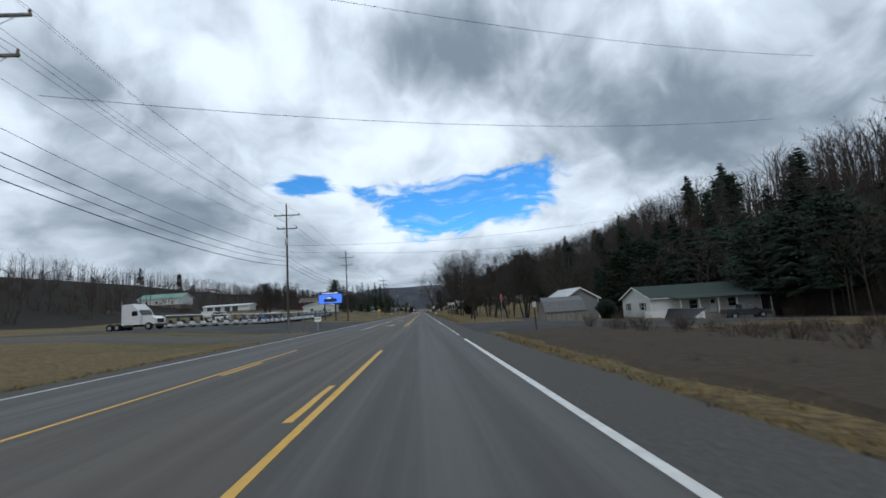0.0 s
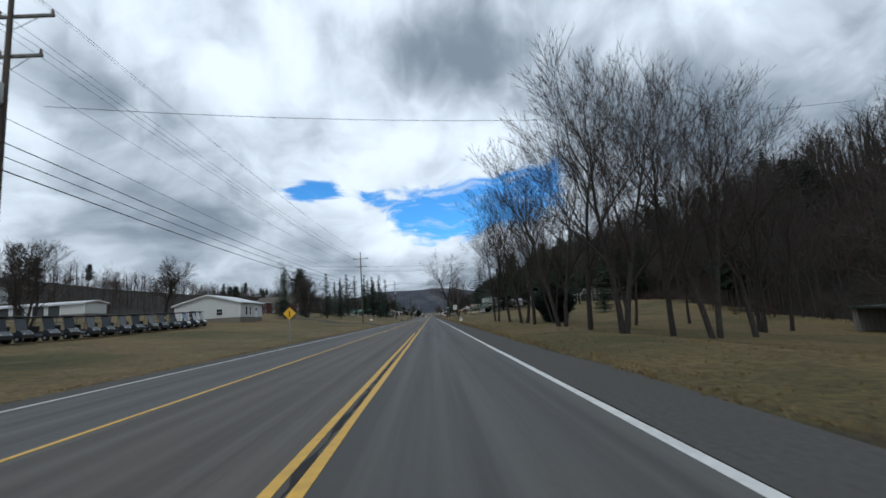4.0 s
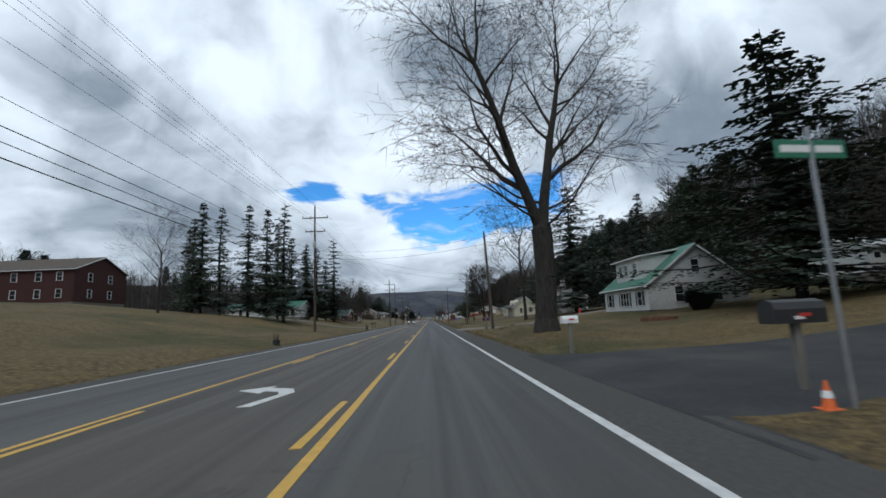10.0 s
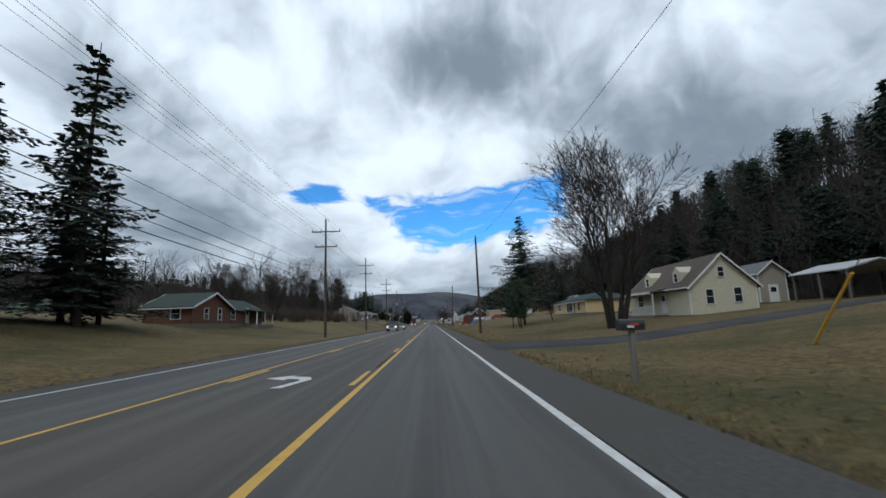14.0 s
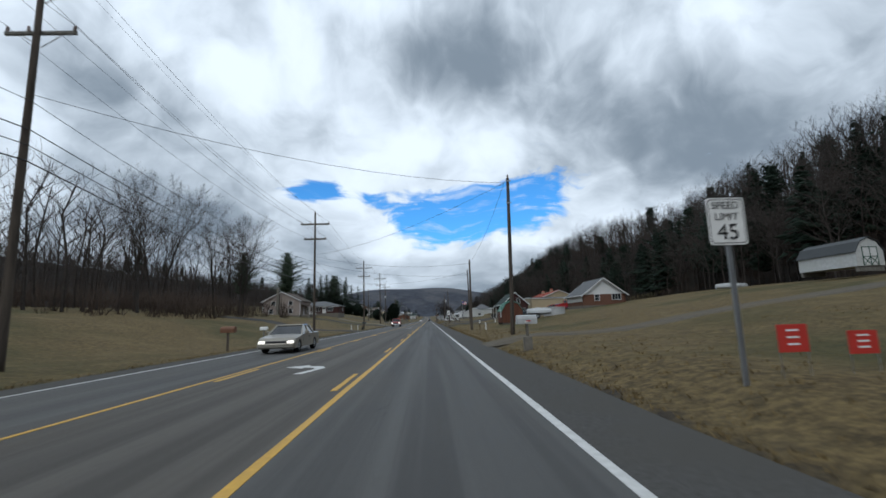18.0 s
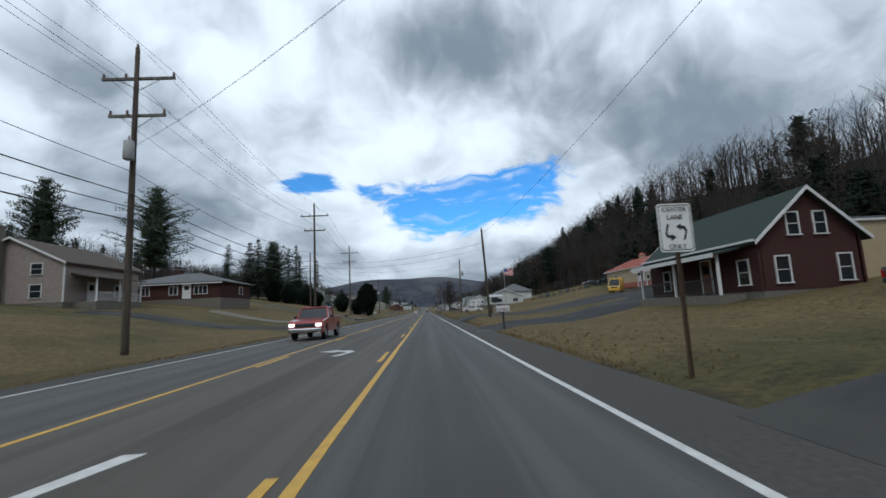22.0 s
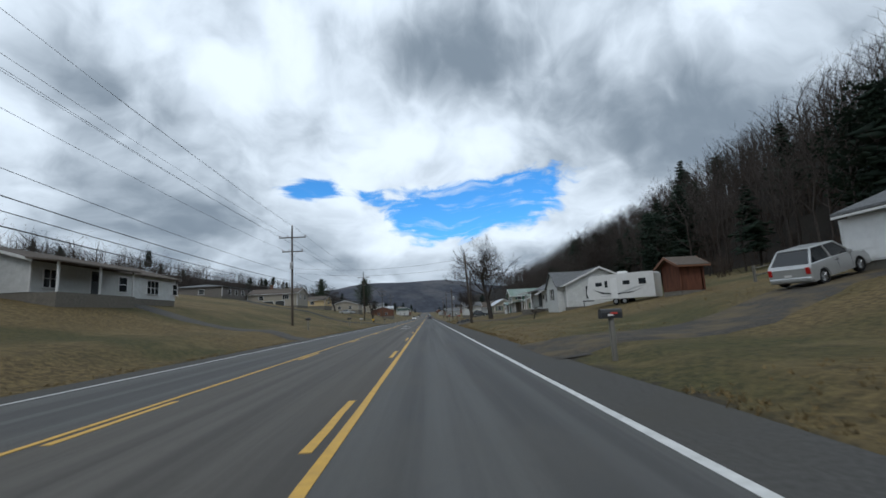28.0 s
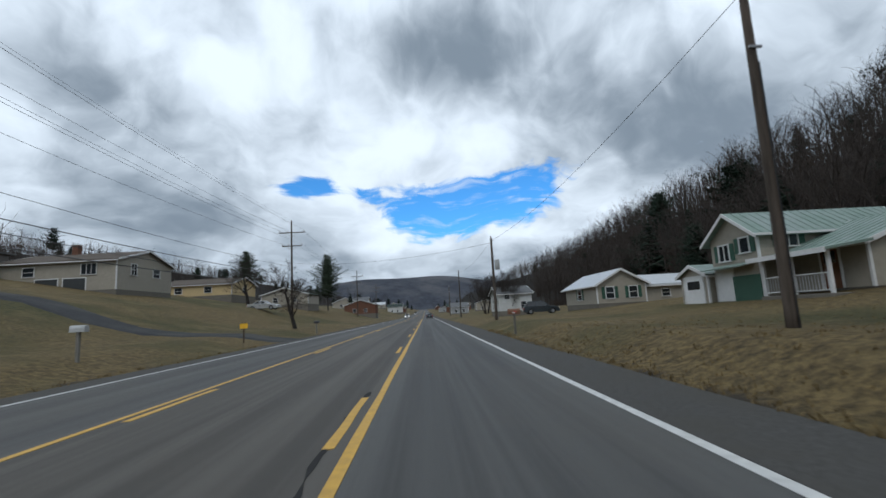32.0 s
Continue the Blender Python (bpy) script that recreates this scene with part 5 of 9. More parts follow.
# ---------- small roadside things ----------
def mailbox(x, y, mat="black_plastic", post="wood_grey", turn=0, label="black mailbox on a wooden post", lift=0.0, big=1.0):
    z = ground(x, y) + lift
    ob = thing("mailbox", label, "mailbox", x, y, z, turn, group="roadside mailboxes")
    part("post", Shape().box(-0.055, -0.055, -0.3, 0.055, 0.055, 1.05, 0.01), post, ob)
    o = [(-0.11, 0), (0.11, 0), (0.11, 0.14), (0.08, 0.21), (0.0, 0.24), (-0.08, 0.21), (-0.11, 0.14)]
    o = [(u * big, w * big) for u, w in o]
    b = part("box", Shape().prism([(w0, w1 + 1.05) for w0, w1 in o], "x", -0.26 * big, 0.26 * big), mat, ob)
    part("door", Shape().prism([(w0 * 1.04, w1 * 1.03 + 1.05) for w0, w1 in o], "x", -0.28 * big, -0.26 * big), mat, b)
    part("flag", Shape().box(-0.05, -0.13 * big, 1.15, 0.12, -0.115 * big, 1.2), "sign_red", b)
    part("number_bar", Shape().box(-0.12, -0.125 * big, 1.11, 0.02, -0.112 * big, 1.16), "sign_white", b)
    return ob


def text_on(parent, words, size, place, mat, turn=(90, 0, 0), name="lettering"):
    c = bpy.data.curves.new(name, "FONT")
    c.body, c.size, c.align_x, c.align_y, c.extrude = words, size, "CENTER", "CENTER", 0.002
    tmp = bpy.data.objects.new(name, c)
    scene.collection.objects.link(tmp)
    me = bpy.data.meshes.new_from_object(tmp.evaluated_get(bpy.context.evaluated_depsgraph_get()))
    bpy.data.objects.remove(tmp)
    me.materials.clear()
    me.materials.append(M[mat])
    ob = new(name, me)
    ob.parent = parent
    ob.matrix_basis = pose(*place, *turn)
    return ob


def sign_post(x, y, label, w, h, bottom, mat, rim=None, post="steel", turn=0, name="road_sign", category="road sign", round_c=0.05, lean=0.0):
    z = ground(x, y)
    ob = thing(name, label, category, x, y, z, turn, group="road signs")
    ob.matrix_basis = pose(x, y, z, 0, lean, turn)
    s = Shape().box(-0.035, 0.0, -0.3, -0.02, 0.045, bottom + h - 0.1).box(0.02, 0.0, -0.3, 0.035, 0.045, bottom + h - 0.1).box(-0.02, 0.03, -0.3, 0.02, 0.045, bottom + h - 0.1)
    part("post", s, post, ob)
    pts = []
    for cx, cy, a0 in ((w / 2 - round_c, h - round_c, 0), (-w / 2 + round_c, h - round_c, 90), (-w / 2 + round_c, round_c, 180), (w / 2 - round_c, round_c, 270)):
        for k in range(4):
            a = radians(a0 + 30 * k)
            pts.append((cx + round_c * math.cos(a), bottom + cy + round_c * math.sin(a)))
    face = part("plate", Shape().prism(pts, "y", -0.012, 0.0), mat, ob)
    if rim:
        cx, cy = 0, bottom + h / 2
        inner = [(cx + (u - cx) * (1 - 0.07), cy + (v - cy) * (1 - 0.06)) for u, v in pts]
        inner2 = [(cx + (u - cx) * (1 - 0.11), cy + (v - cy) * (1 - 0.095)) for u, v in pts]
        n = len(pts)
        v = [(u, -0.0145, w2) for u, w2 in inner] + [(u, -0.0145, w2) for u, w2 in inner2]
        part("rim", Shape().add(v, [(i, (i + 1) % n, n + (i + 1) % n, n + i) for i in range(n)]), rim, face)
    return ob, face


# ---------- vehicles ----------
def vehicle(label, kind, x, y, z, turn, paint, length=4.6, width=1.8, lights=False, tilt=0.0):
    """A car, estate or pickup: body, cabin, glass, wheels, lamps, bumpers, mirrors. Its front faces -y."""
    ob = thing("car" if kind != "pickup" else "pickup_truck", label, "pickup truck" if kind == "pickup" else "car", x, y, z)
    ob.matrix_basis = pose(x, y, z, tilt, 0, turn)
    L, W = length / 2, width / 2
    r = {"sedan": 0.33, "suv": 0.37, "pickup": 0.42, "van": 0.38}[kind]
    body_h, roof_h = {"sedan": (0.92, 1.42), "suv": (1.06, 1.72), "pickup": (1.28, 1.95), "van": (1.2, 2.4)}[kind]
    low = r * (1.05 if kind == "pickup" else 0.75)
    fy, ry = -L * 0.62, L * 0.62
    # side outline with wheel arches
    def arch(c, up=1):
        return [(c + math.cos(radians(a)) * (r + 0.07), low + 0.02 + max(0, math.sin(radians(a)) * (r + 0.1))) for a in range(180, -1, -30)]
    hood = body_h - (0.1 if kind != "van" else 0.0)
    tail = body_h + (0.05 if kind == "sedan" else 0.0)
    o = [(-L, low + 0.1)] + [(-L + 0.08, low)] + arch(fy) + arch(ry) + [(L - 0.08, low), (L, low + 0.15), (L, tail - 0.15), (L - 0.1, tail), (L * 0.3, body_h + 0.03), (-L * 0.38, body_h), (-L + 0.25, hood - 0.06), (-L + 0.03, hood - 0.28)]
    s = Shape()
    n = len(o)
    rows = [(-W, 0.06), (-W + 0.05, 0.0), (0.0, 0.0), (W - 0.05, 0.0), (W, 0.06)]
    v = []
    zc = (low + body_h) / 2
    for wx, sh in rows:
        for yy, zz in o:
            k = sh
            v.append((wx, yy * (1 - k * 0.5), zz if zz < zc else zz - k * 0.5 * (zz > body_h - 0.2)))
    f = []
    for k in range(len(rows) - 1):
        f += [(k * n + i, k * n + (i + 1) % n, (k + 1) * n + (i + 1) % n, (k + 1) * n + i) for i in range(n)]
    f += [tuple(range(n))[::-1], tuple(range((len(rows) - 1) * n, len(rows) * n))]
    s.add(v, f)
    body = part("body", s, paint, ob)
    # cabin: glass house with painted roof and pillars
    if kind == "sedan":
        base, topc = (-L * 0.42, L * 0.62), (-L * 0.08, L * 0.34)
    elif kind == "suv":
        base, topc = (-L * 0.45, L * 0.93), (-L * 0.1, L * 0.68)
    elif kind == "van":
        base, topc = (-L * 0.9, L * 0.2), (-L * 0.6, L * 0.2)
    else:
        base, topc = (-L * 0.4, L * 0.27), (-L * 0.17, L * 0.22)
    iw, tw = W - 0.06, W - 0.24
    zb, zt = body_h - 0.04, roof_h
    g = [(-iw, base[0], zb), (iw, base[0], zb), (iw, base[1], zb), (-iw, base[1], zb), (-tw, topc[0], zt - 0.06), (tw, topc[0], zt - 0.06), (tw, topc[1], zt - 0.06), (-tw, topc[1], zt - 0.06)]
    part("glass", Shape().add(g, [(0, 1, 5, 4), (1, 2, 6, 5), (2, 3, 7, 6), (3, 0, 4, 7), (4, 5, 6, 7)]), "car_glass", ob)
    part("roof", Shape().box(-tw - 0.02, topc[0] - 0.05, zt - 0.09, tw + 0.02, topc[1] + 0.05, zt, 0.04), paint, ob)
    for sx in (-1, 1):
        pil = [(base[0], topc[0]), (base[1], topc[1])]
        if kind in ("suv", "sedan", "pickup"):
            m = (base[0] + base[1]) / 2
            pil.append((m, (topc[0] + topc[1]) / 2))
        for pb, pt in pil:
            part("pillar", Shape().tube((sx * (iw + 0.005), pb, zb), (sx * (tw + 0.005), pt, zt - 0.05), 0.05, 0.045, 6), paint, ob)
    if kind == "pickup":
        part("bed", Shape().box(-W + 0.1, L * 0.3, body_h - 0.35, W - 0.1, L - 0.1, body_h + 0.045), "black_plastic", ob)
        part("bed_rail", Shape().box(-W + 0.01, L * 0.24, body_h, -W + 0.12, L - 0.02, body_h + 0.07, 0.015).box(W - 0.12, L * 0.24, body_h, W - 0.01, L - 0.02, body_h + 0.07, 0.015).box(-W + 0.12, L - 0.12, body_h, W - 0.12, L - 0.02, body_h + 0.07, 0.015), paint, ob)
    if kind == "van":
        part("cargo_box", Shape().box(-W, L * 0.1, 0.75, W, L, 2.6, 0.05), paint, ob)
    for sx in (-1, 1):
        for yy in (fy, ry):
            cx = sx * (W - 0.12)
            ty = Shape()
            prof = [(r * 0.62, -0.1), (r * 0.95, -0.11), (r, -0.07), (r, 0.07), (r * 0.95, 0.11), (r * 0.62, 0.1)]
            nn = 18
            vv, ff = [], []
            for rad, off in prof:
                for i in range(nn):
                    a = 2 * math.pi * i / nn
                    vv.append((cx + off, yy + rad * math.cos(a), r + rad * math.sin(a)))
            m = len(prof)
            for k in range(m):
                ff += [(k * nn + i, k * nn + (i + 1) % nn, ((k + 1) % m) * nn + (i + 1) % nn, ((k + 1) % m) * nn + i) for i in range(nn)]
            wheel = part("tyre", ty.add(vv, ff), "rubber", ob)
            rim = Shape().tube((cx + sx * 0.02, yy, r), (cx + sx * 0.07, yy, r), r * 0.63, r * 0.6, 16)
            for i in range(5):
                a = 2 * math.pi * i / 5
                rim.tube((cx + sx * 0.07, yy, r), (cx + sx * 0.075, yy + r * 0.56 * math.cos(a), r + r * 0.56 * math.sin(a)), 0.035, 0.045, 5)
            part("rim", rim, "steel", wheel)
    bump = "chrome" if kind == "pickup" else paint
    part("bumper", Shape().box(-W + 0.04, -L - 0.07, low + 0.02, W - 0.04, -L + 0.12, low + 0.26, 0.05), bump, ob)
    part("bumper", Shape().box(-W + 0.04, L - 0.12, low + 0.05, W - 0.04, L + 0.08, low + 0.26, 0.05), bump, ob)
    part("grille", Shape().box(-W * 0.55, -L - 0.015, hood - 0.42, W * 0.55, -L + 0.06, hood - 0.2, 0.02), "black_plastic", ob)
    for sx in (-1, 1):
        part("headlight", Shape().box(min(sx * W * 0.6, sx * (W - 0.06)), -L - 0.01, hood - 0.4, max(sx * W * 0.6, sx * (W - 0.06)), -L + 0.2, hood - 0.2, 0.03), "headlight" if lights else "lens_clear", ob)
        part("tail_light", Shape().box(min(sx * (W - 0.22), sx * (W - 0.03)), L - 0.1, tail - 0.42, max(sx * (W - 0.22), sx * (W - 0.03)), L + 0.015, tail - 0.12, 0.02), "lens_red", ob)
        part("mirror", Shape().box(min(sx * W, sx * (W + 0.2)), base[0] + 0.35, body_h - 0.02, max(sx * W, sx * (W + 0.2)), base[0] + 0.47, body_h + 0.16, 0.03), paint if kind != "pickup" else "black_plastic", ob)
        part("door_handle", Shape().box(min(sx * W, sx * (W + 0.03)), 0.18, body_h - 0.18, max(sx * W, sx * (W + 0.03)), 0.36, body_h - 0.14), "black_plastic", ob)
        part("door_seam", Shape().box(min(sx * (W - 0.01), sx * (W + 0.004)), -L * 0.36, low + 0.2, max(sx * (W - 0.01), sx * (W + 0.004)), -L * 0.36 + 0.012, body_h - 0.05).box(min(sx * (W - 0.01), sx * (W + 0.004)), L * 0.1, low + 0.2, max(sx * (W - 0.01), sx * (W + 0.004)), L * 0.1 + 0.012, body_h - 0.05), "black_plastic", ob)
    part("plate_bar", Shape().box(-0.16, L + 0.08, low + 0.3, 0.16, L + 0.09, low + 0.4), "sign_white", ob)
    return ob

# ---------- woods on the hillsides ----------
def template(seed, kind):
    if kind == "conifer":
        segs, v, f = conifer_shapes(seed, 16, 3.8, sparse=0.4, gap=0.26, ragged=0.45, tuft=1.15, droop=0.1, pine=seed % 2 == 0)
        return np.array(v), np.array([x if len(x) == 3 else x[:3] for x in f])
    r = random.Random(seed)
    v, f = [], []

    def stick(p, q, r0, r1):
        """A three-sided limb, running to a point when r1 is 0."""
        d = (q - p).normalized()
        s = d.orthogonal().normalized()
        t = d.cross(s)
        ring = [s * math.cos(2.0944 * i) + t * math.sin(2.0944 * i) for i in range(3)]
        k = len(v)
        v.extend(tuple(p + c * r0) for c in ring)
        if r1:
            v.extend(tuple(q + c * r1) for c in ring)
            for i in range(3):
                j = (i + 1) % 3
                f.extend([(k + i, k + j, k + 3 + j), (k + i, k + 3 + j, k + 3 + i)])
        else:
            v.append(tuple(q))
            f.extend((k + i, k + (i + 1) % 3, k + 3) for i in range(3))

    def bent(p, way, length, rad, tip):
        mid = p + way * length * 0.5
        way2 = (way + Vector((r.gauss(0, 0.18), r.gauss(0, 0.18), 0.22))).normalized()
        end = mid + way2 * length * 0.5
        stick(p, mid, rad, rad * 0.65)
        stick(mid, end, rad * 0.65, tip)
        return mid, end, way2

    few = kind == "far"
    if kind == "brush":
        for k in range(14):
            a = r.uniform(0, 6.283)
            lean = r.uniform(0.1, 0.8)
            way = Vector((math.cos(a) * lean, math.sin(a) * lean, 1)).normalized()
            p = Vector((r.gauss(0, 0.35), r.gauss(0, 0.35), -0.1))
            ln = r.uniform(0.7, 1.1) * 2.4
            mid, end, w2 = bent(p, way, ln, 0.022, 0.0)
            for _ in range(2):
                b = r.uniform(0, 6.283)
                w3 = (w2 + Vector((math.cos(b), math.sin(b), 0.1)) * 0.8).normalized()
                stick(mid, mid + w3 * ln * 0.4, 0.014, 0.0)
        return np.array(v), np.array(f)
    top = 17.0
    pts = [Vector((0, 0, -0.3))]
    for k in range(3):
        pts.append(Vector((r.gauss(0, 0.35) * (k + 1) * 0.6, r.gauss(0, 0.35) * (k + 1) * 0.6, top * (0.32, 0.6, 0.8)[k])))
    rad = [0.2, 0.15, 0.1, 0.06]
    for k in range(3):
        stick(pts[k], pts[k + 1], rad[k], rad[k + 1])
    limbs = {"tree": 11, "slim": 8, "far": 6}[kind]
    for k in range(limbs):
        u = 0.34 + 0.62 * (k + r.random()) / limbs
        z = top * 0.8 * min(1.0, u)
        i = 0 if z < pts[1].z else (1 if z < pts[2].z else 2)
        w = (z - pts[i].z) / (pts[i + 1].z - pts[i].z)
        p = pts[i].lerp(pts[i + 1], w)
        a = k * 2.4 + r.gauss(0, 0.4)
        rise = r.uniform(0.7, 1.5)
        way = Vector((math.cos(a), math.sin(a), rise)).normalized()
        ln = top * r.uniform(0.22, 0.36) * (1.2 - 0.55 * u)
        mid, end, w2 = bent(p, way, ln, 0.075 * (1.3 - u * 0.6), 0.018)
        for c in (mid, end) if few else (mid, end, end, mid.lerp(end, 0.5)):
            b = r.uniform(0, 6.283)
            w3 = (w2 + Vector((math.cos(b), math.sin(b), 0.25)) * 0.75).normalized()
            tip = c + w3 * ln * r.uniform(0.35, 0.6)
            stick(c, tip, 0.03, 0.0)
            for _ in range(4 if kind == "tree" else 3):
                o = c.lerp(tip, r.uniform(0.25, 0.95))
                way4 = (w3 + Vector((r.gauss(0, 0.6), r.gauss(0, 0.6), r.gauss(0.25, 0.4)))).normalized()
                wide = way4.orthogonal().normalized() * 0.016
                k4 = len(v)
                v.extend([tuple(o - wide), tuple(o + wide), tuple(o + way4 * ln * r.uniform(0.2, 0.42))])
                f.append((k4, k4 + 1, k4 + 2))
    return np.array(v), np.array(f)


POOL = {k: [template(s, k) for s in range(n0, n0 + n)] for k, n0, n in (("tree", 100, 5), ("slim", 200, 5), ("far", 250, 5), ("conifer", 300, 4), ("brush", 400, 4))}


def forest(name, label, category, kind, spots, mat):
    """Many trees of one kind joined into a single growth."""
    vs, fs, n = [], [], 0
    r = random.Random(len(spots) * 7 + len(label))
    for x, y, h in spots:
        if 33 < x < 58 and 119 < y < 133:
            continue
        v, f = r.choice(POOL[kind])
        a = r.uniform(0, 6.283)
        k = h / (17.0 if kind in ("tree", "slim", "far") else (16.0 if kind == "conifer" else 2.6))
        c, s = math.cos(a), math.sin(a)
        w = np.stack([(v[:, 0] * c - v[:, 1] * s) * k + x, (v[:, 0] * s + v[:, 1] * c) * k + y, v[:, 2] * k + ground(x, y) - 0.1], 1)
        vs.append(w)
        fs.append(f + n)
        n += len(v)
    v, f = np.concatenate(vs), np.concatenate(fs)
    me = bpy.data.meshes.new(name)
    me.vertices.add(len(v))
    me.vertices.foreach_set("co", v.ravel())
    me.loops.add(f.size)
    me.loops.foreach_set("vertex_index", f.ravel())
    me.polygons.add(len(f))
    me.polygons.foreach_set("loop_start", np.arange(len(f)) * 3)
    me.polygons.foreach_set("loop_total", np.full(len(f), 3))
    me.update(calc_edges=True)
    me.materials.append(M[mat])
    tagged(new(name, me), label, category, kind="stuff")


def foot(y):
    return float(np.interp(y, [0, 150, 220, 330, 450, 560, 640, 800, 1100], [56, 42, 62, 44, 50, 58, 38, 42, 60]))


def scatter(n, y0, y1, d0, d1, h0, h1, seed, power=1.6):
    r = random.Random(seed)
    out = []
    for _ in range(n):
        y = r.uniform(y0, y1)
        out.append((foot(y) + d0 + (d1 - d0) * r.random() ** power, y, r.uniform(h0, h1)))
    return out


forest("woods", "bare grey-brown hardwoods on the steep hillside", "woods", "tree", scatter(1500, -20, 850, 0, 60, 11, 17, 1), "twig")
forest("woods", "slim bare trees higher on the wooded hill", "woods", "slim", scatter(1300, -40, 900, 4, 40, 10, 16, 2, 0.9), "twig")
forest("woods", "bare trees crowding the crest of the hill", "woods", "far", scatter(3600, -40, 1100, 14, 64, 10, 16, 22, 0.8), "twig")
forest("woods", "dark hemlocks and pines among the bare hillside trees", "woods", "conifer", scatter(110, -20, 800, 2, 60, 11, 17, 3) + scatter(26, 455, 560, 0, 40, 12, 18, 14) + scatter(60, 0, 130, 0, 40, 12, 18, 15) + scatter(50, 300, 420, 0, 30, 12, 19, 4) + scatter(24, 590, 760, 0, 30, 10, 16, 5), "needles")
forest("brush", "tangled brown brush along the foot of the woods", "brush", "brush", [(x - 3, y, h) for x, y, h in scatter(900, -20, 850, 0, 30, 1.6, 4.5, 6)] + scatter(1600, -40, 900, 6, 62, 4.5, 9.0, 8, 0.9), "brush")
r5 = random.Random(55)
forest("woods", "bare woods on the low far hill beyond the fields", "woods", "far", [(-r5.uniform(100, 215), r5.uniform(60, 1250), r5.uniform(9, 14)) for _ in range(1700)] + [(-r5.uniform(82, 118), r5.uniform(230, 900), r5.uniform(10, 16)) for _ in range(420)], "twig")
forest("woods", "dense bare woods behind the houses across the road", "woods", "far", [(-r5.uniform(68, 125), r5.uniform(545, 860), r5.uniform(9, 14)) for _ in range(700)] + [(-r5.uniform(76, 125), r5.uniform(335, 545), r5.uniform(8, 13)) for _ in range(450)], "twig")
forest("brush", "leafless undergrowth over the far hill", "brush", "brush", [(-r5.uniform(86, 190), r5.uniform(40, 900), r5.uniform(4, 8)) for _ in range(800)], "brush")
forest("woods", "scattered dark evergreens on the far hill", "woods", "conifer", [(-r5.uniform(95, 200), r5.uniform(300, 1200), r5.uniform(8, 14)) for _ in range(45)], "needles")
forest("woods", "bare trees and thicket above the grassy bank", "woods", "tree", [(-r5.uniform(38, 75), r5.uniform(425, 512), r5.uniform(12, 20)) for _ in range(60)], "twig")
forest("brush", "dense leafless thicket on the bank", "brush", "brush", [(-r5.uniform(30, 70), r5.uniform(405, 512), r5.uniform(2.5, 6)) for _ in range(260)], "brush")
forest("brush", "low brown weeds in the roadside hollow", "brush", "brush", [(r5.uniform(9, 55), r5.uniform(4, 27), r5.uniform(0.4, 1.5)) for _ in range(420)] + [(r5.uniform(5.6, 46), r5.uniform(1, 28.5), r5.uniform(0.16, 0.5)) for _ in range(450)], "brush")
forest("woods", "bare trees round the far village", "woods", "far", [(r5.choice((-1, 1)) * r5.uniform(14, 120) - 2, r5.uniform(830, 1500), r5.uniform(7, 14)) for _ in range(240)], "twig")
forest("woods", "evergreens round the far village", "woods", "conifer", [(r5.choice((-1, 1)) * r5.uniform(16, 110) - 2, r5.uniform(800, 1400), r5.uniform(6, 13)) for _ in range(30)], "needles")

# ---------- single trees ----------
def lean_to(entry_, degrees_):
    """The turn that brings a crown's heavier side to a heading."""
    crown = [c for c in entry_[0].children if c.name.startswith("crown")][0]
    co = np.empty(len(crown.data.vertices) * 3)
    crown.data.vertices.foreach_get("co", co)
    cx, cy = co.reshape(-1, 3).mean(0)[:2]
    return radians(degrees_) - math.atan2(cy, cx)


for k, (x, y, h) in enumerate(((10.2, 118, 17.5), (10.4, 124, 19), (10.8, 132, 18.5), (10.2, 140, 18), (10.6, 147, 19), (10.1, 154, 18.5), (9.4, 161, 16))):
    bare_tree("tall" if k % 2 else "tall_b", x, y, h, k * 1.3)
for k, (x, y, h) in enumerate(((14.5, 121, 18.5), (17.8, 122, 19.5), (21.5, 123.5, 19), (26, 129, 18.5), (30, 131, 17), (20, 139, 16), (27, 141, 16), (15, 150, 15))):
    bare_tree("tall_b" if k % 2 else "tall", x, y, h, k * 2.1 + 0.6)
bare_tree("spreading", 6.8, 59.6, 6.4, 1.9, "low bushy bare tree at the edge of the first lawn", squeeze=0.85)
bare_tree("spreading", 6.9, 64.9, 5.6, 0.3, "low bushy bare tree at the edge of the first lawn", squeeze=0.85)
bare_tree("small", 13.2, 83, 9.0, 0.3)
for x, y, h, t in ((18, 96, 9, 3.3), (30, 108, 11, 5.0), (17, 107, 8, 2.0), (36, 118, 12, 0.1)):
    bare_tree("small", x, y, h, t, group="small roadside trees")
bare_tree("big", 5.8, 254.6, 24.5, 0.0, squeeze=0.92)
bare_tree("wide", 23.2, 102, 17, 0.9, squeeze=0.82)
bare_tree("old", 15.8, 307.1, 26.5, 1.1)
bare_tree("wide", 15.3, 357.5, 17.2, 0.2)
bare_tree("spreading", 9.3, 667.8, 13.6, lean_to(TREES["spreading"], 105), squeeze=1.1)
bare_tree("spreading", 28, 668, 13, 2.2)
bare_tree("wide", 62, 330, 24, 2.0)
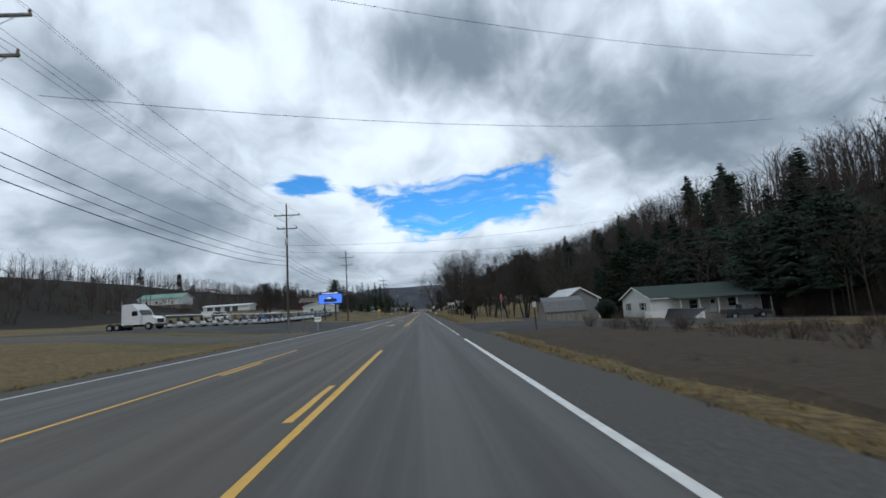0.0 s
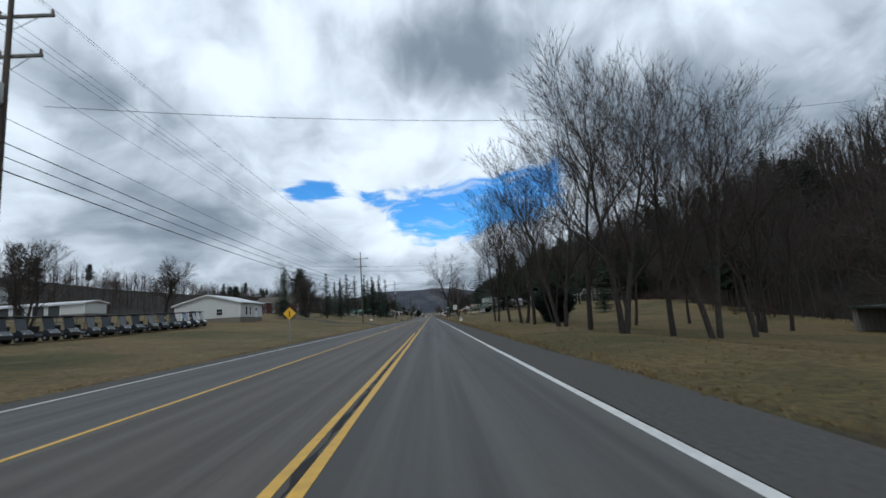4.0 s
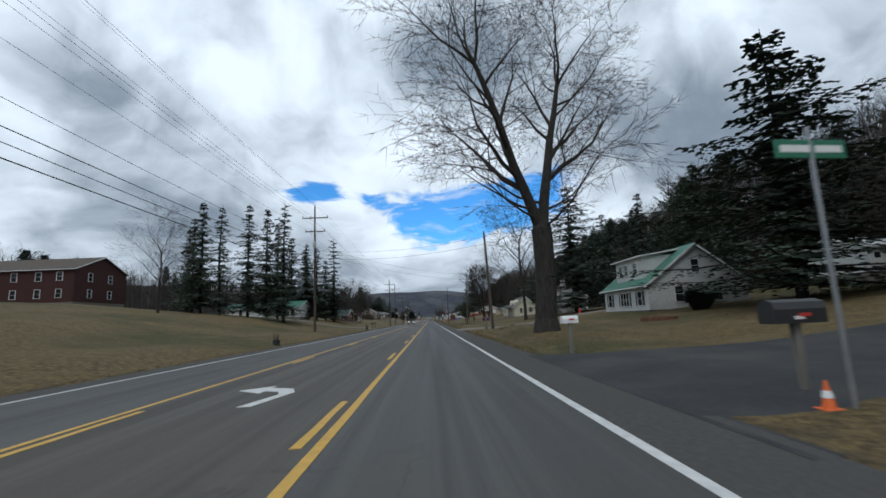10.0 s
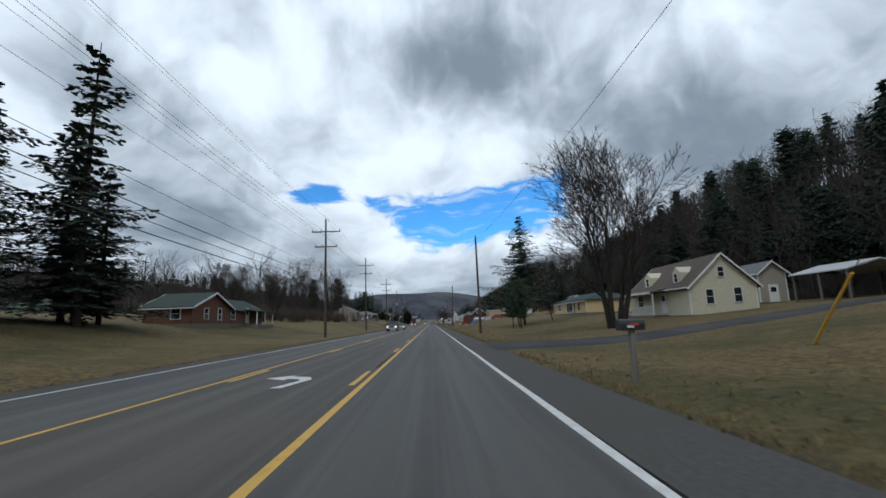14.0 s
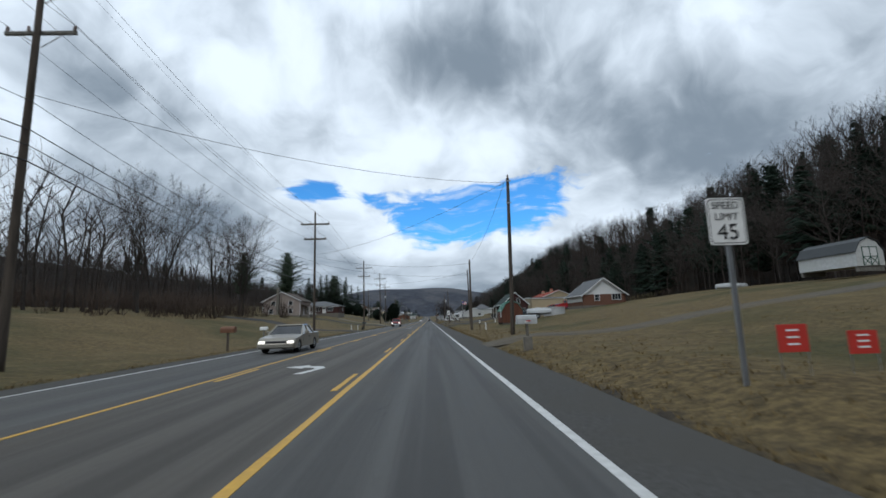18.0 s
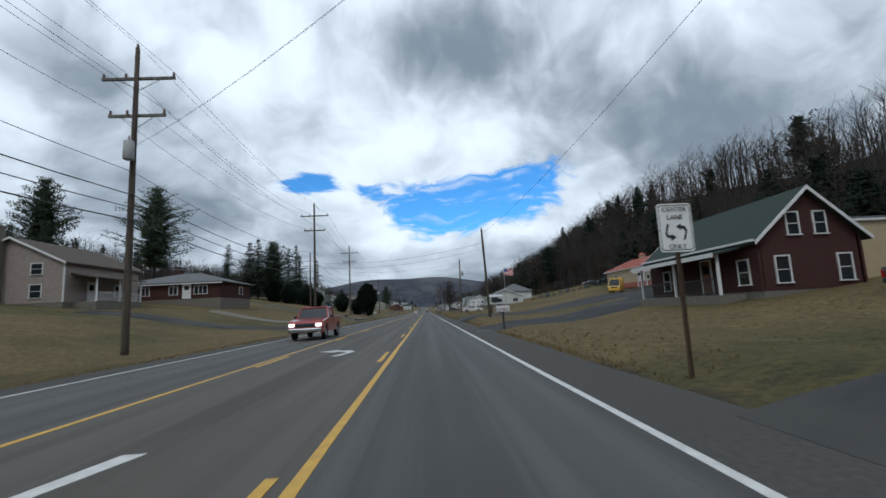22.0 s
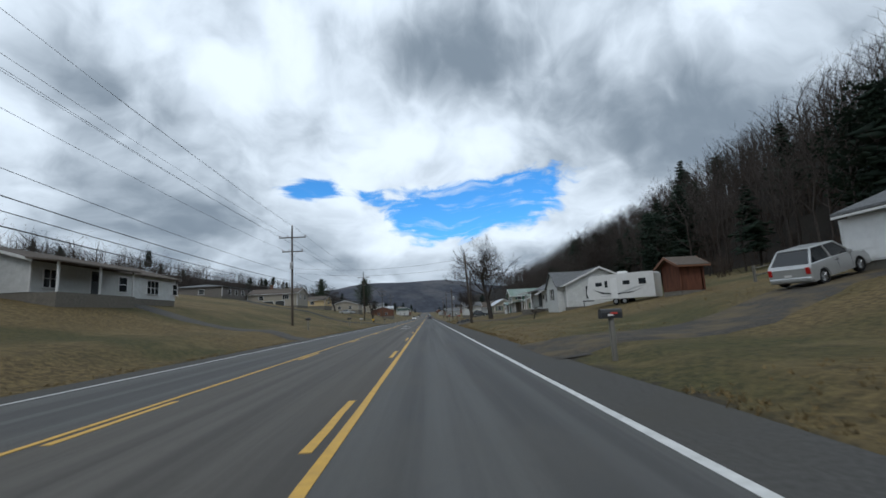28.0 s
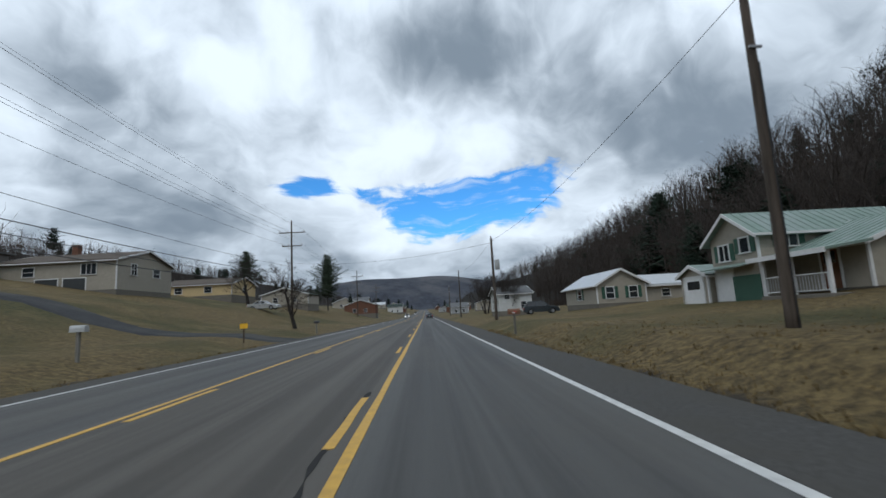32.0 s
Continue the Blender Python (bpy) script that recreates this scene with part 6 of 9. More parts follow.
for k, (x, y, h, kd) in enumerate(((31, 211, 16, "spreading"), (36, 203, 18, "old"), (44, 214, 18, "tall_b"), (-46, 232, 17, "tall"), (-41, 238, 15, "tall_b"), (-36, 292, 16, "old"), (-50, 345, 14, "tall"), (-44, 420, 13, "wide"), (-37, 428, 12, "wide"), (-60, 640, 14, "wide"),
                                   (-48, 625, 13, "spreading"), (-30, 745, 9, "small"), (-14.3, 716.5, 7.5, "small"), (-40, 470, 22, "tall"), (-43, 479, 23, "tall_b"), (-37, 486, 21, "tall"), (-36, 495, 21, "tall_b"), (-41, 502, 20, "old"), (22, 402, 4.2, "small"), (13.5, 389, 4.0, "small"),
                                   (-50, 150, 12, "wide"), (-56, 190, 13, "spreading"), (-33, 214, 11, "wide"), (12.5, 742, 8, "wide"), (17, 800, 12, "wide"))):
    bare_tree(kd, x, y, h, k * 0.9)


def evergreen(kind, x, y, h, turn, squeeze=1.0):
    bare_tree(kind, x, y, h, turn, squeeze=squeeze, group="evergreens")


for k, (kd, x, y, h, q) in enumerate((("spruce_full", 26.8, 263, 21.5, 1.4), ("spruce_full", 23.4, 303.4, 21.5, 1.25), ("spruce", 31, 309, 17, 0.9), ("pine", 26, 235.0, 17.5, 0.75), ("pine", 36.5, 235.5, 20, 0.75), ("spruce", 39, 257, 24, 1.1), ("pine", 48, 264, 18, 1), ("spruce", 50, 262, 17, 0.9), ("pine", 55, 250, 17, 1),
                                      ("spruce_b", 33, 284, 17, 1), ("pine", 37, 293, 16, 0.9), ("spruce_b", 44, 296, 17, 1), ("spruce_b", 30, 293, 16, 1), ("pine", 58, 236, 18, 1.1), ("spruce_b", 62, 256, 16, 1),
                                      ("spruce_b", -40, 311, 20, 1), ("spruce_thin", -35.7, 309, 19.3, 1), ("spruce_b", -31.4, 310, 20, 0.9), ("spruce_b", -27.5, 308, 19, 0.9), ("spruce_thin", -24, 306, 20.3, 1.0), ("spruce_b", -44, 316, 18, 1), ("spruce", -48, 322, 17, 0.8), ("spruce_b", -28, 315, 18, 1),
                                      ("spruce", -37, 346, 18.5, 0.85), ("spruce_b", -34.5, 345, 20.5, 1.1), ("spruce", -31.5, 348, 20, 0.8), ("spruce_b", -28.5, 346, 18.5, 1.15), ("spruce_b", -33, 352, 19, 1.2), ("spruce_thin", -25.7, 353.5, 22.5, 1.1), ("spruce_b", -28.4, 355.5, 16.5, 1.2), ("spruce_b", -26.6, 357, 13, 1.2),
                                      ("pine", -51, 272, 17.5, 0.8), ("pine", 11.8, 385.5, 6.6, 0.9), ("pine", 11.3, 377, 6.3, 0.9), ("pine", -51, 572, 20, 0.9), ("pine", -62, 560, 18, 0.7), ("spruce", -47.5, 609, 15.5, 1.1), ("spruce", -44.5, 607, 16.5, 1.0), ("pine", -42, 611, 16, 1.0), ("spruce", -40, 609, 14, 1.0), ("spruce", -36.5, 607, 15, 0.9), ("spruce_b", -33.5, 606, 13, 1.3), ("spruce", -38.5, 621, 17.5, 0.8), ("arbor", -38, 600, 5, 1.3), ("arbor", -34, 599, 4.5, 1.4), ("arbor", -30, 600, 5, 1.2), ("arbor", -27, 597, 3.6, 1.4),
                                      ("spruce", -52, 606, 14, 1), ("spruce_b", -34, 628, 14, 1), ("pine", -26.8, 792, 15, 0.8), ("pine", -40, 770, 11, 0.8), ("arbor", -14.1, 593, 7.2, 0.85), ("arbor", -17.5, 600, 4, 1.3), ("arbor", -22, 603, 4.5, 1.2), ("spruce_b", -24, 598, 6, 1),
                                      ("arbor", 21.3, 266.5, 1.9, 1.6), ("arbor", 16, 153, 5, 1.5), ("pine", 21, 166, 10, 0.9), ("spruce_b", 30, 172, 11, 1), ("spruce_high", 15.8, 396.8, 19, 0.86), ("spruce_b", -33, 196, 12, 1), ("spruce_b", -30, 224, 13, 1), ("spruce_b", -37, 226, 12, 1), ("spruce_b", -27, 229, 11, 1), ("spruce", -42, 222, 12, 0.8))):
    evergreen(kd, x, y, h, k * 1.7, q)

# ---------- brown hollow by the first side road ----------
r6 = random.Random(61)
v_, f_ = [], []
for iy in range(17):
    for ix in range(31):
        e = ix in (0, 30) or iy in (0, 16)
        x = 4.2 + 46.6 * (ix / 30) ** 1.3 + r6.uniform(-0.35, 0.35)
        y = -4 + 31.5 * iy / 16 + 0.1 * (x - 5.7) + r6.uniform(-0.5, 0.5)
        v_.append((x, y, ground(x, y) + (-0.04 if e else 0.05 + r6.uniform(0, 0.12))))
        if ix and iy:
            b = iy * 31 + ix
            f_.append((b - 32, b - 31, b, b - 1))
tagged(new("weed_patch", mesh_from("weed_patch", v_, f_, "weeds_brown")), "flattened brown weeds in the roadside hollow", "weeds", kind="structure")

# ---------- drives, lots, side roads ----------
def drive(label, points, width, mat, name="driveway", lift=0.08):
    """A strip laid over the land along a centre line."""
    pts = [Vector((*p, 0)) for p in points]
    line = []
    for a, b in zip(pts, pts[1:]):
        n = max(1, int((b - a).length / 1.5))
        line += [a.lerp(b, i / n) for i in range(n)]
    line.append(pts[-1])
    v, f = [], []
    m = 7
    r = random.Random(len(label))
    for i, p in enumerate(line):
        d = (line[min(i + 1, len(line) - 1)] - line[max(i - 1, 0)]).normalized()
        square = Vector((0, -1 if d.x > 0 else 1, 0))
        s = square.lerp(Vector((d.y, -d.x, 0)), min(1.0, i / 5)).normalized()
        w = width(i / max(1, len(line) - 1)) if callable(width) else width
        for k in range(m):
            u = (k / (m - 1) - 0.5) * (w + (r.uniform(-0.2, 0.2) if k in (0, m - 1) else 0))
            q = p + s * u
            if EDGE_L < q.x < EDGE_R:
                q.x = EDGE_R if q.x > -2 else EDGE_L
            z = ground(q.x, q.y) + (lift if 0 < k < m - 1 else -0.12)
            v.append((q.x - 0.3 if i == 0 and q.x > 0 else (q.x + 0.3 if i == 0 else q.x), q.y, 0.004 if i == 0 else z))
    for i in range(len(line) - 1):
        f += [(i * m + k, i * m + k + 1, (i + 1) * m + k + 1, (i + 1) * m + k) for k in range(m - 1)]
    tagged(new(name, mesh_from(name, v, f, mat)), label, "driveway", kind="structure")


drive("grey asphalt side road meeting the highway", [(EDGE_R, 33), (12, 36), (26, 44), (40, 48), (70, 48), (110, 44)], lambda t: 22 - 13 * min(1, t * 2.5), "drive_asphalt", "road")
drive("dark gravel lane round the grey garage", [(26, 43.5), (19, 54), (17, 66), (20, 88)], 6.5, "drive_asphalt")
drive("worn asphalt forecourt of the cart dealer", [(EDGE_L, 74), (-48, 74)], 62, "drive_asphalt", "pavement")
drive("gravel entrance of the cart dealer", [(EDGE_L, 38), (-45, 40)], 10, "gravel")
drive("asphalt side street climbing from the highway", [(EDGE_R, 241), (14, 243), (30, 243), (46, 240)], lambda t: 12 - 6 * min(1, 2 * t), "drive_asphalt", "road")
drive("pale concrete driveway", [(EDGE_R, 287), (14, 289), (30, 293)], lambda t: 8 - 4 * t, "concrete")
drive("gravel driveway to the cream house", [(EDGE_R, 344), (18, 347), (34, 352)], lambda t: 7 - 3 * t, "drive_asphalt")
drive("narrow gravel driveway up the lawn", [(EDGE_R, 430), (10, 432), (20, 434), (34, 434.5), (44, 436)], 3.4, "dirt_pale")
drive("asphalt driveway beside the brick house", [(EDGE_R, 488.5), (10, 491), (17, 496.5), (24, 501), (32, 504.5)], lambda t: 4.5 + 5 * t, "drive_asphalt")
drive("wide asphalt lot before the red-roofed building", [(EDGE_R, 538.5), (12, 541), (24, 548), (37, 561)], lambda t: 8.5 + 17 * t, "drive_asphalt", "pavement")
drive("asphalt lot entrance strip", [(EDGE_R, 515), (14, 522), (26, 533), (36, 545)], lambda t: 6 + 12 * t, "drive_asphalt", "pavement")
drive("gravel driveway with tyre ruts", [(EDGE_R, 613.5), (10, 614.5), (16, 617), (20.2, 617.8)], lambda t: 6 - 1.4 * t, "dirt_gravel")
drive("gravel driveway beside the white cottage", [(EDGE_R, 662), (9, 662), (14.2, 662)], lambda t: 7 - 2.2 * t, "dirt_gravel")
drive("concrete driveway curving to the ranch house", [(EDGE_L, 536), (-16, 542), (-26, 541)], 3.6, "concrete")
drive("grey driveway to the red brick ranch", [(EDGE_L, 529), (-14, 530), (-30, 526)], 5, "drive_asphalt")
drive("concrete driveway by the spruces", [(EDGE_L, 322), (-22, 327), (-34, 332)], 5, "concrete")
drive("worn driveway through the grassy bank", [(EDGE_L, 478), (-20, 480), (-34, 482)], 6, "drive_asphalt")
drive("heap-edged gravel driveway", [(EDGE_L, 562), (-15, 565), (-30, 572)], 5, "gravel")
drive("asphalt driveway climbing the bank", [(EDGE_L, 703), (-20, 699), (-34, 700), (-46, 712)], 4.5, "drive_asphalt")
drive("grey drive on the lawn", [(EDGE_L, 636), (-18, 640), (-27, 640)], 3.5, "gravel")
drive("driveway with gravel edge", [(EDGE_L, 190), (-20, 193), (-36, 200)], 5, "drive_asphalt")

# ---------- right-hand houses and sheds ----------
SH, SG = "shutter_dark", "shutter_green"
house("grey garage with a pale metal roof", 23.0, 73.2, 28.7, 84.5, tilted(-0.3, 22.2, 29.8), 3.5, 1.7, "y", "siding_slate", "metal_white", base_h=0.15, name="garage", category="garage", seams=0.6, windows=(("W", 0.5, 2.4, 0.7, 0.6),))
gambrel("weathered grey gambrel shed with a dark shingle roof", 14.0, 51.6, 18.6, 54.8, tilted(-0.25, 14.0, 18.6), 1.55, "x", "wood_grey", "roof_grey")
h = house("white ranch house with a long shaded porch", 34, 66.5, 51, 76, tilted(0.3, 34, 51), 3.1, 1.75, "x", "siding_white", "roof_green", base_h=0.2, windows=(("W", -2.6, 1.3, 0.8, 1.1, SH), ("W", 2.3, 1.3, 1.1, 1.1, SH), ("S", -2, 1.2, 1.2, 1.2), ("S", 4, 1.2, 1.2, 1.2)), doors=(("S", 1, 0.55, 0.9, 2.0),))
porch(h, -5.5, -7.4, 8.4, -4.75, 0.4, 3.1, 0.45, "S", "roof_green", [(-5.3, -7.2), (-2.5, -7.2), (0.3, -7.2), (3.1, -7.2), (8.2, -7.2)])
h = house("white house with a green metal roof and a wide dormer", 20.2, 272.8, 29.8, 283.2, tilted(2.1, 19.8, 29.8), 3.0, 3.6, "y", "siding_white", "metal_green", windows=(("W", -3.6, 1.1, 0.9, 1.3, SH), ("W", 0.2, 1.1, 2.0, 1.3, SH, 2, 3), ("W", 3.6, 1.1, 0.9, 1.3, SH), ("S", -1.8, 1.3, 0.75, 1.4), ("S", 1.9, 1.3, 0.75, 1.4), ("S", 0, 4.0, 0.7, 1.2)), base_h=0.6, seams=0.5, base="shutter_dark")
part("dormer", Shape().box(-4.0, -3.2, 3.4, 0.2, 3.2, 6.0), "siding_white", h)
s_ = Shape()
lap_wall(s_, (-4.0, 3.2), (-4.0, -3.2), 3.4, 6.0)
lap_wall(s_, (-4.0, -3.2), (0.2, -3.2), 3.4, 6.0)
part("siding", s_, "siding_white", h)
part("dormer_roof", Shape().prism([(-4.5, 5.85), (0.3, 6.5), (0.3, 6.62), (-4.5, 5.97)], "y", -3.55, 3.55), "trim_white", h)
for u in (-1.9, -0.6, 1.5):
    window(h, "W", u, 4.3, 0.8, 1.1, (4.0, 7.5))
house("white garage on the lawn with a green door", 40.5, 271, 51, 279, ground(45, 274) + 0.4, 2.6, 1.2, "x", "siding_white", "metal_white", base_h=0.2, name="garage", category="garage", doors=(("S", -2.5, 0.2, 2.6, 2.2, SG, False, 4), ("S", -4.6, 0.2, 0.9, 2.0)))
house("low white garage under the pines", 31, 292, 40, 299, ground(35, 295), 2.4, 1.0, "x", "siding_white", "metal_white", base_h=0.2, name="garage", category="garage", doors=(("S", 0, 0.2, 2.4, 2.0, "door_white", False, 4),))
h = house("brown ranch house with a carport on the hill", 52, 240, 64, 249, ground(56, 244), 2.8, 1.7, "x", "siding_brown", "roof_brown", windows=(("W", 0, 1.2, 1.4, 1.1), ("S", -3, 1.2, 1.4, 1.1)))
porch(h, -9.2, -3.2, -6, 3.2, 0.1, 3.0, 0.2, "W", "metal_white", [(-9, -3), (-9, 0), (-9, 3)])
zb = ground(42, 126)
h = house("long low white mobile home at the foot of the woods", 42.5, 125.5, 56, 130.5, zb, 3.1, 0.7, "x", "siding_beige", "roof_grey", windows=(("S", -5.2, 1.2, 1.2, 1.0), ("S", -2.4, 1.2, 1.0, 1.0), ("S", 2.2, 1.2, 1.2, 1.0), ("W", 0, 1.2, 0.9, 0.9)), doors=(("S", 0, 0.6, 0.9, 1.9),))
part("carport_roof", Shape().box(-14.5, -2.4, 2.5, -6.76, 2.4, 2.68, 0.02), "roof_green", h)
for u, w in ((-14.2, -2.1), (-10.6, -2.1), (-14.2, 2.1), (-10.6, 2.1)):
    part("post", Shape().box(u - 0.07, w - 0.07, -0.8, u + 0.07, w + 0.07, 2.5), "wood_grey", h)
part("back_wall", Shape().box(-14.4, 2.2, -0.8, -6.8, 2.32, 2.5), "wood_grey", h)
h = house("grey-white house with a dull red metal roof and stone chimney", 25.4, 323, 32.0, 334, tilted(3.0, 24.6, 31.6), 3.3, 2.6, "y", "siding_grey", "metal_rust", windows=(("S", 0.6, 1.4, 0.5, 0.8), ("S", 2.3, 1.4, 0.7, 0.9, SH), ("S", 0.5, 4.2, 0.5, 0.8)), seams=0.35, chimney=(-1.6, -5.85, 0.8, 6.7, "siding_grey"))
part("wing", Shape().box(-4.2, -5.2, -0.9, -3.55, 5.2, 2.7), "siding_grey", h)
s_ = Shape()
lap_wall(s_, (-4.2, 5.2), (-4.2, -5.2), -0.3, 2.7)
lap_wall(s_, (-4.2, -5.2), (-3.55, -5.2), -0.3, 2.7)
part("siding", s_, "siding_grey", h)
part("porch_roof", Shape().prism([(-4.7, 2.5), (-3.4, 3.25), (-3.4, 3.37), (-4.7, 2.62)], "y", -5.6, 5.6), "metal_rust", h)
for u in (-3.9, 0.6, 3.6):
    window(h, "W", u, 1.1, 1.3 if u == 3.6 else 0.8, 1.3, (4.2, 5.5), SH, 2, 2 if u == 3.6 else 1)
h = house("cream cottage with a steep grey roof and twin dormers", 24.2, 361.5, 30.6, 374, tilted(2.5, 24.2, 30.6), 2.9, 2.9, "y", "siding_cream", "roof_brown", base_h=0.2, windows=(("S", -1.3, 1.2, 0.7, 1.3), ("S", 1.4, 1.3, 0.7, 1.3), ("S", 0, 3.7, 0.55, 0.9), ("W", -3.9, 1.2, 1.5, 1.2, None, 2, 3)), doors=(("W", 1.5, 0.5, 0.9, 2.0),))
porch(h, -4.8, -2.2, -3.2, 4.5, 0.3, 2.9, 0.35, "W", "roof_brown", [(-4.7, -2.1), (-4.7, 1.2), (-4.7, 4.4)], True)
for yy in (-3.4, 2.6):
    part("dormer", Shape().prism([(yy - 0.7, 3.2), (yy + 0.7, 3.2), (yy + 0.7, 4.4), (yy, 5.0), (yy - 0.7, 4.4)], "x", -2.7, -0.7), "siding_cream", h)
    window(h, "W", -yy, 3.5, 0.6, 0.8, (2.7, 6.2))
cp = thing("carport", "metal-roofed carport on posts beside the cream cottage", "carport", 41.2, 363, ground(41, 363) + 0.2)
part("roof", Shape().prism([(-3.4, 2.3), (0, 3.2), (3.4, 2.3), (3.4, 2.42), (0, 3.34), (-3.4, 2.42)], "y", -3.4, 3.4), "metal_white", cp)
for sx in (-3.1, 3.1):
    for sy in (-3.1, 0, 3.1):
        part("post", Shape().box(sx - 0.07, sy - 0.07, -0.5, sx + 0.07, sy + 0.07, 2.4), "wood_grey", cp)
house("small pale grey gabled shed behind the cottage", 39.4, 373, 42.8, 378, ground(40, 374) + 0.1, 3.6, 1.3, "y", "siding_beige", "roof_grey", base_h=0.1, name="shed", category="shed", doors=(("S", 0, 0.1, 1.0, 2.0),))
h = house("tan ranch house with a green shingle roof", 28, 401, 38, 423, tilted(3.5, 28, 38), 2.75, 1.7, "y", "siding_tan", "roof_green", hip=True, windows=(("W", -6.2, 1.1, 1.8, 1.3, None, 2, 3), ("W", 6.8, 1.1, 1.3, 1.3), ("W", 1, 0.8, 3.8, 1.7, None, 1, 4), ("N", 2, 1.1, 1.2, 1.1)), doors=(("W", 4.2, 0.5, 0.95, 2.0, "door_brown"),))
h = house("red brick ranch house with a broad white gable", 26.9, 483.6, 34.3, 492.4, 2.5, 2.35, 2.7, "y", "brick", "roof_grey", gable="trim_white", windows=(("S", 2.2, 1.35, 1.5, 1.0, None, 1, 3), ("S", -1.2, 1.3, 0.8, 1.0), ("W", -3.0, 1.3, 0.9, 1.0), ("W", -0.4, 1.3, 2.0, 1.0, None, 1, 3), ("W", 2.9, 1.3, 0.9, 1.0)), over=0.5)
part("upper_wall", Shape().box(-3.75, -4.35, 1.15, -3.7, 4.35, 2.35), "siding_white", h)
h = gambrel("rough red plank shed with a green ribbed roof", 10.4, 468.8, 13.2, 472.8, ground(11.5, 469) + 0.1, 1.75, "y", "barn_red", "metal_green", seams=0.24)
window(h, "W", 0.8, 0.9, 0.5, 0.9, (1.4, 2.0))
h = house("dark red brick house with white sashes", 17.0, 508.2, 22.6, 519.6, tilted(2.1, 16.7, 23.0), 3.3, 2.5, "y", "brick_dark", "roof_green", windows=(("S", -0.75, 3.4, 0.6, 1.15), ("S", 0.75, 3.4, 0.6, 1.15), ("S", -1.6, 0.9, 0.7, 1.35), ("S", 1.8, 0.9, 0.7, 1.35), ("W", -3.4, 0.9, 0.8, 1.3), ("W", 4.5, 0.9, 0.8, 1.3)), doors=(("W", 1.2, 0.5, 0.9, 2.0, "door_brown"),))
porch(h, -4.4, -4.6, -2.85, 4.6, 0.4, 2.9, 0.35, "W", "roof_green", [(-4.2, -4.4), (-4.2, 0), (-4.2, 4.4)], True, "shutter_dark")
house("long tan commercial block with a flat parapet", 24.2, 511, 36.2, 521, tilted(3.3, 24.2, 41), 4.0, 0.25, "x", "metal_tan", "roof_grey", base_h=0.3, name="building", category="building", over=0.1)
h = house("white garage with wide doors and a metal carport", 33.2, 503, 40.6, 509.5, 3.1, 2.2, 1.9, "y", "siding_white", "metal_white", base_h=0.2, name="garage", category="garage", doors=(("S", -1.7, 0.2, 2.6, 2.1, "door_white", False, 4), ("S", 1.9, 0.2, 2.6, 2.1, "door_white", False, 4)), seams=0.5)
h = house("tan metal workshop with a rust-red roof", 37.6, 553.5, 48.4, 578.5, ground(38, 565) + 0.15, 3.9, 2.2, "y", "metal_tan", "metal_red", base_h=0.25, name="building", category="building", seams=0.9, windows=(("W", -7.9, 1.9, 1.3, 1.0, None, 1, 2), ("S", 3.6, 1.4, 0.7, 1.0)), doors=(("W", 2.4, 0.25, 2.6, 3.2, "door_white", True, 5), ("W", 5.0, 0.25, 1.1, 2.1)))
part("wainscot", Shape().box(-5.47, -12.55, 0.25, -5.4, 12.55, 1.15).box(-5.4, -12.57, 0.25, 5.4, -12.5, 1.15), "metal_red", h)
for u in (7.4, 9.2, 11.2):
    window(h, "W", u, 1.2, 1.0, 1.2, (5.4, 12.5))
porch(h, -8.0, -12.4, -5.5, -6.0, 0.12, 3.0, 0.6, "W", "metal_red", [(-7.8, -12.2), (-7.8, -9.2), (-7.8, -6.2)])
for dy in (-4.0, 7.5):
    c = part("cupola", Shape().box(-0.42, dy - 0.42, 5.7, 0.42, dy + 0.42, 6.75), "metal_tan", h)
    part("cap", Shape().add([(-0.6, dy - 0.6, 6.75), (0.6, dy - 0.6, 6.75), (0.6, dy + 0.6, 6.75), (-0.6, dy + 0.6, 6.75), (0, dy, 7.3)], [(3, 2, 1, 0), (0, 1, 4), (1, 2, 4), (2, 3, 4), (3, 0, 4)]), "metal_red", c)
house("small white gabled house with a grey roof", 15.0, 595, 23.0, 605, tilted(2.6, 15.0, 23.0), 2.35, 1.6, "y", "siding_white", "roof_grey", windows=(("S", -1.5, 1.0, 1.1, 0.8, None, 1, 2), ("S", 2.3, 1.0, 1.1, 0.8, None, 1, 2), ("W", 2, 1.0, 1.2, 1.0), ("W", -3, 1.0, 1.2, 1.0)), doors=(("W", 0, 0.5, 0.9, 1.9),))
h = house("white lap-sided garage wing with an overhead door", 20.5, 607.5, 28.2, 618.9, 2.75, 2.6, 2.3, "y", "siding_white", "roof_grey", hip=True, base_h=0.15, name="garage", category="garage", windows=(("W", 0.6, 0.95, 1.5, 1.25, SH, 2, 2), ("W", 4.6, 0.95, 1.2, 1.25, SH, 2, 2)), doors=(("W", -4.7, 0.15, 2.7, 2.1, "door_white", False, 4), ("W", -2.3, 0.15, 0.85, 1.95)))
h = house("white clapboard cottage with black shutters", 15.1, 647.8, 22.7, 658.8, 1.4, 2.7, 1.7, "y", "siding_white", "roof_grey", windows=(("S", -0.8, 1.1, 0.75, 1.25, SH), ("S", 2.0, 1.1, 0.75, 1.25, SH), ("W", -1.5, 1.0, 1.4, 1.15, None, 1, 3), ("W", -3.1, 1.1, 0.5, 1.1)), doors=(("W", -4.5, 0.25, 0.9, 2.0),), base_h=0.2)
part("awning", Shape().prism([(-5.0, 2.05), (-3.85, 2.5), (-3.85, 2.56), (-5.0, 2.11)], "y", 3.7, 5.4), "trim_white", h)
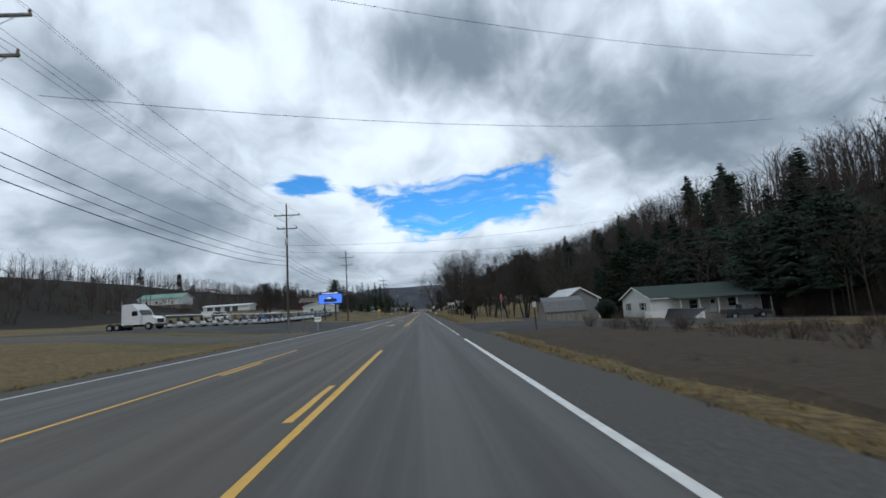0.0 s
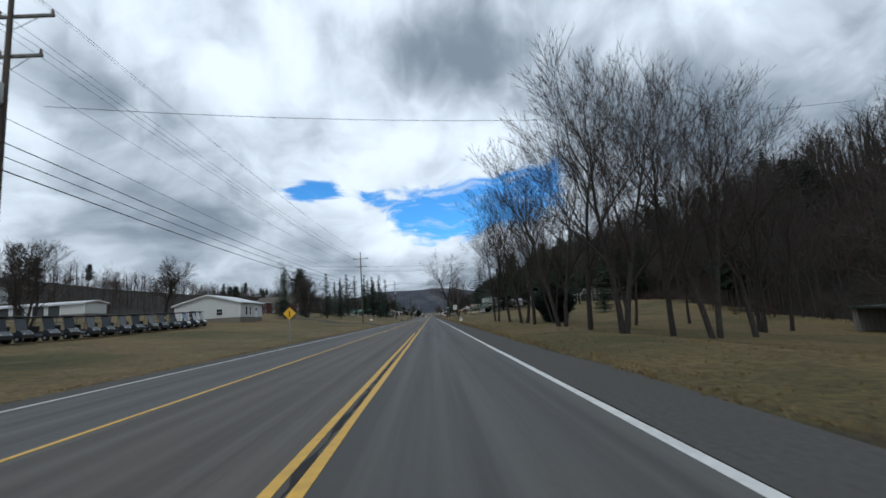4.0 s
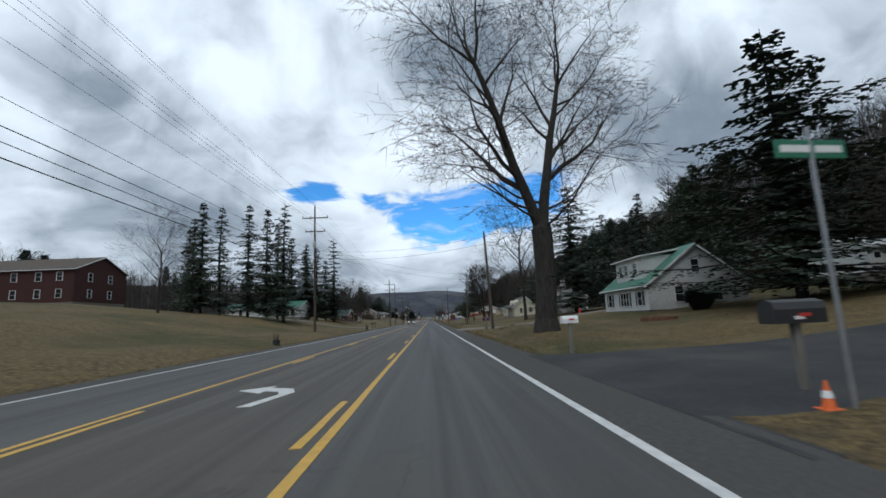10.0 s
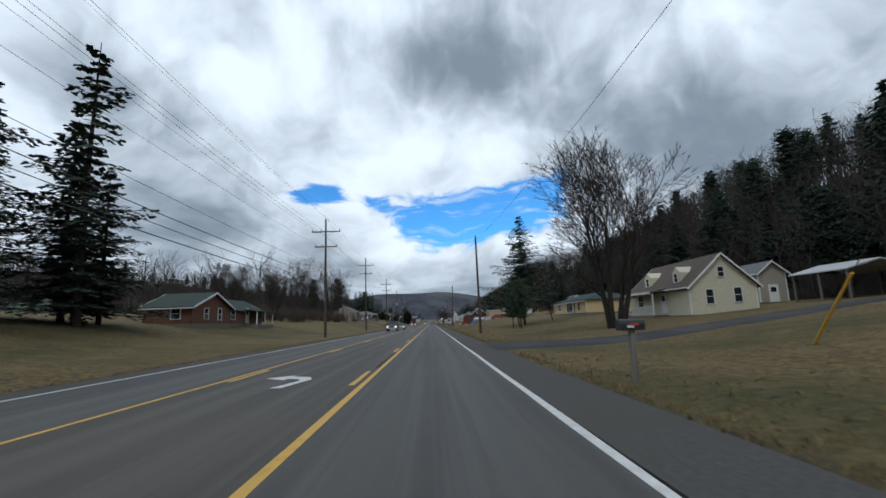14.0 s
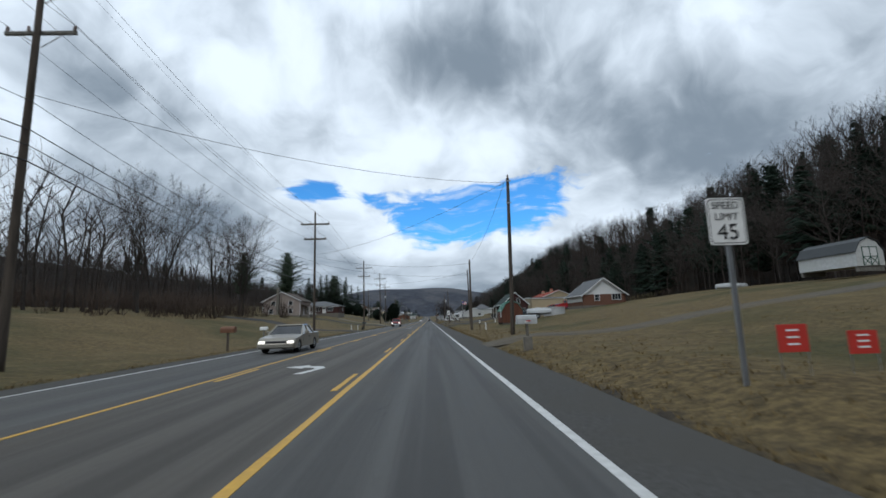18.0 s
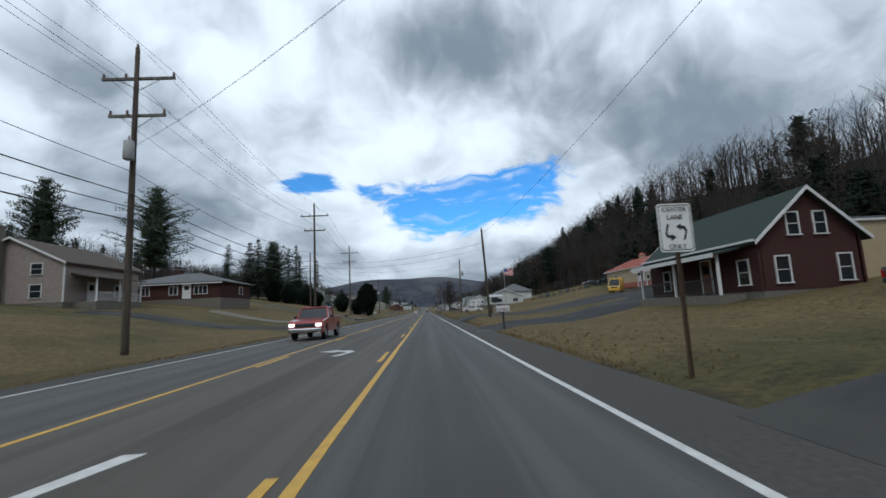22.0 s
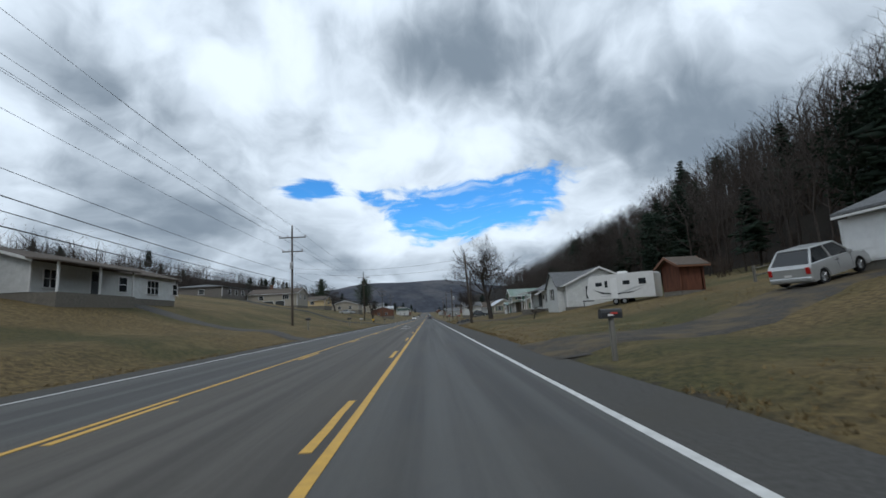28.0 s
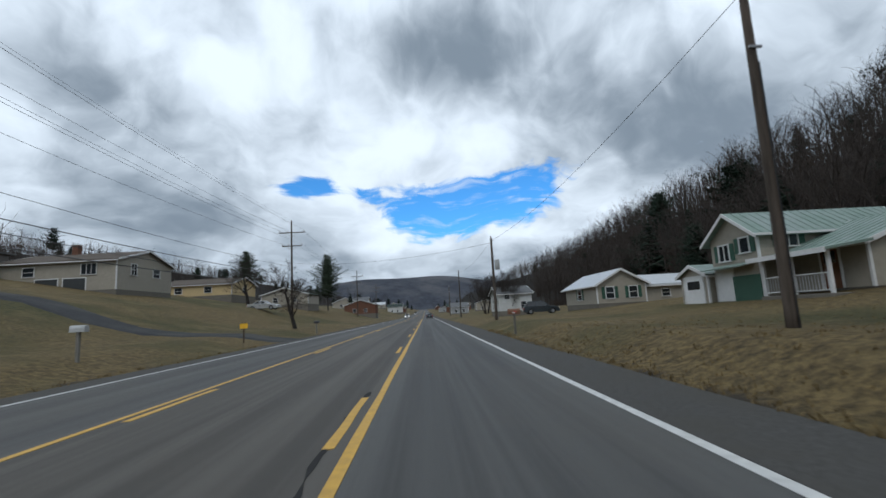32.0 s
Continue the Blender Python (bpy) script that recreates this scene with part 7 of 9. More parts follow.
part("wing", Shape().prism([(-4.6, -1.2), (-0.3, -1.2), (-0.3, 2.7), (-2.45, 4.25), (-4.6, 2.7)], "x", -4.6, -0.5), "siding_white", h)
window(h, "W", 2.45, 1.1, 0.8, 1.25, (4.6, 5.5), SH)
s_ = Shape()
lap_wall(s_, (-4.6, -0.3), (-4.6, -4.6), -0.1, 4.25, 0.2, lambda u: 2.7 + 1.55 * (1 - abs(2 * u - 1)))
part("siding", s_, "siding_white", h)
part("wing_roof", Shape().prism([(-4.9, 2.45), (-2.45, 4.25), (0.0, 2.45), (0.0, 2.57), (-2.45, 4.38), (-4.9, 2.57)], "x", -4.8, 0.0), "roof_grey", h)
# Wide dark west panel stands for shade in the open carport bay.
h = house("long white rear wing with a deep porch", 15.2, 659.0, 22.3, 665.4, 1.4, 2.7, 1.6, "y", "siding_white", "roof_grey", windows=(("W", -2.9, 1.1, 1.1, 1.2, None, 1, 2), ("S", 0, 1.1, 0.8, 1.2)), doors=(("W", 2.4, 0.5, 2.2, 2.0, "shutter_dark", False, 1),), base_h=0.2)
porch(h, -5.2, -3.1, -3.55, 3.1, 0.2, 2.75, 0.3, "W", "roof_grey", [(-5.1, -3.0), (-5.1, 0.0), (-5.1, 3.0)])
house("small red-stained plank shed behind the trailer", 18.9, 631.5, 20.7, 634.2, ground(20, 633) + 0.1, 2.1, 0.6, "x", "barn_red", "roof_brown", base_h=0.1, name="shed", category="shed", trim="door_brown")
h = house("two-storey beige house with a faded green metal roof", 17.0, 691.2, 26, 695.1, 0.6, 4.1, 1.3, "x", "siding_beige", "metal_pale_green", windows=(("W", -0.75, 2.85, 0.85, 0.9, SG, 1, 2), ("W", 1.0, 3.15, 0.7, 0.8, SG, 1, 1), ("S", -2.8, 3.3, 0.9, 0.7, SG, 1, 2)), doors=(("W", -1.0, 0.3, 1.5, 2.0, "door_white", False, 4),), seams=0.5)
part("canopy", Shape().prism([(-5.4, 2.35), (-4.5, 2.55), (-4.5, 2.62), (-5.4, 2.42)], "y", -1.6, 1.9), "metal_pale_green", h)
part("hedge_panel", Shape().box(-4.62, -1.9, 0.2, -4.52, 0.2, 1.9), "shutter_green", h)
house("low beige garage beside the two-storey house", 16.6, 695.2, 24, 698.1, 0.6, 2.2, 0.6, "x", "siding_beige", "metal_pale_green", base_h=0.2, name="garage", category="garage", over=0.25, doors=(("W", 0.0, 0.2, 2.0, 1.9, "door_white", True, 4),))
h = house("beige single-storey wing with a faded green metal roof", 18.6, 686.9, 26.4, 691.1, 1.0, 2.5, 1.45, "y", "siding_beige", "metal_pale_green", windows=(("S", -1.9, 1.0, 1.2, 1.0, SG, 1, 2), ("S", 1.2, 1.0, 1.0, 1.1, SG, 1, 2), ("S", 3.0, 1.2, 0.6, 0.8)), doors=(("W", 0.2, 0.5, 0.95, 2.0, "door_brown"),), seams=0.5, over=0.3)
porch(h, -5.9, -2.2, -3.95, 2.0, 0.3, 2.45, 0.3, "W", "metal_pale_green", [(-5.7, -2.0), (-5.7, 0.0), (-5.7, 1.8)], True)
house("low beige ranch house with a pale grey roof", 16.5, 713, 21.5, 723, 0.9, 2.4, 1.4, "y", "siding_beige", "metal_white", windows=(("S", -1.2, 1.0, 0.8, 1.1, SG), ("S", 1.2, 1.0, 0.8, 1.1, SG), ("W", 0, 1.0, 1.3, 1.1, SG)))
house("beige garage attached behind the ranch house", 21.6, 713.5, 30, 724, tilted(2.0, 20.6, 30), 2.4, 1.2, "x", "siding_beige", "metal_white", name="garage", category="garage", windows=(("S", -2, 1.2, 0.8, 0.7),))
house("white two-storey farmhouse near the road", 11.2, 741, 16.4, 750, 0.6, 3.3, 1.2, "x", "siding_white", "roof_grey", windows=(("W", -2, 2.4, 0.8, 0.8), ("W", 1.8, 2.4, 0.8, 0.8), ("W", -2, 0.8, 0.8, 1.1), ("W", 1.8, 0.8, 0.8, 1.1), ("S", -1.3, 2.4, 0.8, 0.8), ("S", 1.3, 0.8, 0.8, 1.1)))

# ---------- left-hand houses ----------
house("white gabled office of the cart dealer", -44, 172, -33, 182, tilted(0.9, -44, -33), 3.0, 1.5, "y", "siding_white", "metal_white", windows=(("S", -2.5, 1.0, 1.2, 1.0), ("S", 2, 1.0, 1.0, 1.0), ("E", -2.5, 0.9, 0.8, 1.4), ("E", -0.8, 0.9, 0.8, 1.4)), doors=(("E", 2, 0.4, 0.9, 2.0),))
house("pale barn with a green metal roof across the field", -116, 192, -99, 202, ground(-107, 196) + 0.2, 3.3, 1.9, "x", "siding_white", "metal_green", windows=(("S", -5, 1.2, 0.9, 0.9), ("S", -1, 1.2, 0.9, 0.9)), doors=(("S", 4, 0.5, 2.8, 2.4, "door_white", False, 4),), name="barn", category="barn")
# Dark door panels stand for the shade inside the open bays.
house("long low white shed behind the carts with dark panels for its shaded bays", -86, 184, -68, 190, ground(-76, 186) - 0.2, 2.6, 0.5, "x", "siding_white", "metal_white", name="shed", category="shed", doors=(("S", -6.5, 0.4, 2.2, 1.9, "shutter_dark", False, 1), ("S", -3.5, 0.4, 2.2, 1.9, "shutter_dark", False, 1), ("S", 0.2, 0.4, 2.2, 1.9, "shutter_dark", False, 1), ("S", 3.2, 0.4, 2.2, 1.9, "shutter_dark", False, 1)))
house("large dark red brick building among trees", -82, 309, -60, 322, ground(-66, 312), 6.2, 2.6, "x", "brick_dark", "roof_brown", windows=[("S", u, v, 0.9, 1.4) for u in (-7, -3, 1, 5, 8.5) for v in (1.3, 4.2)] + [("E", u, v, 0.9, 1.4) for u in (-3, 2) for v in (1.3, 4.2)], name="building", category="building")
h = house("white ranch house with a green metal roof and brown door", -47, 337, -30.2, 346, tilted(0.9, -47, -30.2), 2.9, 1.3, "x", "siding_white", "metal_green", windows=(("S", -5, 1.1, 0.8, 1.2, None), ("S", 1.5, 1.0, 2.6, 1.3, None, 1, 4), ("S", 6.8, 1.1, 0.9, 1.2)), doors=(("S", 4.6, 0.5, 0.95, 2.0, "door_brown"),), seams=0.5)
house("brown brick house gable with two sashes", -29.6, 367.6, -24.7, 376.7, 1.7, 2.25, 1.6, "x", "brick", "roof_green", windows=(("E", -1.6, 1.0, 0.9, 1.1), ("E", 1.6, 0.9, 0.8, 1.3), ("S", 0.8, 1.0, 0.9, 1.1)))
h = house("long brown brick wing with a green roof", -31, 376.9, -25.4, 389, 1.7, 2.25, 1.5, "y", "brick", "roof_green", windows=(("E", -4, 1.0, 1.2, 1.1),), doors=(("E", 0.5, 0.5, 0.9, 2.0),))
porch(h, 2.85, -0.5, 4.6, 5.9, 0.3, 2.3, 0.3, "E", "roof_green", [(4.5, -0.3), (4.5, 2.7), (4.5, 5.7)])
h = house("two-storey pale pink house with a low brown roof", -44, 529, -34.2, 540, tilted(1.3, -44, -34.2), 4.3, 2.4, "y", "siding_pink", "roof_brown", windows=(("S", -2.2, 3.2, 1.0, 1.0), ("S", 2.4, 3.2, 1.0, 1.0), ("S", -2.8, 1.0, 1.0, 1.2), ("S", 2.4, 1.0, 1.0, 1.2), ("E", 2, 1.2, 1.0, 1.2)), doors=(("E", -2, 0.5, 0.9, 2.0),), chimney=(-0.9, -5.9, 0.6, 7.8, "concrete"))
porch(h, 4.95, -4.5, 7.2, 2.5, 0.5, 3.2, 0.5, "E", "roof_brown", [(7.1, -4.3), (7.1, -1), (7.1, 2.4)], True)
house("red brick ranch house with a grey hipped roof", -40, 546, -27.3, 556, tilted(2.2, -40, -27.3), 2.6, 1.7, "x", "brick_dark", "roof_grey", hip=True, windows=(("S", -3.5, 1.1, 1.4, 1.0, None, 1, 3), ("S", 0.3, 1.1, 1.0, 1.0, None, 1, 2), ("S", 3.8, 1.1, 1.6, 1.0, None, 1, 3), ("E", 1.5, 1.1, 1.0, 1.0)), doors=(("S", 2.0, 0.5, 0.9, 1.9),), chimney=(-2.0, 0.5, 0.8, 4.9, "brick_dark"))
house("white split-level house half hidden by evergreens", -39, 612, -30, 620, ground(-34, 615), 4.0, 1.3, "y", "siding_white", "roof_grey", windows=(("S", -2, 2.6, 1.2, 1.0), ("S", 2, 2.6, 1.2, 1.0), ("E", 0, 2.6, 1.2, 1.0)))
h = house("long white ranch house with a brown shingle roof", -37, 630, -28, 648.3, tilted(2.3, -37, -28), 2.75, 1.4, "y", "siding_white", "roof_brown", windows=(("E", -7.5, 0.9, 1.2, 1.3, None, 2, 2), ("E", 0.5, 1.0, 1.1, 1.3), ("E", 5.0, 1.0, 1.9, 1.3, None, 2, 3), ("E", 9.0, 1.1, 0.9, 1.1), ("S", 0, 1.1, 1.2, 1.2)), doors=(("E", -3.0, 0.5, 0.95, 2.0, "shutter_dark"),))
porch(h, 4.55, -9.5, 6.6, -1.0, 0.4, 2.8, 0.35, "E", "roof_brown", [(6.5, -9.3), (6.5, -5.2), (6.5, -1.2)])
house("low tan ranch house up on the hillside", -62, 706, -48.5, 722, tilted(5.2, -62, -48.5), 2.8, 1.2, "y", "siding_brown", "roof_grey", hip=True, windows=(("E", -4, 1.1, 1.4, 1.2), ("E", 0, 1.1, 1.4, 1.2), ("E", 4, 1.1, 1.4, 1.2), ("S", 2, 1.1, 1.2, 1.1)))
h = house("beige raised ranch house with garage doors below", -48, 720, -35, 731, tilted(3.4, -48, -35), 3.9, 1.5, "x", "siding_beige", "roof_brown", windows=(("E", -2.5, 2.3, 1.0, 1.3, None, 2, 2), ("E", 2, 2.3, 1.4, 1.0), ("S", -3, 2.3, 1.2, 1.0), ("S", 3.5, 2.3, 1.6, 1.2, None, 1, 3)), doors=(("S", -1, 0.2, 2.4, 1.7, "shutter_dark", False, 2), ("S", 2, 0.2, 2.4, 1.7, "shutter_dark", False, 2)), chimney=(-2, 0, 0.7, 6.6, "brick"))
house("low brown ranch house further up the valley", -46, 748, -34, 759, tilted(4.0, -46, -34), 2.5, 1.3, "x", "siding_tan", "roof_brown", windows=(("S", -3, 1, 1.2, 1.0), ("S", 2, 1, 1.2, 1.0), ("E", 0, 1, 1.2, 1.0)))
house("green-trimmed tan house up the valley", -36, 768, -26, 778, ground(-31, 772), 2.6, 1.5, "y", "siding_beige", "roof_green", windows=(("S", -2, 1, 1.0, 1.0), ("S", 2, 1, 1.0, 1.0)))
r6 = random.Random(66)
for k in range(26):
    sd = -1 if k % 2 else 1
    hy = 800 + k * 21 + r6.uniform(-6, 6)
    hx = sd * r6.uniform(16, 42) - 3
    w, d = r6.uniform(7, 11), r6.uniform(8, 12)
    house("small far house in the valley village", hx - w / 2, hy, hx + w / 2, hy + d, ground(hx, hy), r6.uniform(2.7, 4.8), r6.uniform(1.4, 2.4), r6.choice("xy"), r6.choice(("siding_white", "siding_white", "siding_beige", "siding_grey", "brick")), r6.choice(("roof_grey", "roof_brown", "metal_white", "roof_green")),
          windows=(("S", -1.8, 1.0, 1.0, 1.2), ("S", 1.8, 1.0, 1.0, 1.2)), board=0.4)

# ---------- the cart dealer's yard ----------
def wheel_on(parent, x, y, r, w=0.11, name="wheel"):
    t = part(name, Shape().tube((x - w, y, r), (x + w, y, r), r, sides=14), "rubber", parent)
    sd = 1 if x > 0 else -1
    part("rim", Shape().tube((x + sd * w, y, r), (x + sd * (w + 0.02), y, r), r * 0.55, r * 0.5, 10), "steel", t)


def golf_cart(label, roof, body):
    ob = thing("golf_cart", label, "golf cart", group="carts for sale in rows")
    o = [(-1.15, 0.28), (-1.2, 0.55), (-1.0, 0.82), (-0.72, 0.9), (-0.66, 0.4), (-0.05, 0.38), (0.02, 0.62), (0.55, 0.66), (1.1, 0.62), (1.15, 0.35), (1.0, 0.26)]
    part("body", Shape().prism(o, "x", -0.55, 0.55), body, ob)
    part("seat", Shape().box(-0.52, 0.0, 0.62, 0.52, 0.48, 0.76, 0.04), "black_plastic", ob)
    part("backrest", Shape().box(-0.52, 0.44, 0.76, 0.52, 0.54, 1.2, 0.04), "black_plastic", ob)
    for sx in (-0.52, 0.52):
        part("roof_post", Shape().tube((sx, -0.75, 0.85), (sx, -0.5, 1.85), 0.025, sides=5), "black_plastic", ob)
        part("roof_post", Shape().tube((sx, 0.95, 0.6), (sx, 0.8, 1.85), 0.025, sides=5), "black_plastic", ob)
    part("roof", Shape().box(-0.62, -0.75, 1.83, 0.62, 1.05, 1.93, 0.05), roof, ob)
    part("windshield", Shape().prism([(-0.74, 0.9), (-0.53, 1.8), (-0.52, 1.8), (-0.72, 0.9)], "x", -0.5, 0.5), "pane", ob)
    for sx in (-0.48, 0.48):
        wheel_on(ob, sx, -0.85, 0.23)
        wheel_on(ob, sx, 0.78, 0.23)
        part("headlight", Shape().box(sx * 0.8 - 0.07, -1.19, 0.55, sx * 0.8 + 0.07, -1.12, 0.66, 0.02), "lens_clear", ob)
    return ob


def row_of(src, spots):
    for k, (x, y, turn) in enumerate(spots):
        m = pose(x, y, ground(x, y) + 0.06, 0, 0, turn)
        if k == 0:
            src.matrix_basis = m
        else:
            copy_thing(src, m)


rc = random.Random(12)
near_row = [(float(np.interp(k, [0, 8, 24], [-37, -29.5, -27.6])) + rc.uniform(-0.15, 0.15), 70 + 1.75 * k, 92 + rc.uniform(-3, 3)) for k in range(25)]
row_of(golf_cart("white golf cart with a white roof and black seat", "sign_white", "car_white"), near_row)
row_of(golf_cart("black utility cart with a dark roof", "black_plastic", "car_dark"), [(-30.5 - 0.02 * k + rc.uniform(-0.3, 0.3), 116 + 2.2 * k, 90 + rc.uniform(-8, 8)) for k in range(18)])
row_of(golf_cart("white golf cart parked in the rear row", "sign_white", "tarp_grey"), [(-36 - 0.1 * k + rc.uniform(-0.2, 0.2), 92 + 1.9 * k, 91 + rc.uniform(-3, 3)) for k in range(16)])


def semi_truck(x, y, turn):
    ob = thing("semi_truck", "white highway tractor unit parked beside the yard", "truck", x, y, ground(x, y) + 0.06, turn)
    part("chassis", Shape().box(-0.5, -3.2, 0.6, 0.5, 4.0, 0.9, 0.03), "black_plastic", ob)
    part("hood", Shape().prism([(-3.2, 0.75), (-1.2, 0.75), (-1.2, 1.95), (-2.6, 1.8), (-3.2, 1.45)], "x", -0.95, 0.95), "car_white", ob)
    part("cab", Shape().prism([(-1.2, 0.75), (1.6, 0.75), (1.6, 3.5), (0.2, 3.6), (-0.7, 2.75), (-1.2, 1.95)], "x", -1.2, 1.2), "car_white", ob)
    part("windshield", Shape().prism([(-1.16, 2.0), (-0.74, 2.72), (-0.78, 2.74), (-1.2, 2.02)], "x", -1.0, 1.0), "car_glass", ob)
    for s in (-1, 1):
        part("side_window", Shape().box(min(s * 1.2, s * 1.215), -0.75, 1.95, max(s * 1.2, s * 1.215), 0.1, 2.6), "car_glass", ob)
        part("fuel_tank", Shape().tube((s * 0.95, 0.0, 0.75), (s * 0.95, 1.4, 0.75), 0.3, sides=12), "chrome", ob)
        part("exhaust_stack", Shape().tube((s * 1.05, 1.75, 0.9), (s * 1.05, 1.75, 3.9), 0.07, sides=8), "chrome", ob)
        for yy in (-2.3, 2.4, 3.5):
            wheel_on(ob, s * 0.98, yy, 0.5, 0.16)
    part("grille", Shape().box(-0.6, -3.24, 0.85, 0.6, -3.18, 1.45, 0.02), "chrome", ob)
    part("bumper", Shape().box(-1.1, -3.4, 0.45, 1.1, -3.2, 0.8, 0.04), "chrome", ob)


semi_truck(-39, 65, 80)
vehicle("pale covered trailer truck behind the carts", "van", -52, 118, ground(-52, 118), 90, "car_white", 6.4, 2.2)
bb = thing("billboard", "lit blue advertising screen on two dark steel posts", "billboard", -22.0, 111.3, ground(-22, 111), -8)
part("cabinet", Shape().box(-2.95, -0.2, 4.05, 2.95, 0.25, 6.9, 0.04), "black_plastic", bb)
scr = part("screen", Shape().box(-2.82, -0.225, 4.15, 2.82, -0.2, 6.25), "screen_blue", bb)
part("banner_strip", Shape().box(-2.82, -0.225, 6.27, 2.82, -0.2, 6.82), "screen_dark", scr)
for u0, u1 in ((-2.0, -1.6), (-1.4, 1.9)):
    part("writing_bar", Shape().box(u0, -0.24, 6.45, u1, -0.225, 6.66), "screen_pale", scr)
part("picture_shape", Shape().prism([(-1.6, 4.5), (1.5, 4.45), (1.7, 4.9), (1.35, 5.2), (0.75, 5.3), (0.4, 5.75), (-0.75, 5.75), (-1.2, 5.25), (-1.65, 5.1)], "y", -0.24, -0.225), "screen_dark", scr)
part("picture_shape", Shape().prism([(-1.0, 5.27), (0.3, 5.27), (0.25, 5.6), (-0.65, 5.6)], "y", -0.25, -0.24), "screen_pale", scr)
for sx in (-1.5, 1.2):
    part("post", Shape().box(sx - 0.14, -0.1, -0.4, sx + 0.14, 0.16, 4.05, 0.02), "shutter_dark", bb)
for x, y, h in ((-13.4, 46.5, 1.5), (-12.2, 47.5, 1.5), (-13.0, 59, 1.1)):
    solid("marker_post", "pale weathered marker post at the yard entrance", "post", Shape().turned([(0.08, -0.3), (0.08, h - 0.05), (0.05, h)], 10), "wood_grey", x, y, ground(x, y))
ob, face = sign_post(-11.2, 49.5, "small white sign board at the yard entrance", 0.7, 0.5, 1.0, "sign_white", None, "steel")
part("writing_bar", Shape().box(-0.25, -0.02, 1.25, 0.25, -0.012, 1.33), "sign_black", face)
ob = thing("fence", "weathered post-and-rail fence across the field", "fence", 0, 0, 0)
for k in range(22):
    x, y = -100 + 2.6 * k, 150 + 0.4 * k
    z = ground(x, y)
    part("post", Shape().box(x - 0.07, y - 0.07, z - 0.3, x + 0.07, y + 0.07, z + 1.3), "wood_grey", ob)
    if k:
        for q in (0.5, 1.05):
            part("rail", Shape().tube((x - 2.6, y - 0.4, ground(x - 2.6, y - 0.4) + q), (x, y, z + q), 0.05, sides=5), "wood_grey", ob)

# ---------- first stretch, by the side road ----------
ob, face = sign_post(5.2, 81.7, "blank-looking white board on a rusty post", 1.15, 0.34, 2.35, "sign_white", None, "rust_post")
for v in (2.43, 2.55):
    part("writing_bar", Shape().box(-0.48, -0.02, v, 0.48, -0.012, v + 0.07), "sign_black", face)
ob, face = sign_post(6.0, 24.2, "narrow grey delineator on a thin post", 0.2, 0.3, 1.3, "tarp_grey", None, "rust_post")
ob, face = sign_post(-12.4, 132, "yellow diamond warning sign", 0.02, 0.02, 2.1, "sign_yellow", None, "steel")
part("diamond", Shape().prism([(0, 1.75), (0.53, 2.28), (0, 2.81), (-0.53, 2.28)], "y", -0.02, -0.012), "sign_yellow", face)
part("arrow_shape", Shape().box(-0.05, -0.026, 1.98, 0.05, -0.02, 2.5), "sign_black", face)
st = thing("stop_sign", "red octagonal stop sign on a steel post", "road sign", 7.6, 43.3, ground(7.6, 43.3), 64, group="road signs")
part("post", Shape().box(-0.03, 0.0, -0.3, 0.03, 0.04, 2.6), "steel", st)
octo = [(0.38 * math.cos(radians(22.5 + 45 * k)), 2.3 + 0.38 * math.sin(radians(22.5 + 45 * k))) for k in range(8)]
pl = part("border", Shape().prism([(u * 1.06, 2.3 + (w - 2.3) * 1.06) for u, w in octo], "y", -0.01, 0.0), "sign_white", st)
pl = part("plate", Shape().prism(octo, "y", -0.014, -0.01), "sign_red", st)
text_on(pl, "STOP", 0.26, (0, -0.018, 2.3), "sign_white")


def picket_fence(x0, y0, x1, y1, mat="trim_white", h=0.95):
    ob = thing("fence", "white painted picket fence before the porch", "fence", 0, 0, 0)
    n = int(math.hypot(x1 - x0, y1 - y0) / 0.16)
    for i in range(n + 1):
        t = i / n
        x, y = x0 + (x1 - x0) * t, y0 + (y1 - y0) * t
        z = ground(x, y)
        if i % 15 == 0 or i == n:
            part("post", Shape().box(x - 0.06, y - 0.05, z - 0.3, x + 0.06, y + 0.05, z + h + 0.1), mat, ob)
        else:
            part("picket", Shape().prism([(x - 0.045, z + 0.08), (x + 0.045, z + 0.08), (x + 0.045, z + h - 0.06), (x, z + h), (x - 0.045, z + h - 0.06)], "y", y - 0.012, y + 0.012), mat, ob)
    for q in (0.25, 0.7):
        part("rail", Shape().tube((x0, y0 + 0.04, ground(x0, y0) + q), (x1, y1 + 0.04, ground(x1, y1) + q), 0.035, sides=5), mat, ob)


picket_fence(28.8, 57.9, 37.0, 58.6)
vehicle("dark pickup truck parked by the white ranch house", "pickup", 44, 60.5, ground(44, 60.5) + 0.06, 78, "car_dark", 5.6, 1.95)
vehicle("silver sedan parked behind the garage", "sedan", 33, 84, ground(33, 84) + 0.03, 60, "car_silver")
bare_tree("arbor", 28.0, 68.5, 3.0, 0.4, "brown-green clipped shrub beside the garage", squeeze=1.3, group="evergreens")

# ---------- signs along the road ----------
ob, face = sign_post(4.7, 188.4, "white DO NOT PASS sign on a rusty post", 0.76, 0.92, 2.25, "sign_white", "sign_black", "rust_post")
for k, wd in enumerate(("DO", "NOT", "PASS")):
    text_on(face, wd, 0.27, (0, -0.02, 2.97 - 0.26 * k), "sign_black")
ob = thing("lawn_sign", "white folding lawn sign with red and blue bars", "sign", 5.3, 181, ground(5.3, 181))
pl = part("board", Shape().prism([(-0.2, 0), (-0.16, 0), (0.02, 0.62), (-0.02, 0.62)], "x", -0.22, 0.22), "sign_white", ob)
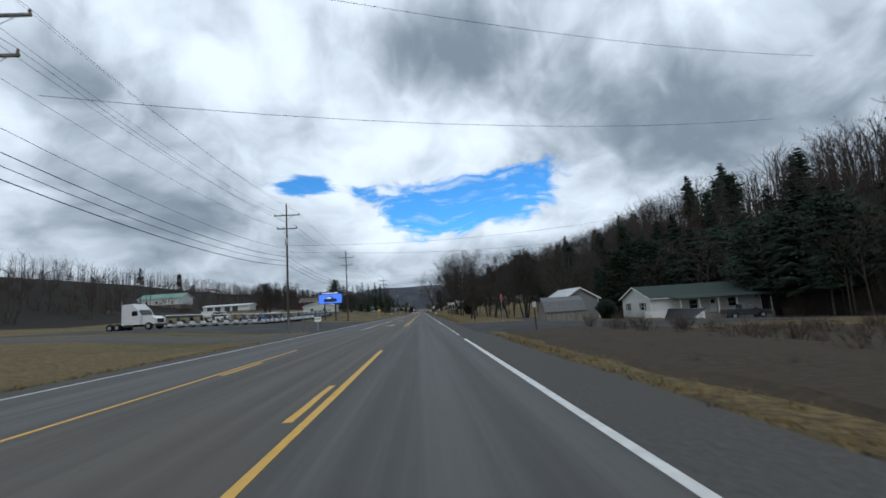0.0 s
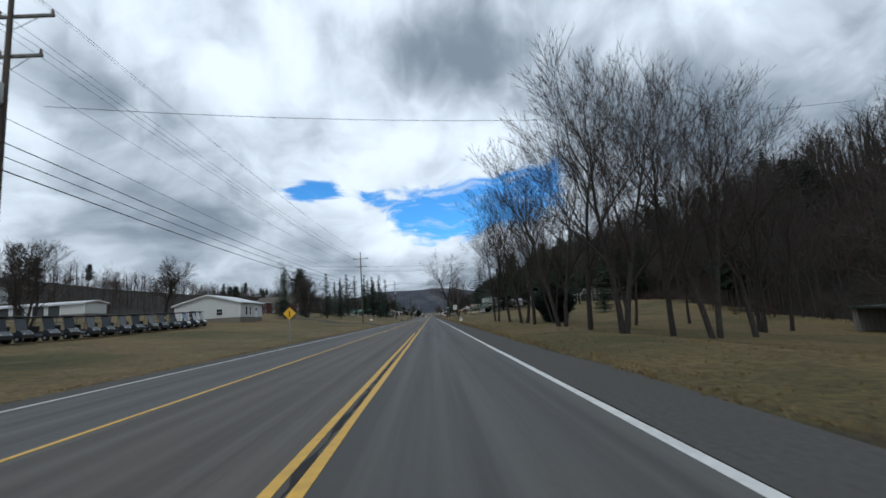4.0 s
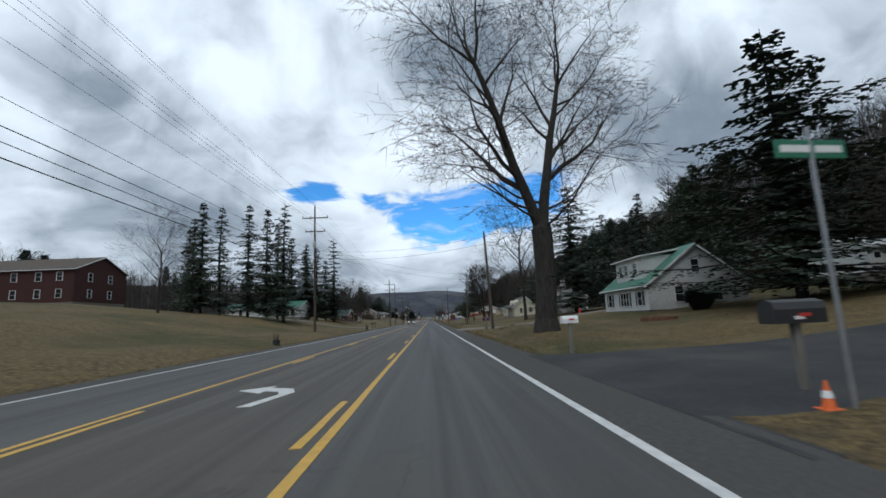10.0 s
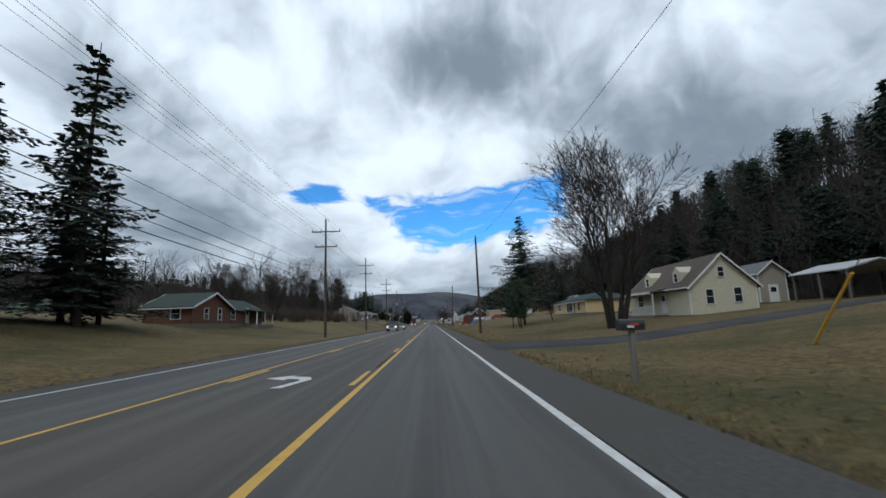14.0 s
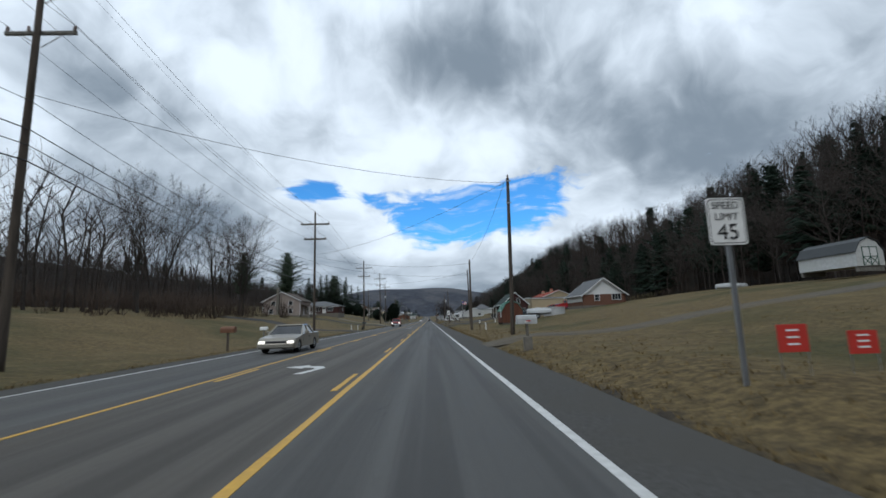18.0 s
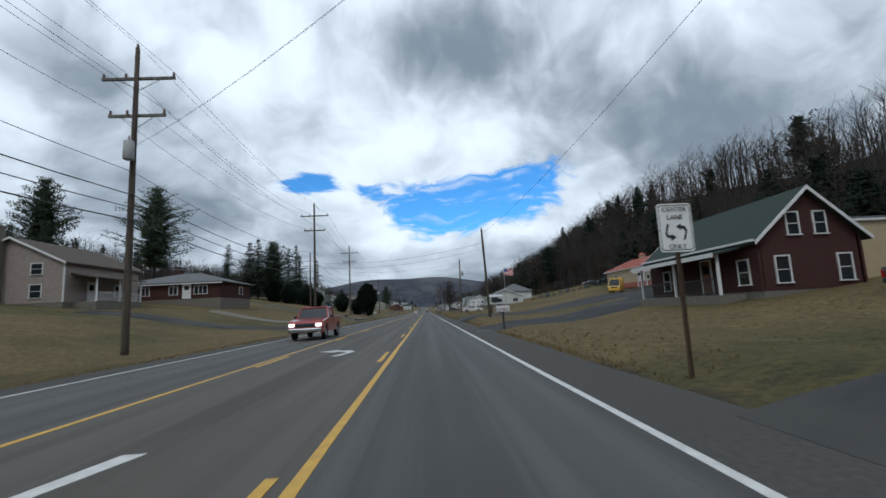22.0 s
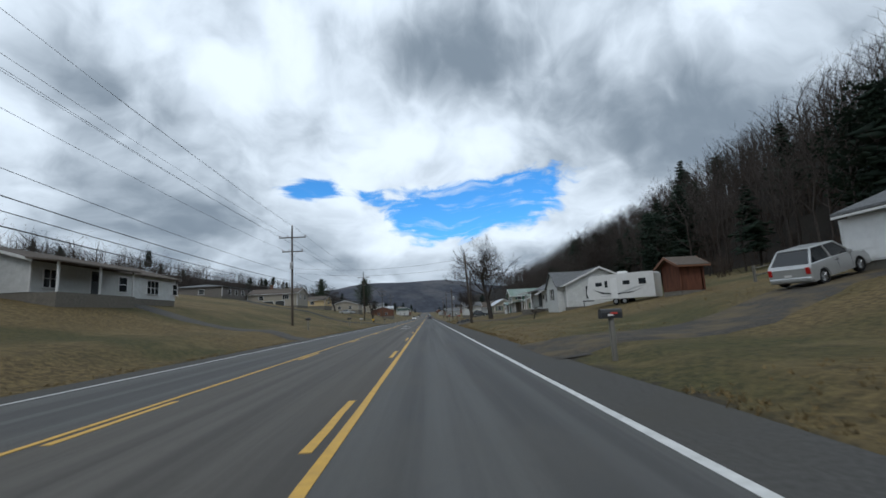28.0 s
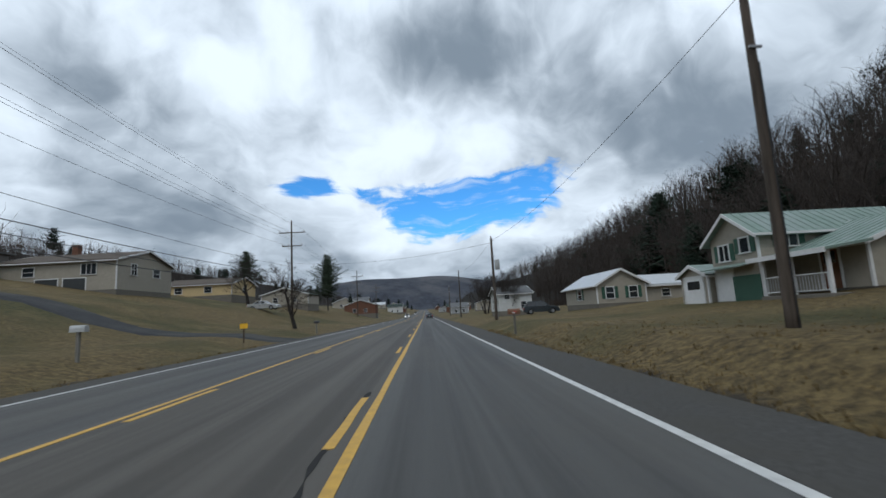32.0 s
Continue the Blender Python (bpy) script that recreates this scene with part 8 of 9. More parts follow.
pl = part("back_board", Shape().prism([(0.2, 0), (0.16, 0), (-0.02, 0.6), (0.02, 0.6)], "x", -0.22, 0.22), "sign_white", ob)
for v, mt in ((0.44, "sign_red"), (0.29, "sign_blue"), (0.15, "sign_red")):
    yy = -0.2 + 0.19 * v / 0.62
    part("writing_bar", Shape().prism([(yy - 0.004, v), (yy + 0.022, v + 0.08), (yy + 0.014, v + 0.08), (yy - 0.012, v)], "x", -0.17, 0.17), mt, ob)
sn = thing("street_name_sign", "green street name plate on a grey post", "street sign", 5.0, 236.6, ground(5.0, 236.6), 6, group="road signs")
part("post", Shape().tube((0, 0, -0.3), (0, 0, 3.75), 0.03, sides=8), "steel", sn)
pl = part("plate", Shape().box(-0.55, -0.012, 3.3, 0.55, 0.012, 3.56, 0.006), "sign_green", sn)
for u0, u1 in ((-0.48, -0.02), (0.06, 0.48)):
    part("writing_bar", Shape().box(u0, -0.018, 3.38, u1, -0.012, 3.48), "sign_white", pl)
ob, face = sign_post(4.95, 412.6, "white SPEED LIMIT 45 sign with a black rim", 0.61, 0.76, 2.15, "sign_white", "sign_black", "steel")
text_on(face, "SPEED", 0.165, (0, -0.02, 2.78), "sign_black")
text_on(face, "LIMIT", 0.165, (0, -0.02, 2.6), "sign_black")
text_on(face, "45", 0.36, (0, -0.02, 2.345), "sign_black")


def yard_sign(x, y, label, mat, bars, w=0.62, h=0.5, lift=0.45):
    ob = thing("lawn_sign", label, "sign", x, y, ground(x, y), group="lawn signs")
    for sx in (-0.22, 0.22):
        part("stake", Shape().tube((sx, 0.008, -0.2), (sx, 0.008, lift + 0.1), 0.006, sides=4), "steel", ob)
    f = part("board", Shape().box(-w / 2, -0.006, lift, w / 2, 0.004, lift + h, 0.002), mat, ob)
    for k in range(bars):
        v = lift + h * (0.75 - 0.25 * k)
        part("writing_bar", Shape().box(-w * 0.2, -0.011, v, w * 0.2, -0.006, v + 0.03), "sign_white", f)
    return ob


yard_sign(5.75, 412.6, "bright red lawn sign with pale lines", "sign_red", 3, 0.48, 0.42, 0.36)
yard_sign(6.95, 412.7, "faded red lawn sign beside its twin", "sign_red", 3, 0.48, 0.36, 0.3)
ob, face = sign_post(3.95, 493.0, "white CENTER LANE ONLY sign with two curved arrows", 0.61, 0.86, 2.15, "sign_white", "sign_black", "rust_post")
text_on(face, "CENTER", 0.118, (0, -0.02, 2.9), "sign_black")
text_on(face, "LANE", 0.118, (0, -0.02, 2.76), "sign_black")
text_on(face, "ONLY", 0.118, (0, -0.02, 2.24), "sign_black")
for sg in (1, -1):
    arr = [(u * 0.135 * sg + 0.135 * sg, w * 0.11 * sg + 2.5) for u, w in arrow_outline(False)]
    part("arrow_shape", Shape().prism(arr, "y", -0.02, -0.012), "sign_black", face)
for x, y, w, h, b in ((4.6, 567, 0.3, 0.4, 1.5), (4.15, 670, 0.18, 0.25, 1.3), (5.75, 455.9, 0.12, 0.3, 0.75)):
    ob, face = sign_post(x, y, "small white route marker on a thin stake", w, h, b, "sign_white", None, "rust_post")
    part("writing_bar", Shape().box(-w * 0.3, -0.02, b + h * 0.4, w * 0.3, -0.012, b + h * 0.65), "sign_black", face)
ob, face = sign_post(-12.4, 698, "small yellow sign box on a post", 0.5, 0.32, 0.9, "sign_yellow", None, "rust_post")
for x, y in ((-11.6, 448), (6.5, 456.6), (-12.2, 486), (-13.5, 487), (11.2, 476)):
    solid("marker_post", "short white plastic marker post", "post", Shape().turned([(0.06, -0.2), (0.06, 0.75), (0.045, 0.82), (0.01, 0.84)], 10), "sign_white", x, y, ground(x, y), group="white marker posts")

# ---------- mailboxes ----------
BOXES = [(6.2, 283.5, "purple_paint", "concrete", 0, "large purple mailbox on a stone post", 1.45), (5.2, 237.6, "black_plastic", "wood_grey", 0, "black mailbox at the side street", 1.5), (4.3, 245.8, "sign_white", "wood_grey", 0, "white mailbox on a wooden post", 1.0),
         (4.3, 329.4, "black_plastic", "wood_grey", 0, "black mailbox on a wooden post", 1.0), (4.15, 424.2, "tarp_grey", "concrete", 0, "large grey mailbox on a stone pier", 1.5),
         (4.9, 489.6, "black_plastic", "wood_grey", 0, "black mailbox on a wooden post", 1.1), (4.2, 513, "tarp_grey", "shutter_dark", 0, "large grey mailbox on a black post", 1.5), (4.1, 609, "black_plastic", "wood_grey", 0, "black mailbox on a wooden post", 1.0),
         (4.1, 664.9, "door_brown", "wood_grey", 0, "brown mailbox beside rubbish bags", 1.0), (3.95, 692.3, "door_brown", "wood_grey", 0, "brown mailbox on a wooden post", 1.2),
         (-12.3, 184, "sign_white", "wood_grey", 180, "white mailbox on a wooden post", 1.0), (-11.9, 323.5, "black_plastic", "wood_grey", 180, "black mailbox on a wooden post", 1.0), (-12.2, 331, "door_brown", "wood_pole", 180, "brown mailbox on a timber post", 1.2),
         (-11.5, 432.8, "door_brown", "wood_pole", 180, "brown roofed mailbox on a timber post", 1.5), (-12.0, 440, "sign_white", "wood_grey", 180, "white mailbox on a leaning post", 1.0), (-12.8, 498.3, "shutter_dark", "wood_pole", 180, "dark mailbox with a wide timber stand", 1.5),
         (-11.9, 533.7, "black_plastic", "wood_grey", 180, "black mailbox on a wooden post", 1.1), (-11.6, 549.7, "black_plastic", "wood_grey", 180, "black mailbox on a wooden post", 1.0), (-12.0, 572, "black_plastic", "wood_grey", 180, "black mailbox on a wooden post", 1.0),
         (-12.2, 590, "tarp_grey", "wood_grey", 180, "grey mailbox on a wooden post", 1.0), (-13.4, 647.5, "black_plastic", "wood_grey", 180, "black mailbox on a wooden post", 1.0), (-13.2, 672.4, "black_plastic", "wood_grey", 180, "black mailbox on a wooden post", 1.2),
         (-13.1, 685, "tarp_grey", "wood_grey", 180, "grey mailbox on a wooden post", 1.0), (-11.3, 712.9, "black_plastic", "wood_grey", 180, "black mailbox on a wooden post", 1.0)]
for x, y, mt, pm, tn, lb, bg in BOXES:
    ob = mailbox(x, y, mt, pm, tn, lb, big=bg)
    if pm == "concrete":
        part("pier", Shape().box(-0.16, -0.16, -0.3, 0.16, 0.16, 0.55, 0.02), "concrete", ob)
for x, y in ((-11.5, 264.7), (-12, 316.3), (-12, 490.6)):
    pt = thing("planter", "dark tub planter with dried stems", "planter", x, y, ground(x, y), group="roadside planters")
    part("tub", Shape().turned([(0.2, -0.05), (0.28, 0.35), (0.3, 0.38), (0.25, 0.36)], 14), "shutter_dark", pt)
    st_ = Shape()
    for _ in range(40):
        a, q = rc.uniform(0, 6.28), rc.uniform(0.05, 0.3)
        st_.tube((0.1 * math.cos(a), 0.1 * math.sin(a), 0.3), (q * math.cos(a), q * math.sin(a), rc.uniform(0.6, 1.0)), 0.008, 0.004, 3)
    tagged(part("dried_growth", st_, "brush", pt), kind="stuff")

# ---------- middle stretch ----------
cn = thing("traffic_cone", "orange and white traffic cone by the mailbox", "traffic cone", 4.75, 236.7, ground(4.75, 236.7))
cn.matrix_basis = cn.matrix_basis @ Matrix.Diagonal((0.6, 0.6, 0.5, 1))
part("base", Shape().box(-0.2, -0.2, 0, 0.2, 0.2, 0.04, 0.01), "orange_plastic", cn)
part("cone", Shape().turned([(0.14, 0.04), (0.03, 0.72), (0.02, 0.73)], 14), "orange_plastic", cn)
part("band", Shape().turned([(0.108, 0.3), (0.078, 0.48)], 14), "sign_white", cn)
vehicle("white estate car parked up the side street", "suv", 44, 248, ground(44, 248) + 0.03, 70, "car_white", 4.7, 1.9)
ring = thing("planter", "round brick planter ring on the lawn", "planter", 15.5, 262, ground(15.5, 262))
for k in range(20):
    a = 2 * math.pi * k / 20
    b = part("brick", Shape().box(-0.16, -0.07, -0.1, 0.16, 0.07, 0.22, 0.012), "brick", ring)
    b.matrix_basis = pose(1.1 * math.cos(a), 1.1 * math.sin(a), 0, 0, 0, math.degrees(a) + 90)
part("soil", Shape().turned([(1.0, -0.1), (1.0, 0.12), (0.4, 0.2)], 16), "forest_floor", ring)
guy = thing("guy_wire", "anchored pole guy wire in a yellow guard", "guy wire", 12.3, 334.2, ground(12.3, 334.2))
part("cable", Shape().tube((0, 0, 0), (-5.1, -13.2, 9.2), 0.012, sides=4), "wire", guy)
part("guard", Shape().tube((0, 0, 0), (-1.12, -2.9, 2.02), 0.04, sides=8), "sign_yellow", guy)
hy = thing("fire_hydrant", "red fire hydrant beside the driveway", "hydrant", 20.5, 293.5, ground(20.5, 293.5))
part("barrel", Shape().turned([(0.17, -0.1), (0.17, 0.06), (0.11, 0.09), (0.11, 0.55), (0.14, 0.58), (0.12, 0.68), (0.03, 0.76)], 14), "sign_red", hy, smooth=True)
for sx in (-1, 1):
    part("outlet", Shape().tube((sx * 0.1, 0, 0.42), (sx * 0.2, 0, 0.42), 0.055, sides=8), "sign_red", hy)
ws = gambrel("white gambrel garden shed with green crossed doors", 39.9, 446.0, 42.5, 452.6, 4.95, 1.5, "y", "siding_white", "shutter_dark")
dr = part("door", Shape().box(-0.7, -3.335, 0.15, 0.7, -3.3, 1.85), "trim_white", ws)
for a, b in (((-0.7, 0.15), (0.0, 0.95)), ((0.0, 0.15), (-0.7, 0.95)), ((0.7, 0.15), (0.0, 0.95)), ((0.0, 0.15), (0.7, 0.95)), ((-0.7, 0.15), (-0.7, 1.85)), ((0.7, 0.15), (0.7, 1.85)), ((0, 0.15), (0, 1.85)), ((-0.7, 0.95), (0.7, 0.95)), ((-0.7, 1.85), (0.7, 1.85))):
    part("door_brace", Shape().tube((a[0], -3.34, a[1]), (b[0], -3.34, b[1]), 0.04, sides=4), "shutter_green", dr)


def covered_boat(x, y, turn, mat, label, ln=4.6):
    ob = thing("covered_boat", label, "boat", x, y, ground(x, y), turn)
    rows = []
    for k in range(7):
        t = k / 6
        w = 0.95 * math.sin(math.pi * min(0.98, 0.12 + 0.5 * t + 0.32 * t)) ** 0.7
        rows.append([(-w, -ln / 2 + ln * t, 0.75), (-w * 0.9, -ln / 2 + ln * t, 1.05), (0, -ln / 2 + ln * t, 1.5 - 0.4 * abs(t - 0.5)), (w * 0.9, -ln / 2 + ln * t, 1.05), (w, -ln / 2 + ln * t, 0.75), (0, -ln / 2 + ln * t, 0.45)])
    s = Shape()
    v = [p for r_ in rows for p in r_]
    f = [(6 * k + i, 6 * k + (i + 1) % 6, 6 * k + 6 + (i + 1) % 6, 6 * k + 6 + i) for k in range(6) for i in range(6)] + [tuple(range(6))[::-1], tuple(range(36, 42))]
    part("cover", s.add(v, f), mat, ob)
    part("trailer_frame", Shape().tube((-0.6, -ln / 2, 0.45), (-0.6, ln / 2, 0.45), 0.05, sides=5).tube((0.6, -ln / 2, 0.45), (0.6, ln / 2, 0.45), 0.05, sides=5).tube((-0.9, 0.3, 0.4), (0.9, 0.3, 0.4), 0.05, sides=5), "steel", ob)
    for sx in (-0.9, 0.9):
        wheel_on(ob, sx, 0.3, 0.3)
    part("jack", Shape().tube((0, -ln / 2 - 0.2, 0.0), (0, -ln / 2 - 0.2, 0.5), 0.03, sides=6), "steel", ob)


covered_boat(49.4, 477.8, 80, "tarp_grey", "white tarpaulin-covered boat on the hillside")
covered_boat(15.4, 468.4, 85, "tarp_grey", "grey covered boat on a trailer beside the shed", 3.3)


def heap(name, label, category, x, y, w, d, h, mat, seed, n=14):
    r = random.Random(seed)
    v, f = [], []
    for j in range(6):
        for i in range(n):
            a = 2 * math.pi * i / n
            q = (1 - j / 5.5) * r.uniform(0.85, 1.1)
            v.append((w / 2 * q * math.cos(a), d / 2 * q * math.sin(a), -0.1 + h * math.sin(j / 5 * 1.5) * r.uniform(0.9, 1.08)))
    for j in range(5):
        f += [(j * n + i, j * n + (i + 1) % n, (j + 1) * n + (i + 1) % n, (j + 1) * n + i) for i in range(n)]
    f.append(tuple(range(5 * n, 6 * n)))
    solid(name, label, category, Shape().add(v, f), mat, x, y, ground(x, y))


heap("tarpaulin", "blue tarpaulin over a low stack", "tarpaulin", 13.5, 467.3, 1.8, 1.4, 0.95, "tarp_blue", 3)
pb = thing("pool", "round grey above-ground pool with a rim", "pool", 18.6, 472, ground(18.6, 472))
part("wall", Shape().turned([(1.5, -0.3), (1.5, 1.05), (1.46, 1.05), (1.46, 0.9)], 24), "tarp_grey", pb)
part("rim", Shape().turned([(1.42, 1.05), (1.58, 1.05), (1.58, 1.1), (1.42, 1.1)], 24), "trim_white", pb)
vehicle("black sedan parked on the sloping driveway", "sedan", 21.2, 502.6, ground(21.2, 502.6) + 0.05, 82, "car_dark", 4.8, tilt=-9)
vehicle("bright blue car parked behind the black one", "sedan", 29.4, 505.8, ground(29.4, 505.8) + 0.05, 60, "car_blue", 4.4, tilt=-8)
vehicle("red car parked before the white garage", "sedan", 25.6, 497.4, ground(25.6, 497.4) + 0.05, 78, "car_red", 4.7, tilt=-9)
vehicle("red pickup behind the red car", "pickup", 29.2, 499.8, ground(29.2, 499.8) + 0.05, 80, "car_red", 5.2, tilt=-9)
vehicle("dark estate car parked beyond the brick house", "suv", 25.4, 527.5, ground(25.4, 527.5) + 0.05, 20, "car_dark", 4.8, 1.95)
gr = thing("drain_grate", "iron drain grate in the shoulder", "drain", 2.95, 512.7, 0.004)
part("frame", Shape().box(-0.42, -0.75, -0.05, 0.42, 0.75, 0.008), "concrete", gr)
for k in range(7):
    part("bar", Shape().box(-0.33 + 0.095 * k, -0.62, 0.008, -0.265 + 0.095 * k, 0.62, 0.016), "shutter_dark", gr)
goose = Shape().turned([(0.05, -0.1), (0.05, 0.5), (0.07, 0.55), (0.04, 0.62)], 10).tube((0, 0, 0.55), (-0.22, 0, 0.62), 0.055, 0.04, 8)
solid("vent_pipe", "short white bent vent pipe on the lawn", "pipe", goose, "sign_white", 12.1, 487.7, ground(12.1, 487.7))

# ---------- flag, lot, yellow truck ----------
fp = thing("flagpole", "flagpole with a striped flag flying", "flagpole", 10.9, 549.8, ground(10.9, 549.8))
part("pole", Shape().tube((0, 0, -0.3), (0, 0, 6.4), 0.045, 0.03, 8), "steel", fp)
part("ball", Shape().turned([(0.01, 6.4), (0.06, 6.45), (0.06, 6.5), (0.01, 6.55)], 8), "sign_yellow", fp)


def flag_sheet(z0, z1, u0, u1):
    v, f = [], []
    n = 10
    for i in range(n + 1):
        u = u0 + (u1 - u0) * i / n
        for z in (z0, z1):
            for dy in (-0.006, 0.006):
                v.append((u, 0.09 * math.sin(u * 4.2) + dy, z - 0.16 * u + 0.03 * math.sin(u * 6)))
    for i in range(n):
        k = 4 * i
        f += [(k, k + 4, k + 6, k + 2), (k + 1, k + 3, k + 7, k + 5), (k + 2, k + 6, k + 7, k + 3), (k, k + 1, k + 5, k + 4)]
    return Shape().add(v, f)


for k in range(13):
    z0 = 5.4 + k * 0.068
    part("stripe", flag_sheet(z0, z0 + 0.068, 0.05 if k < 6 else 0.55, 1.3), "sign_red" if k % 2 == 0 else "sign_white", fp)
part("canton", flag_sheet(5.808, 6.284, 0.05, 0.55), "sign_blue", fp)
mon = thing("sign_stand", "low roofed notice stand on twin timber posts", "sign", 9.1, 548.0, ground(9.1, 548))
for sx in (-0.55, 0.55):
    part("post", Shape().box(sx - 0.16, -0.16, -0.3, sx + 0.16, 0.16, 1.3, 0.02), "wood_pole", mon)
part("board", Shape().box(-0.5, -0.05, 1.5, 0.5, 0.05, 2.2, 0.01), "shutter_dark", mon)
part("post", Shape().box(-0.06, -0.04, 1.2, 0.06, 0.04, 2.3), "wood_pole", mon)
part("roof", Shape().prism([(-0.5, 2.25), (0, 2.5), (0.5, 2.25), (0.5, 2.31), (0, 2.57), (-0.5, 2.31)], "x", -0.95, 0.95), "metal_white", mon)
vehicle("yellow box truck parked at the workshop", "van", 33.8, 565.5, ground(33.8, 565.5) + 0.08, -32, "car_yellow", 5.0, 2.0)
for k, (x, y, kd, mt, lb) in enumerate(((43, 602, "sedan", "car_dark", "dark sedan in a row of old cars"), (47.5, 604, "pickup", "car_dark", "dark pickup in a row of old cars"), (10.3, 590, "sedan", "car_white", "white sedan beside the small white house"))):
    vehicle(lb, kd, x, y, ground(x, y) + 0.05, 95 if x > 20 else 80, mt)
for k in range(9):
    x, y = 25 + 1.9 * k, 592 + 0.8 * k
    heap("scrap_heap", "low heap of scrap timber and parts", "heap", x, y, 1.6, 1.0, 0.5 + 0.3 * (k % 3), ("rust_post", "wood_pole", "shutter_dark")[k % 3], 40 + k, 9)
plain_pole(-21, 567.5, 11, 0, False, "slim grey service pole on the lawn")
r9 = random.Random(91)
rk = thing("rock_pile", "low pile of grey stones on the bank", "rock pile", -12.3, 565, ground(-12.3, 565))
for k in range(26):
    q = r9.uniform(0.18, 0.42)
    s_ = Shape()
    v = [(q * r9.uniform(0.7, 1.1) * math.cos(a) * math.cos(b), q * r9.uniform(0.7, 1.1) * math.sin(a) * math.cos(b), q * 0.7 * math.sin(b)) for b in (-0.9, 0.0, 0.9) for a in (0, 1.05, 2.1, 3.14, 4.2, 5.24)]
    f = [(6 * j + i, 6 * j + (i + 1) % 6, 6 * j + 6 + (i + 1) % 6, 6 * j + 6 + i) for j in range(2) for i in range(6)] + [(5, 4, 3, 2, 1, 0), (12, 13, 14, 15, 16, 17)]
    b = part("stone", s_.add(v, f), "concrete", rk)
    b.matrix_basis = pose(r9.gauss(0, 1.2), r9.gauss(0, 1.0), q * 0.4 + 0.12, 0, 0, r9.uniform(0, 360))

# ---------- last stretch ----------
vehicle("silver estate car parked facing up the gravel drive", "suv", 17.9, 618.0, ground(17.9, 618.0) + 0.1, 108, "car_silver", 4.4, 1.85, tilt=-11)
ct = thing("camper_trailer", "white camper trailer with dark swoosh stripes", "camper", 17.4, 638.3, ground(17.4, 638.3) - 0.12, -43)
ct.matrix_basis = ct.matrix_basis @ Matrix.Diagonal((0.86, 0.9, 1.0, 1))
part("body", Shape().prism([(-3.3, 0.55), (-3.55, 1.2), (-3.2, 2.6), (-2.9, 2.75), (3.3, 2.75), (3.5, 2.55), (3.5, 0.55)], "y", -1.15, 1.15), "car_white", ct)
for u0, u1, v0, v1 in ((-2.5, -1.8, 1.75, 2.1), (-1.5, -1.2, 1.6, 2.2), (0.4, 1.1, 1.75, 2.1), (2.0, 2.7, 1.7, 2.2)):
    part("window", Shape().box(u0, -1.175, v0, u1, -1.14, v1, 0.01), "pane", ct)
part("door", Shape().box(-0.9, -1.17, 0.6, -0.2, -1.14, 2.4, 0.01), "door_white", ct)
part("stripe", Shape().prism([(-2.8, 1.45), (-1.6, 1.15), (-0.2, 1.02), (1.4, 1.12), (2.4, 1.42), (1.3, 1.02), (-0.2, 0.92), (-1.8, 1.02)], "y", -1.165, -1.15), "shutter_dark", ct)
part("stripe", Shape().prism([(-2.2, 0.8), (-0.4, 0.98), (1.6, 1.5), (2.6, 1.62), (1.4, 1.3), (-0.2, 0.82)], "y", -1.165, -1.15), "tarp_grey", ct)
part("air_conditioner", Shape().box(-0.4, -0.35, 2.75, 0.5, 0.35, 3.0, 0.06), "sign_white", ct)
part("hitch", Shape().tube((-3.5, -0.5, 0.5), (-4.6, 0, 0.5), 0.05, sides=5).tube((-3.5, 0.5, 0.5), (-4.6, 0, 0.5), 0.05, sides=5).tube((-4.5, 0, -0.1), (-4.5, 0, 0.6), 0.04, sides=6), "shutter_dark", ct)
for sy in (-1.0, 1.0):
    for u in (-0.5, 0.4):
        w_ = part("wheel", Shape().tube((u, sy - 0.1, 0.33), (u, sy + 0.1, 0.33), 0.33, sides=14), "rubber", ct)
        part("rim", Shape().tube((u, sy + 0.1 * sy, 0.33), (u, sy + 0.125 * sy, 0.33), 0.18, sides=10), "steel", w_)
sr = thing("fence", "weathered split-rail fence behind the drive", "fence", 0, 0, 0)
for k in range(6):
    x, y = 22.5 + 2.4 * k, 628.5 + 0.7 * k
    z = ground(x, y)
    part("post", Shape().box(x - 0.07, y - 0.07, z - 0.3, x + 0.07, y + 0.07, z + 1.15), "wood_grey", sr)
    if k:
        for q in (0.45, 0.95):
            part("rail", Shape().tube((x - 2.4, y - 0.7, ground(x - 2.4, y - 0.7) + q), (x, y, z + q), 0.05, sides=5), "wood_grey", sr)
for k, (dx, dy, q) in enumerate(((0, 0, 1.0), (0.75, 0.15, 0.9), (0.35, -0.65, 0.85), (1.3, -0.3, 0.8), (-0.55, 0.5, 0.75), (0.9, 0.75, 0.85))):
    heap("rubbish_bag", "full black rubbish bag at the roadside", "rubbish bag", 4.5 + dx, 664.0 + dy, 1.05 * q, 0.9 * q, 0.62 * q, "bag_black", 70 + k, 10)
for k in range(3):
    heap("scrap_heap", "low heap of rusty yard scrap", "heap", 19 + 1.6 * k, 671 + 1.1 * k, 1.5, 1.0, 0.6, "rust_post", 80 + k, 9)
bare_tree("small", 10.6, 645.5, 1.6, 0.4, "low twiggy bare shrub on the lawn", squeeze=1.5, group="shrubs", category="shrub")
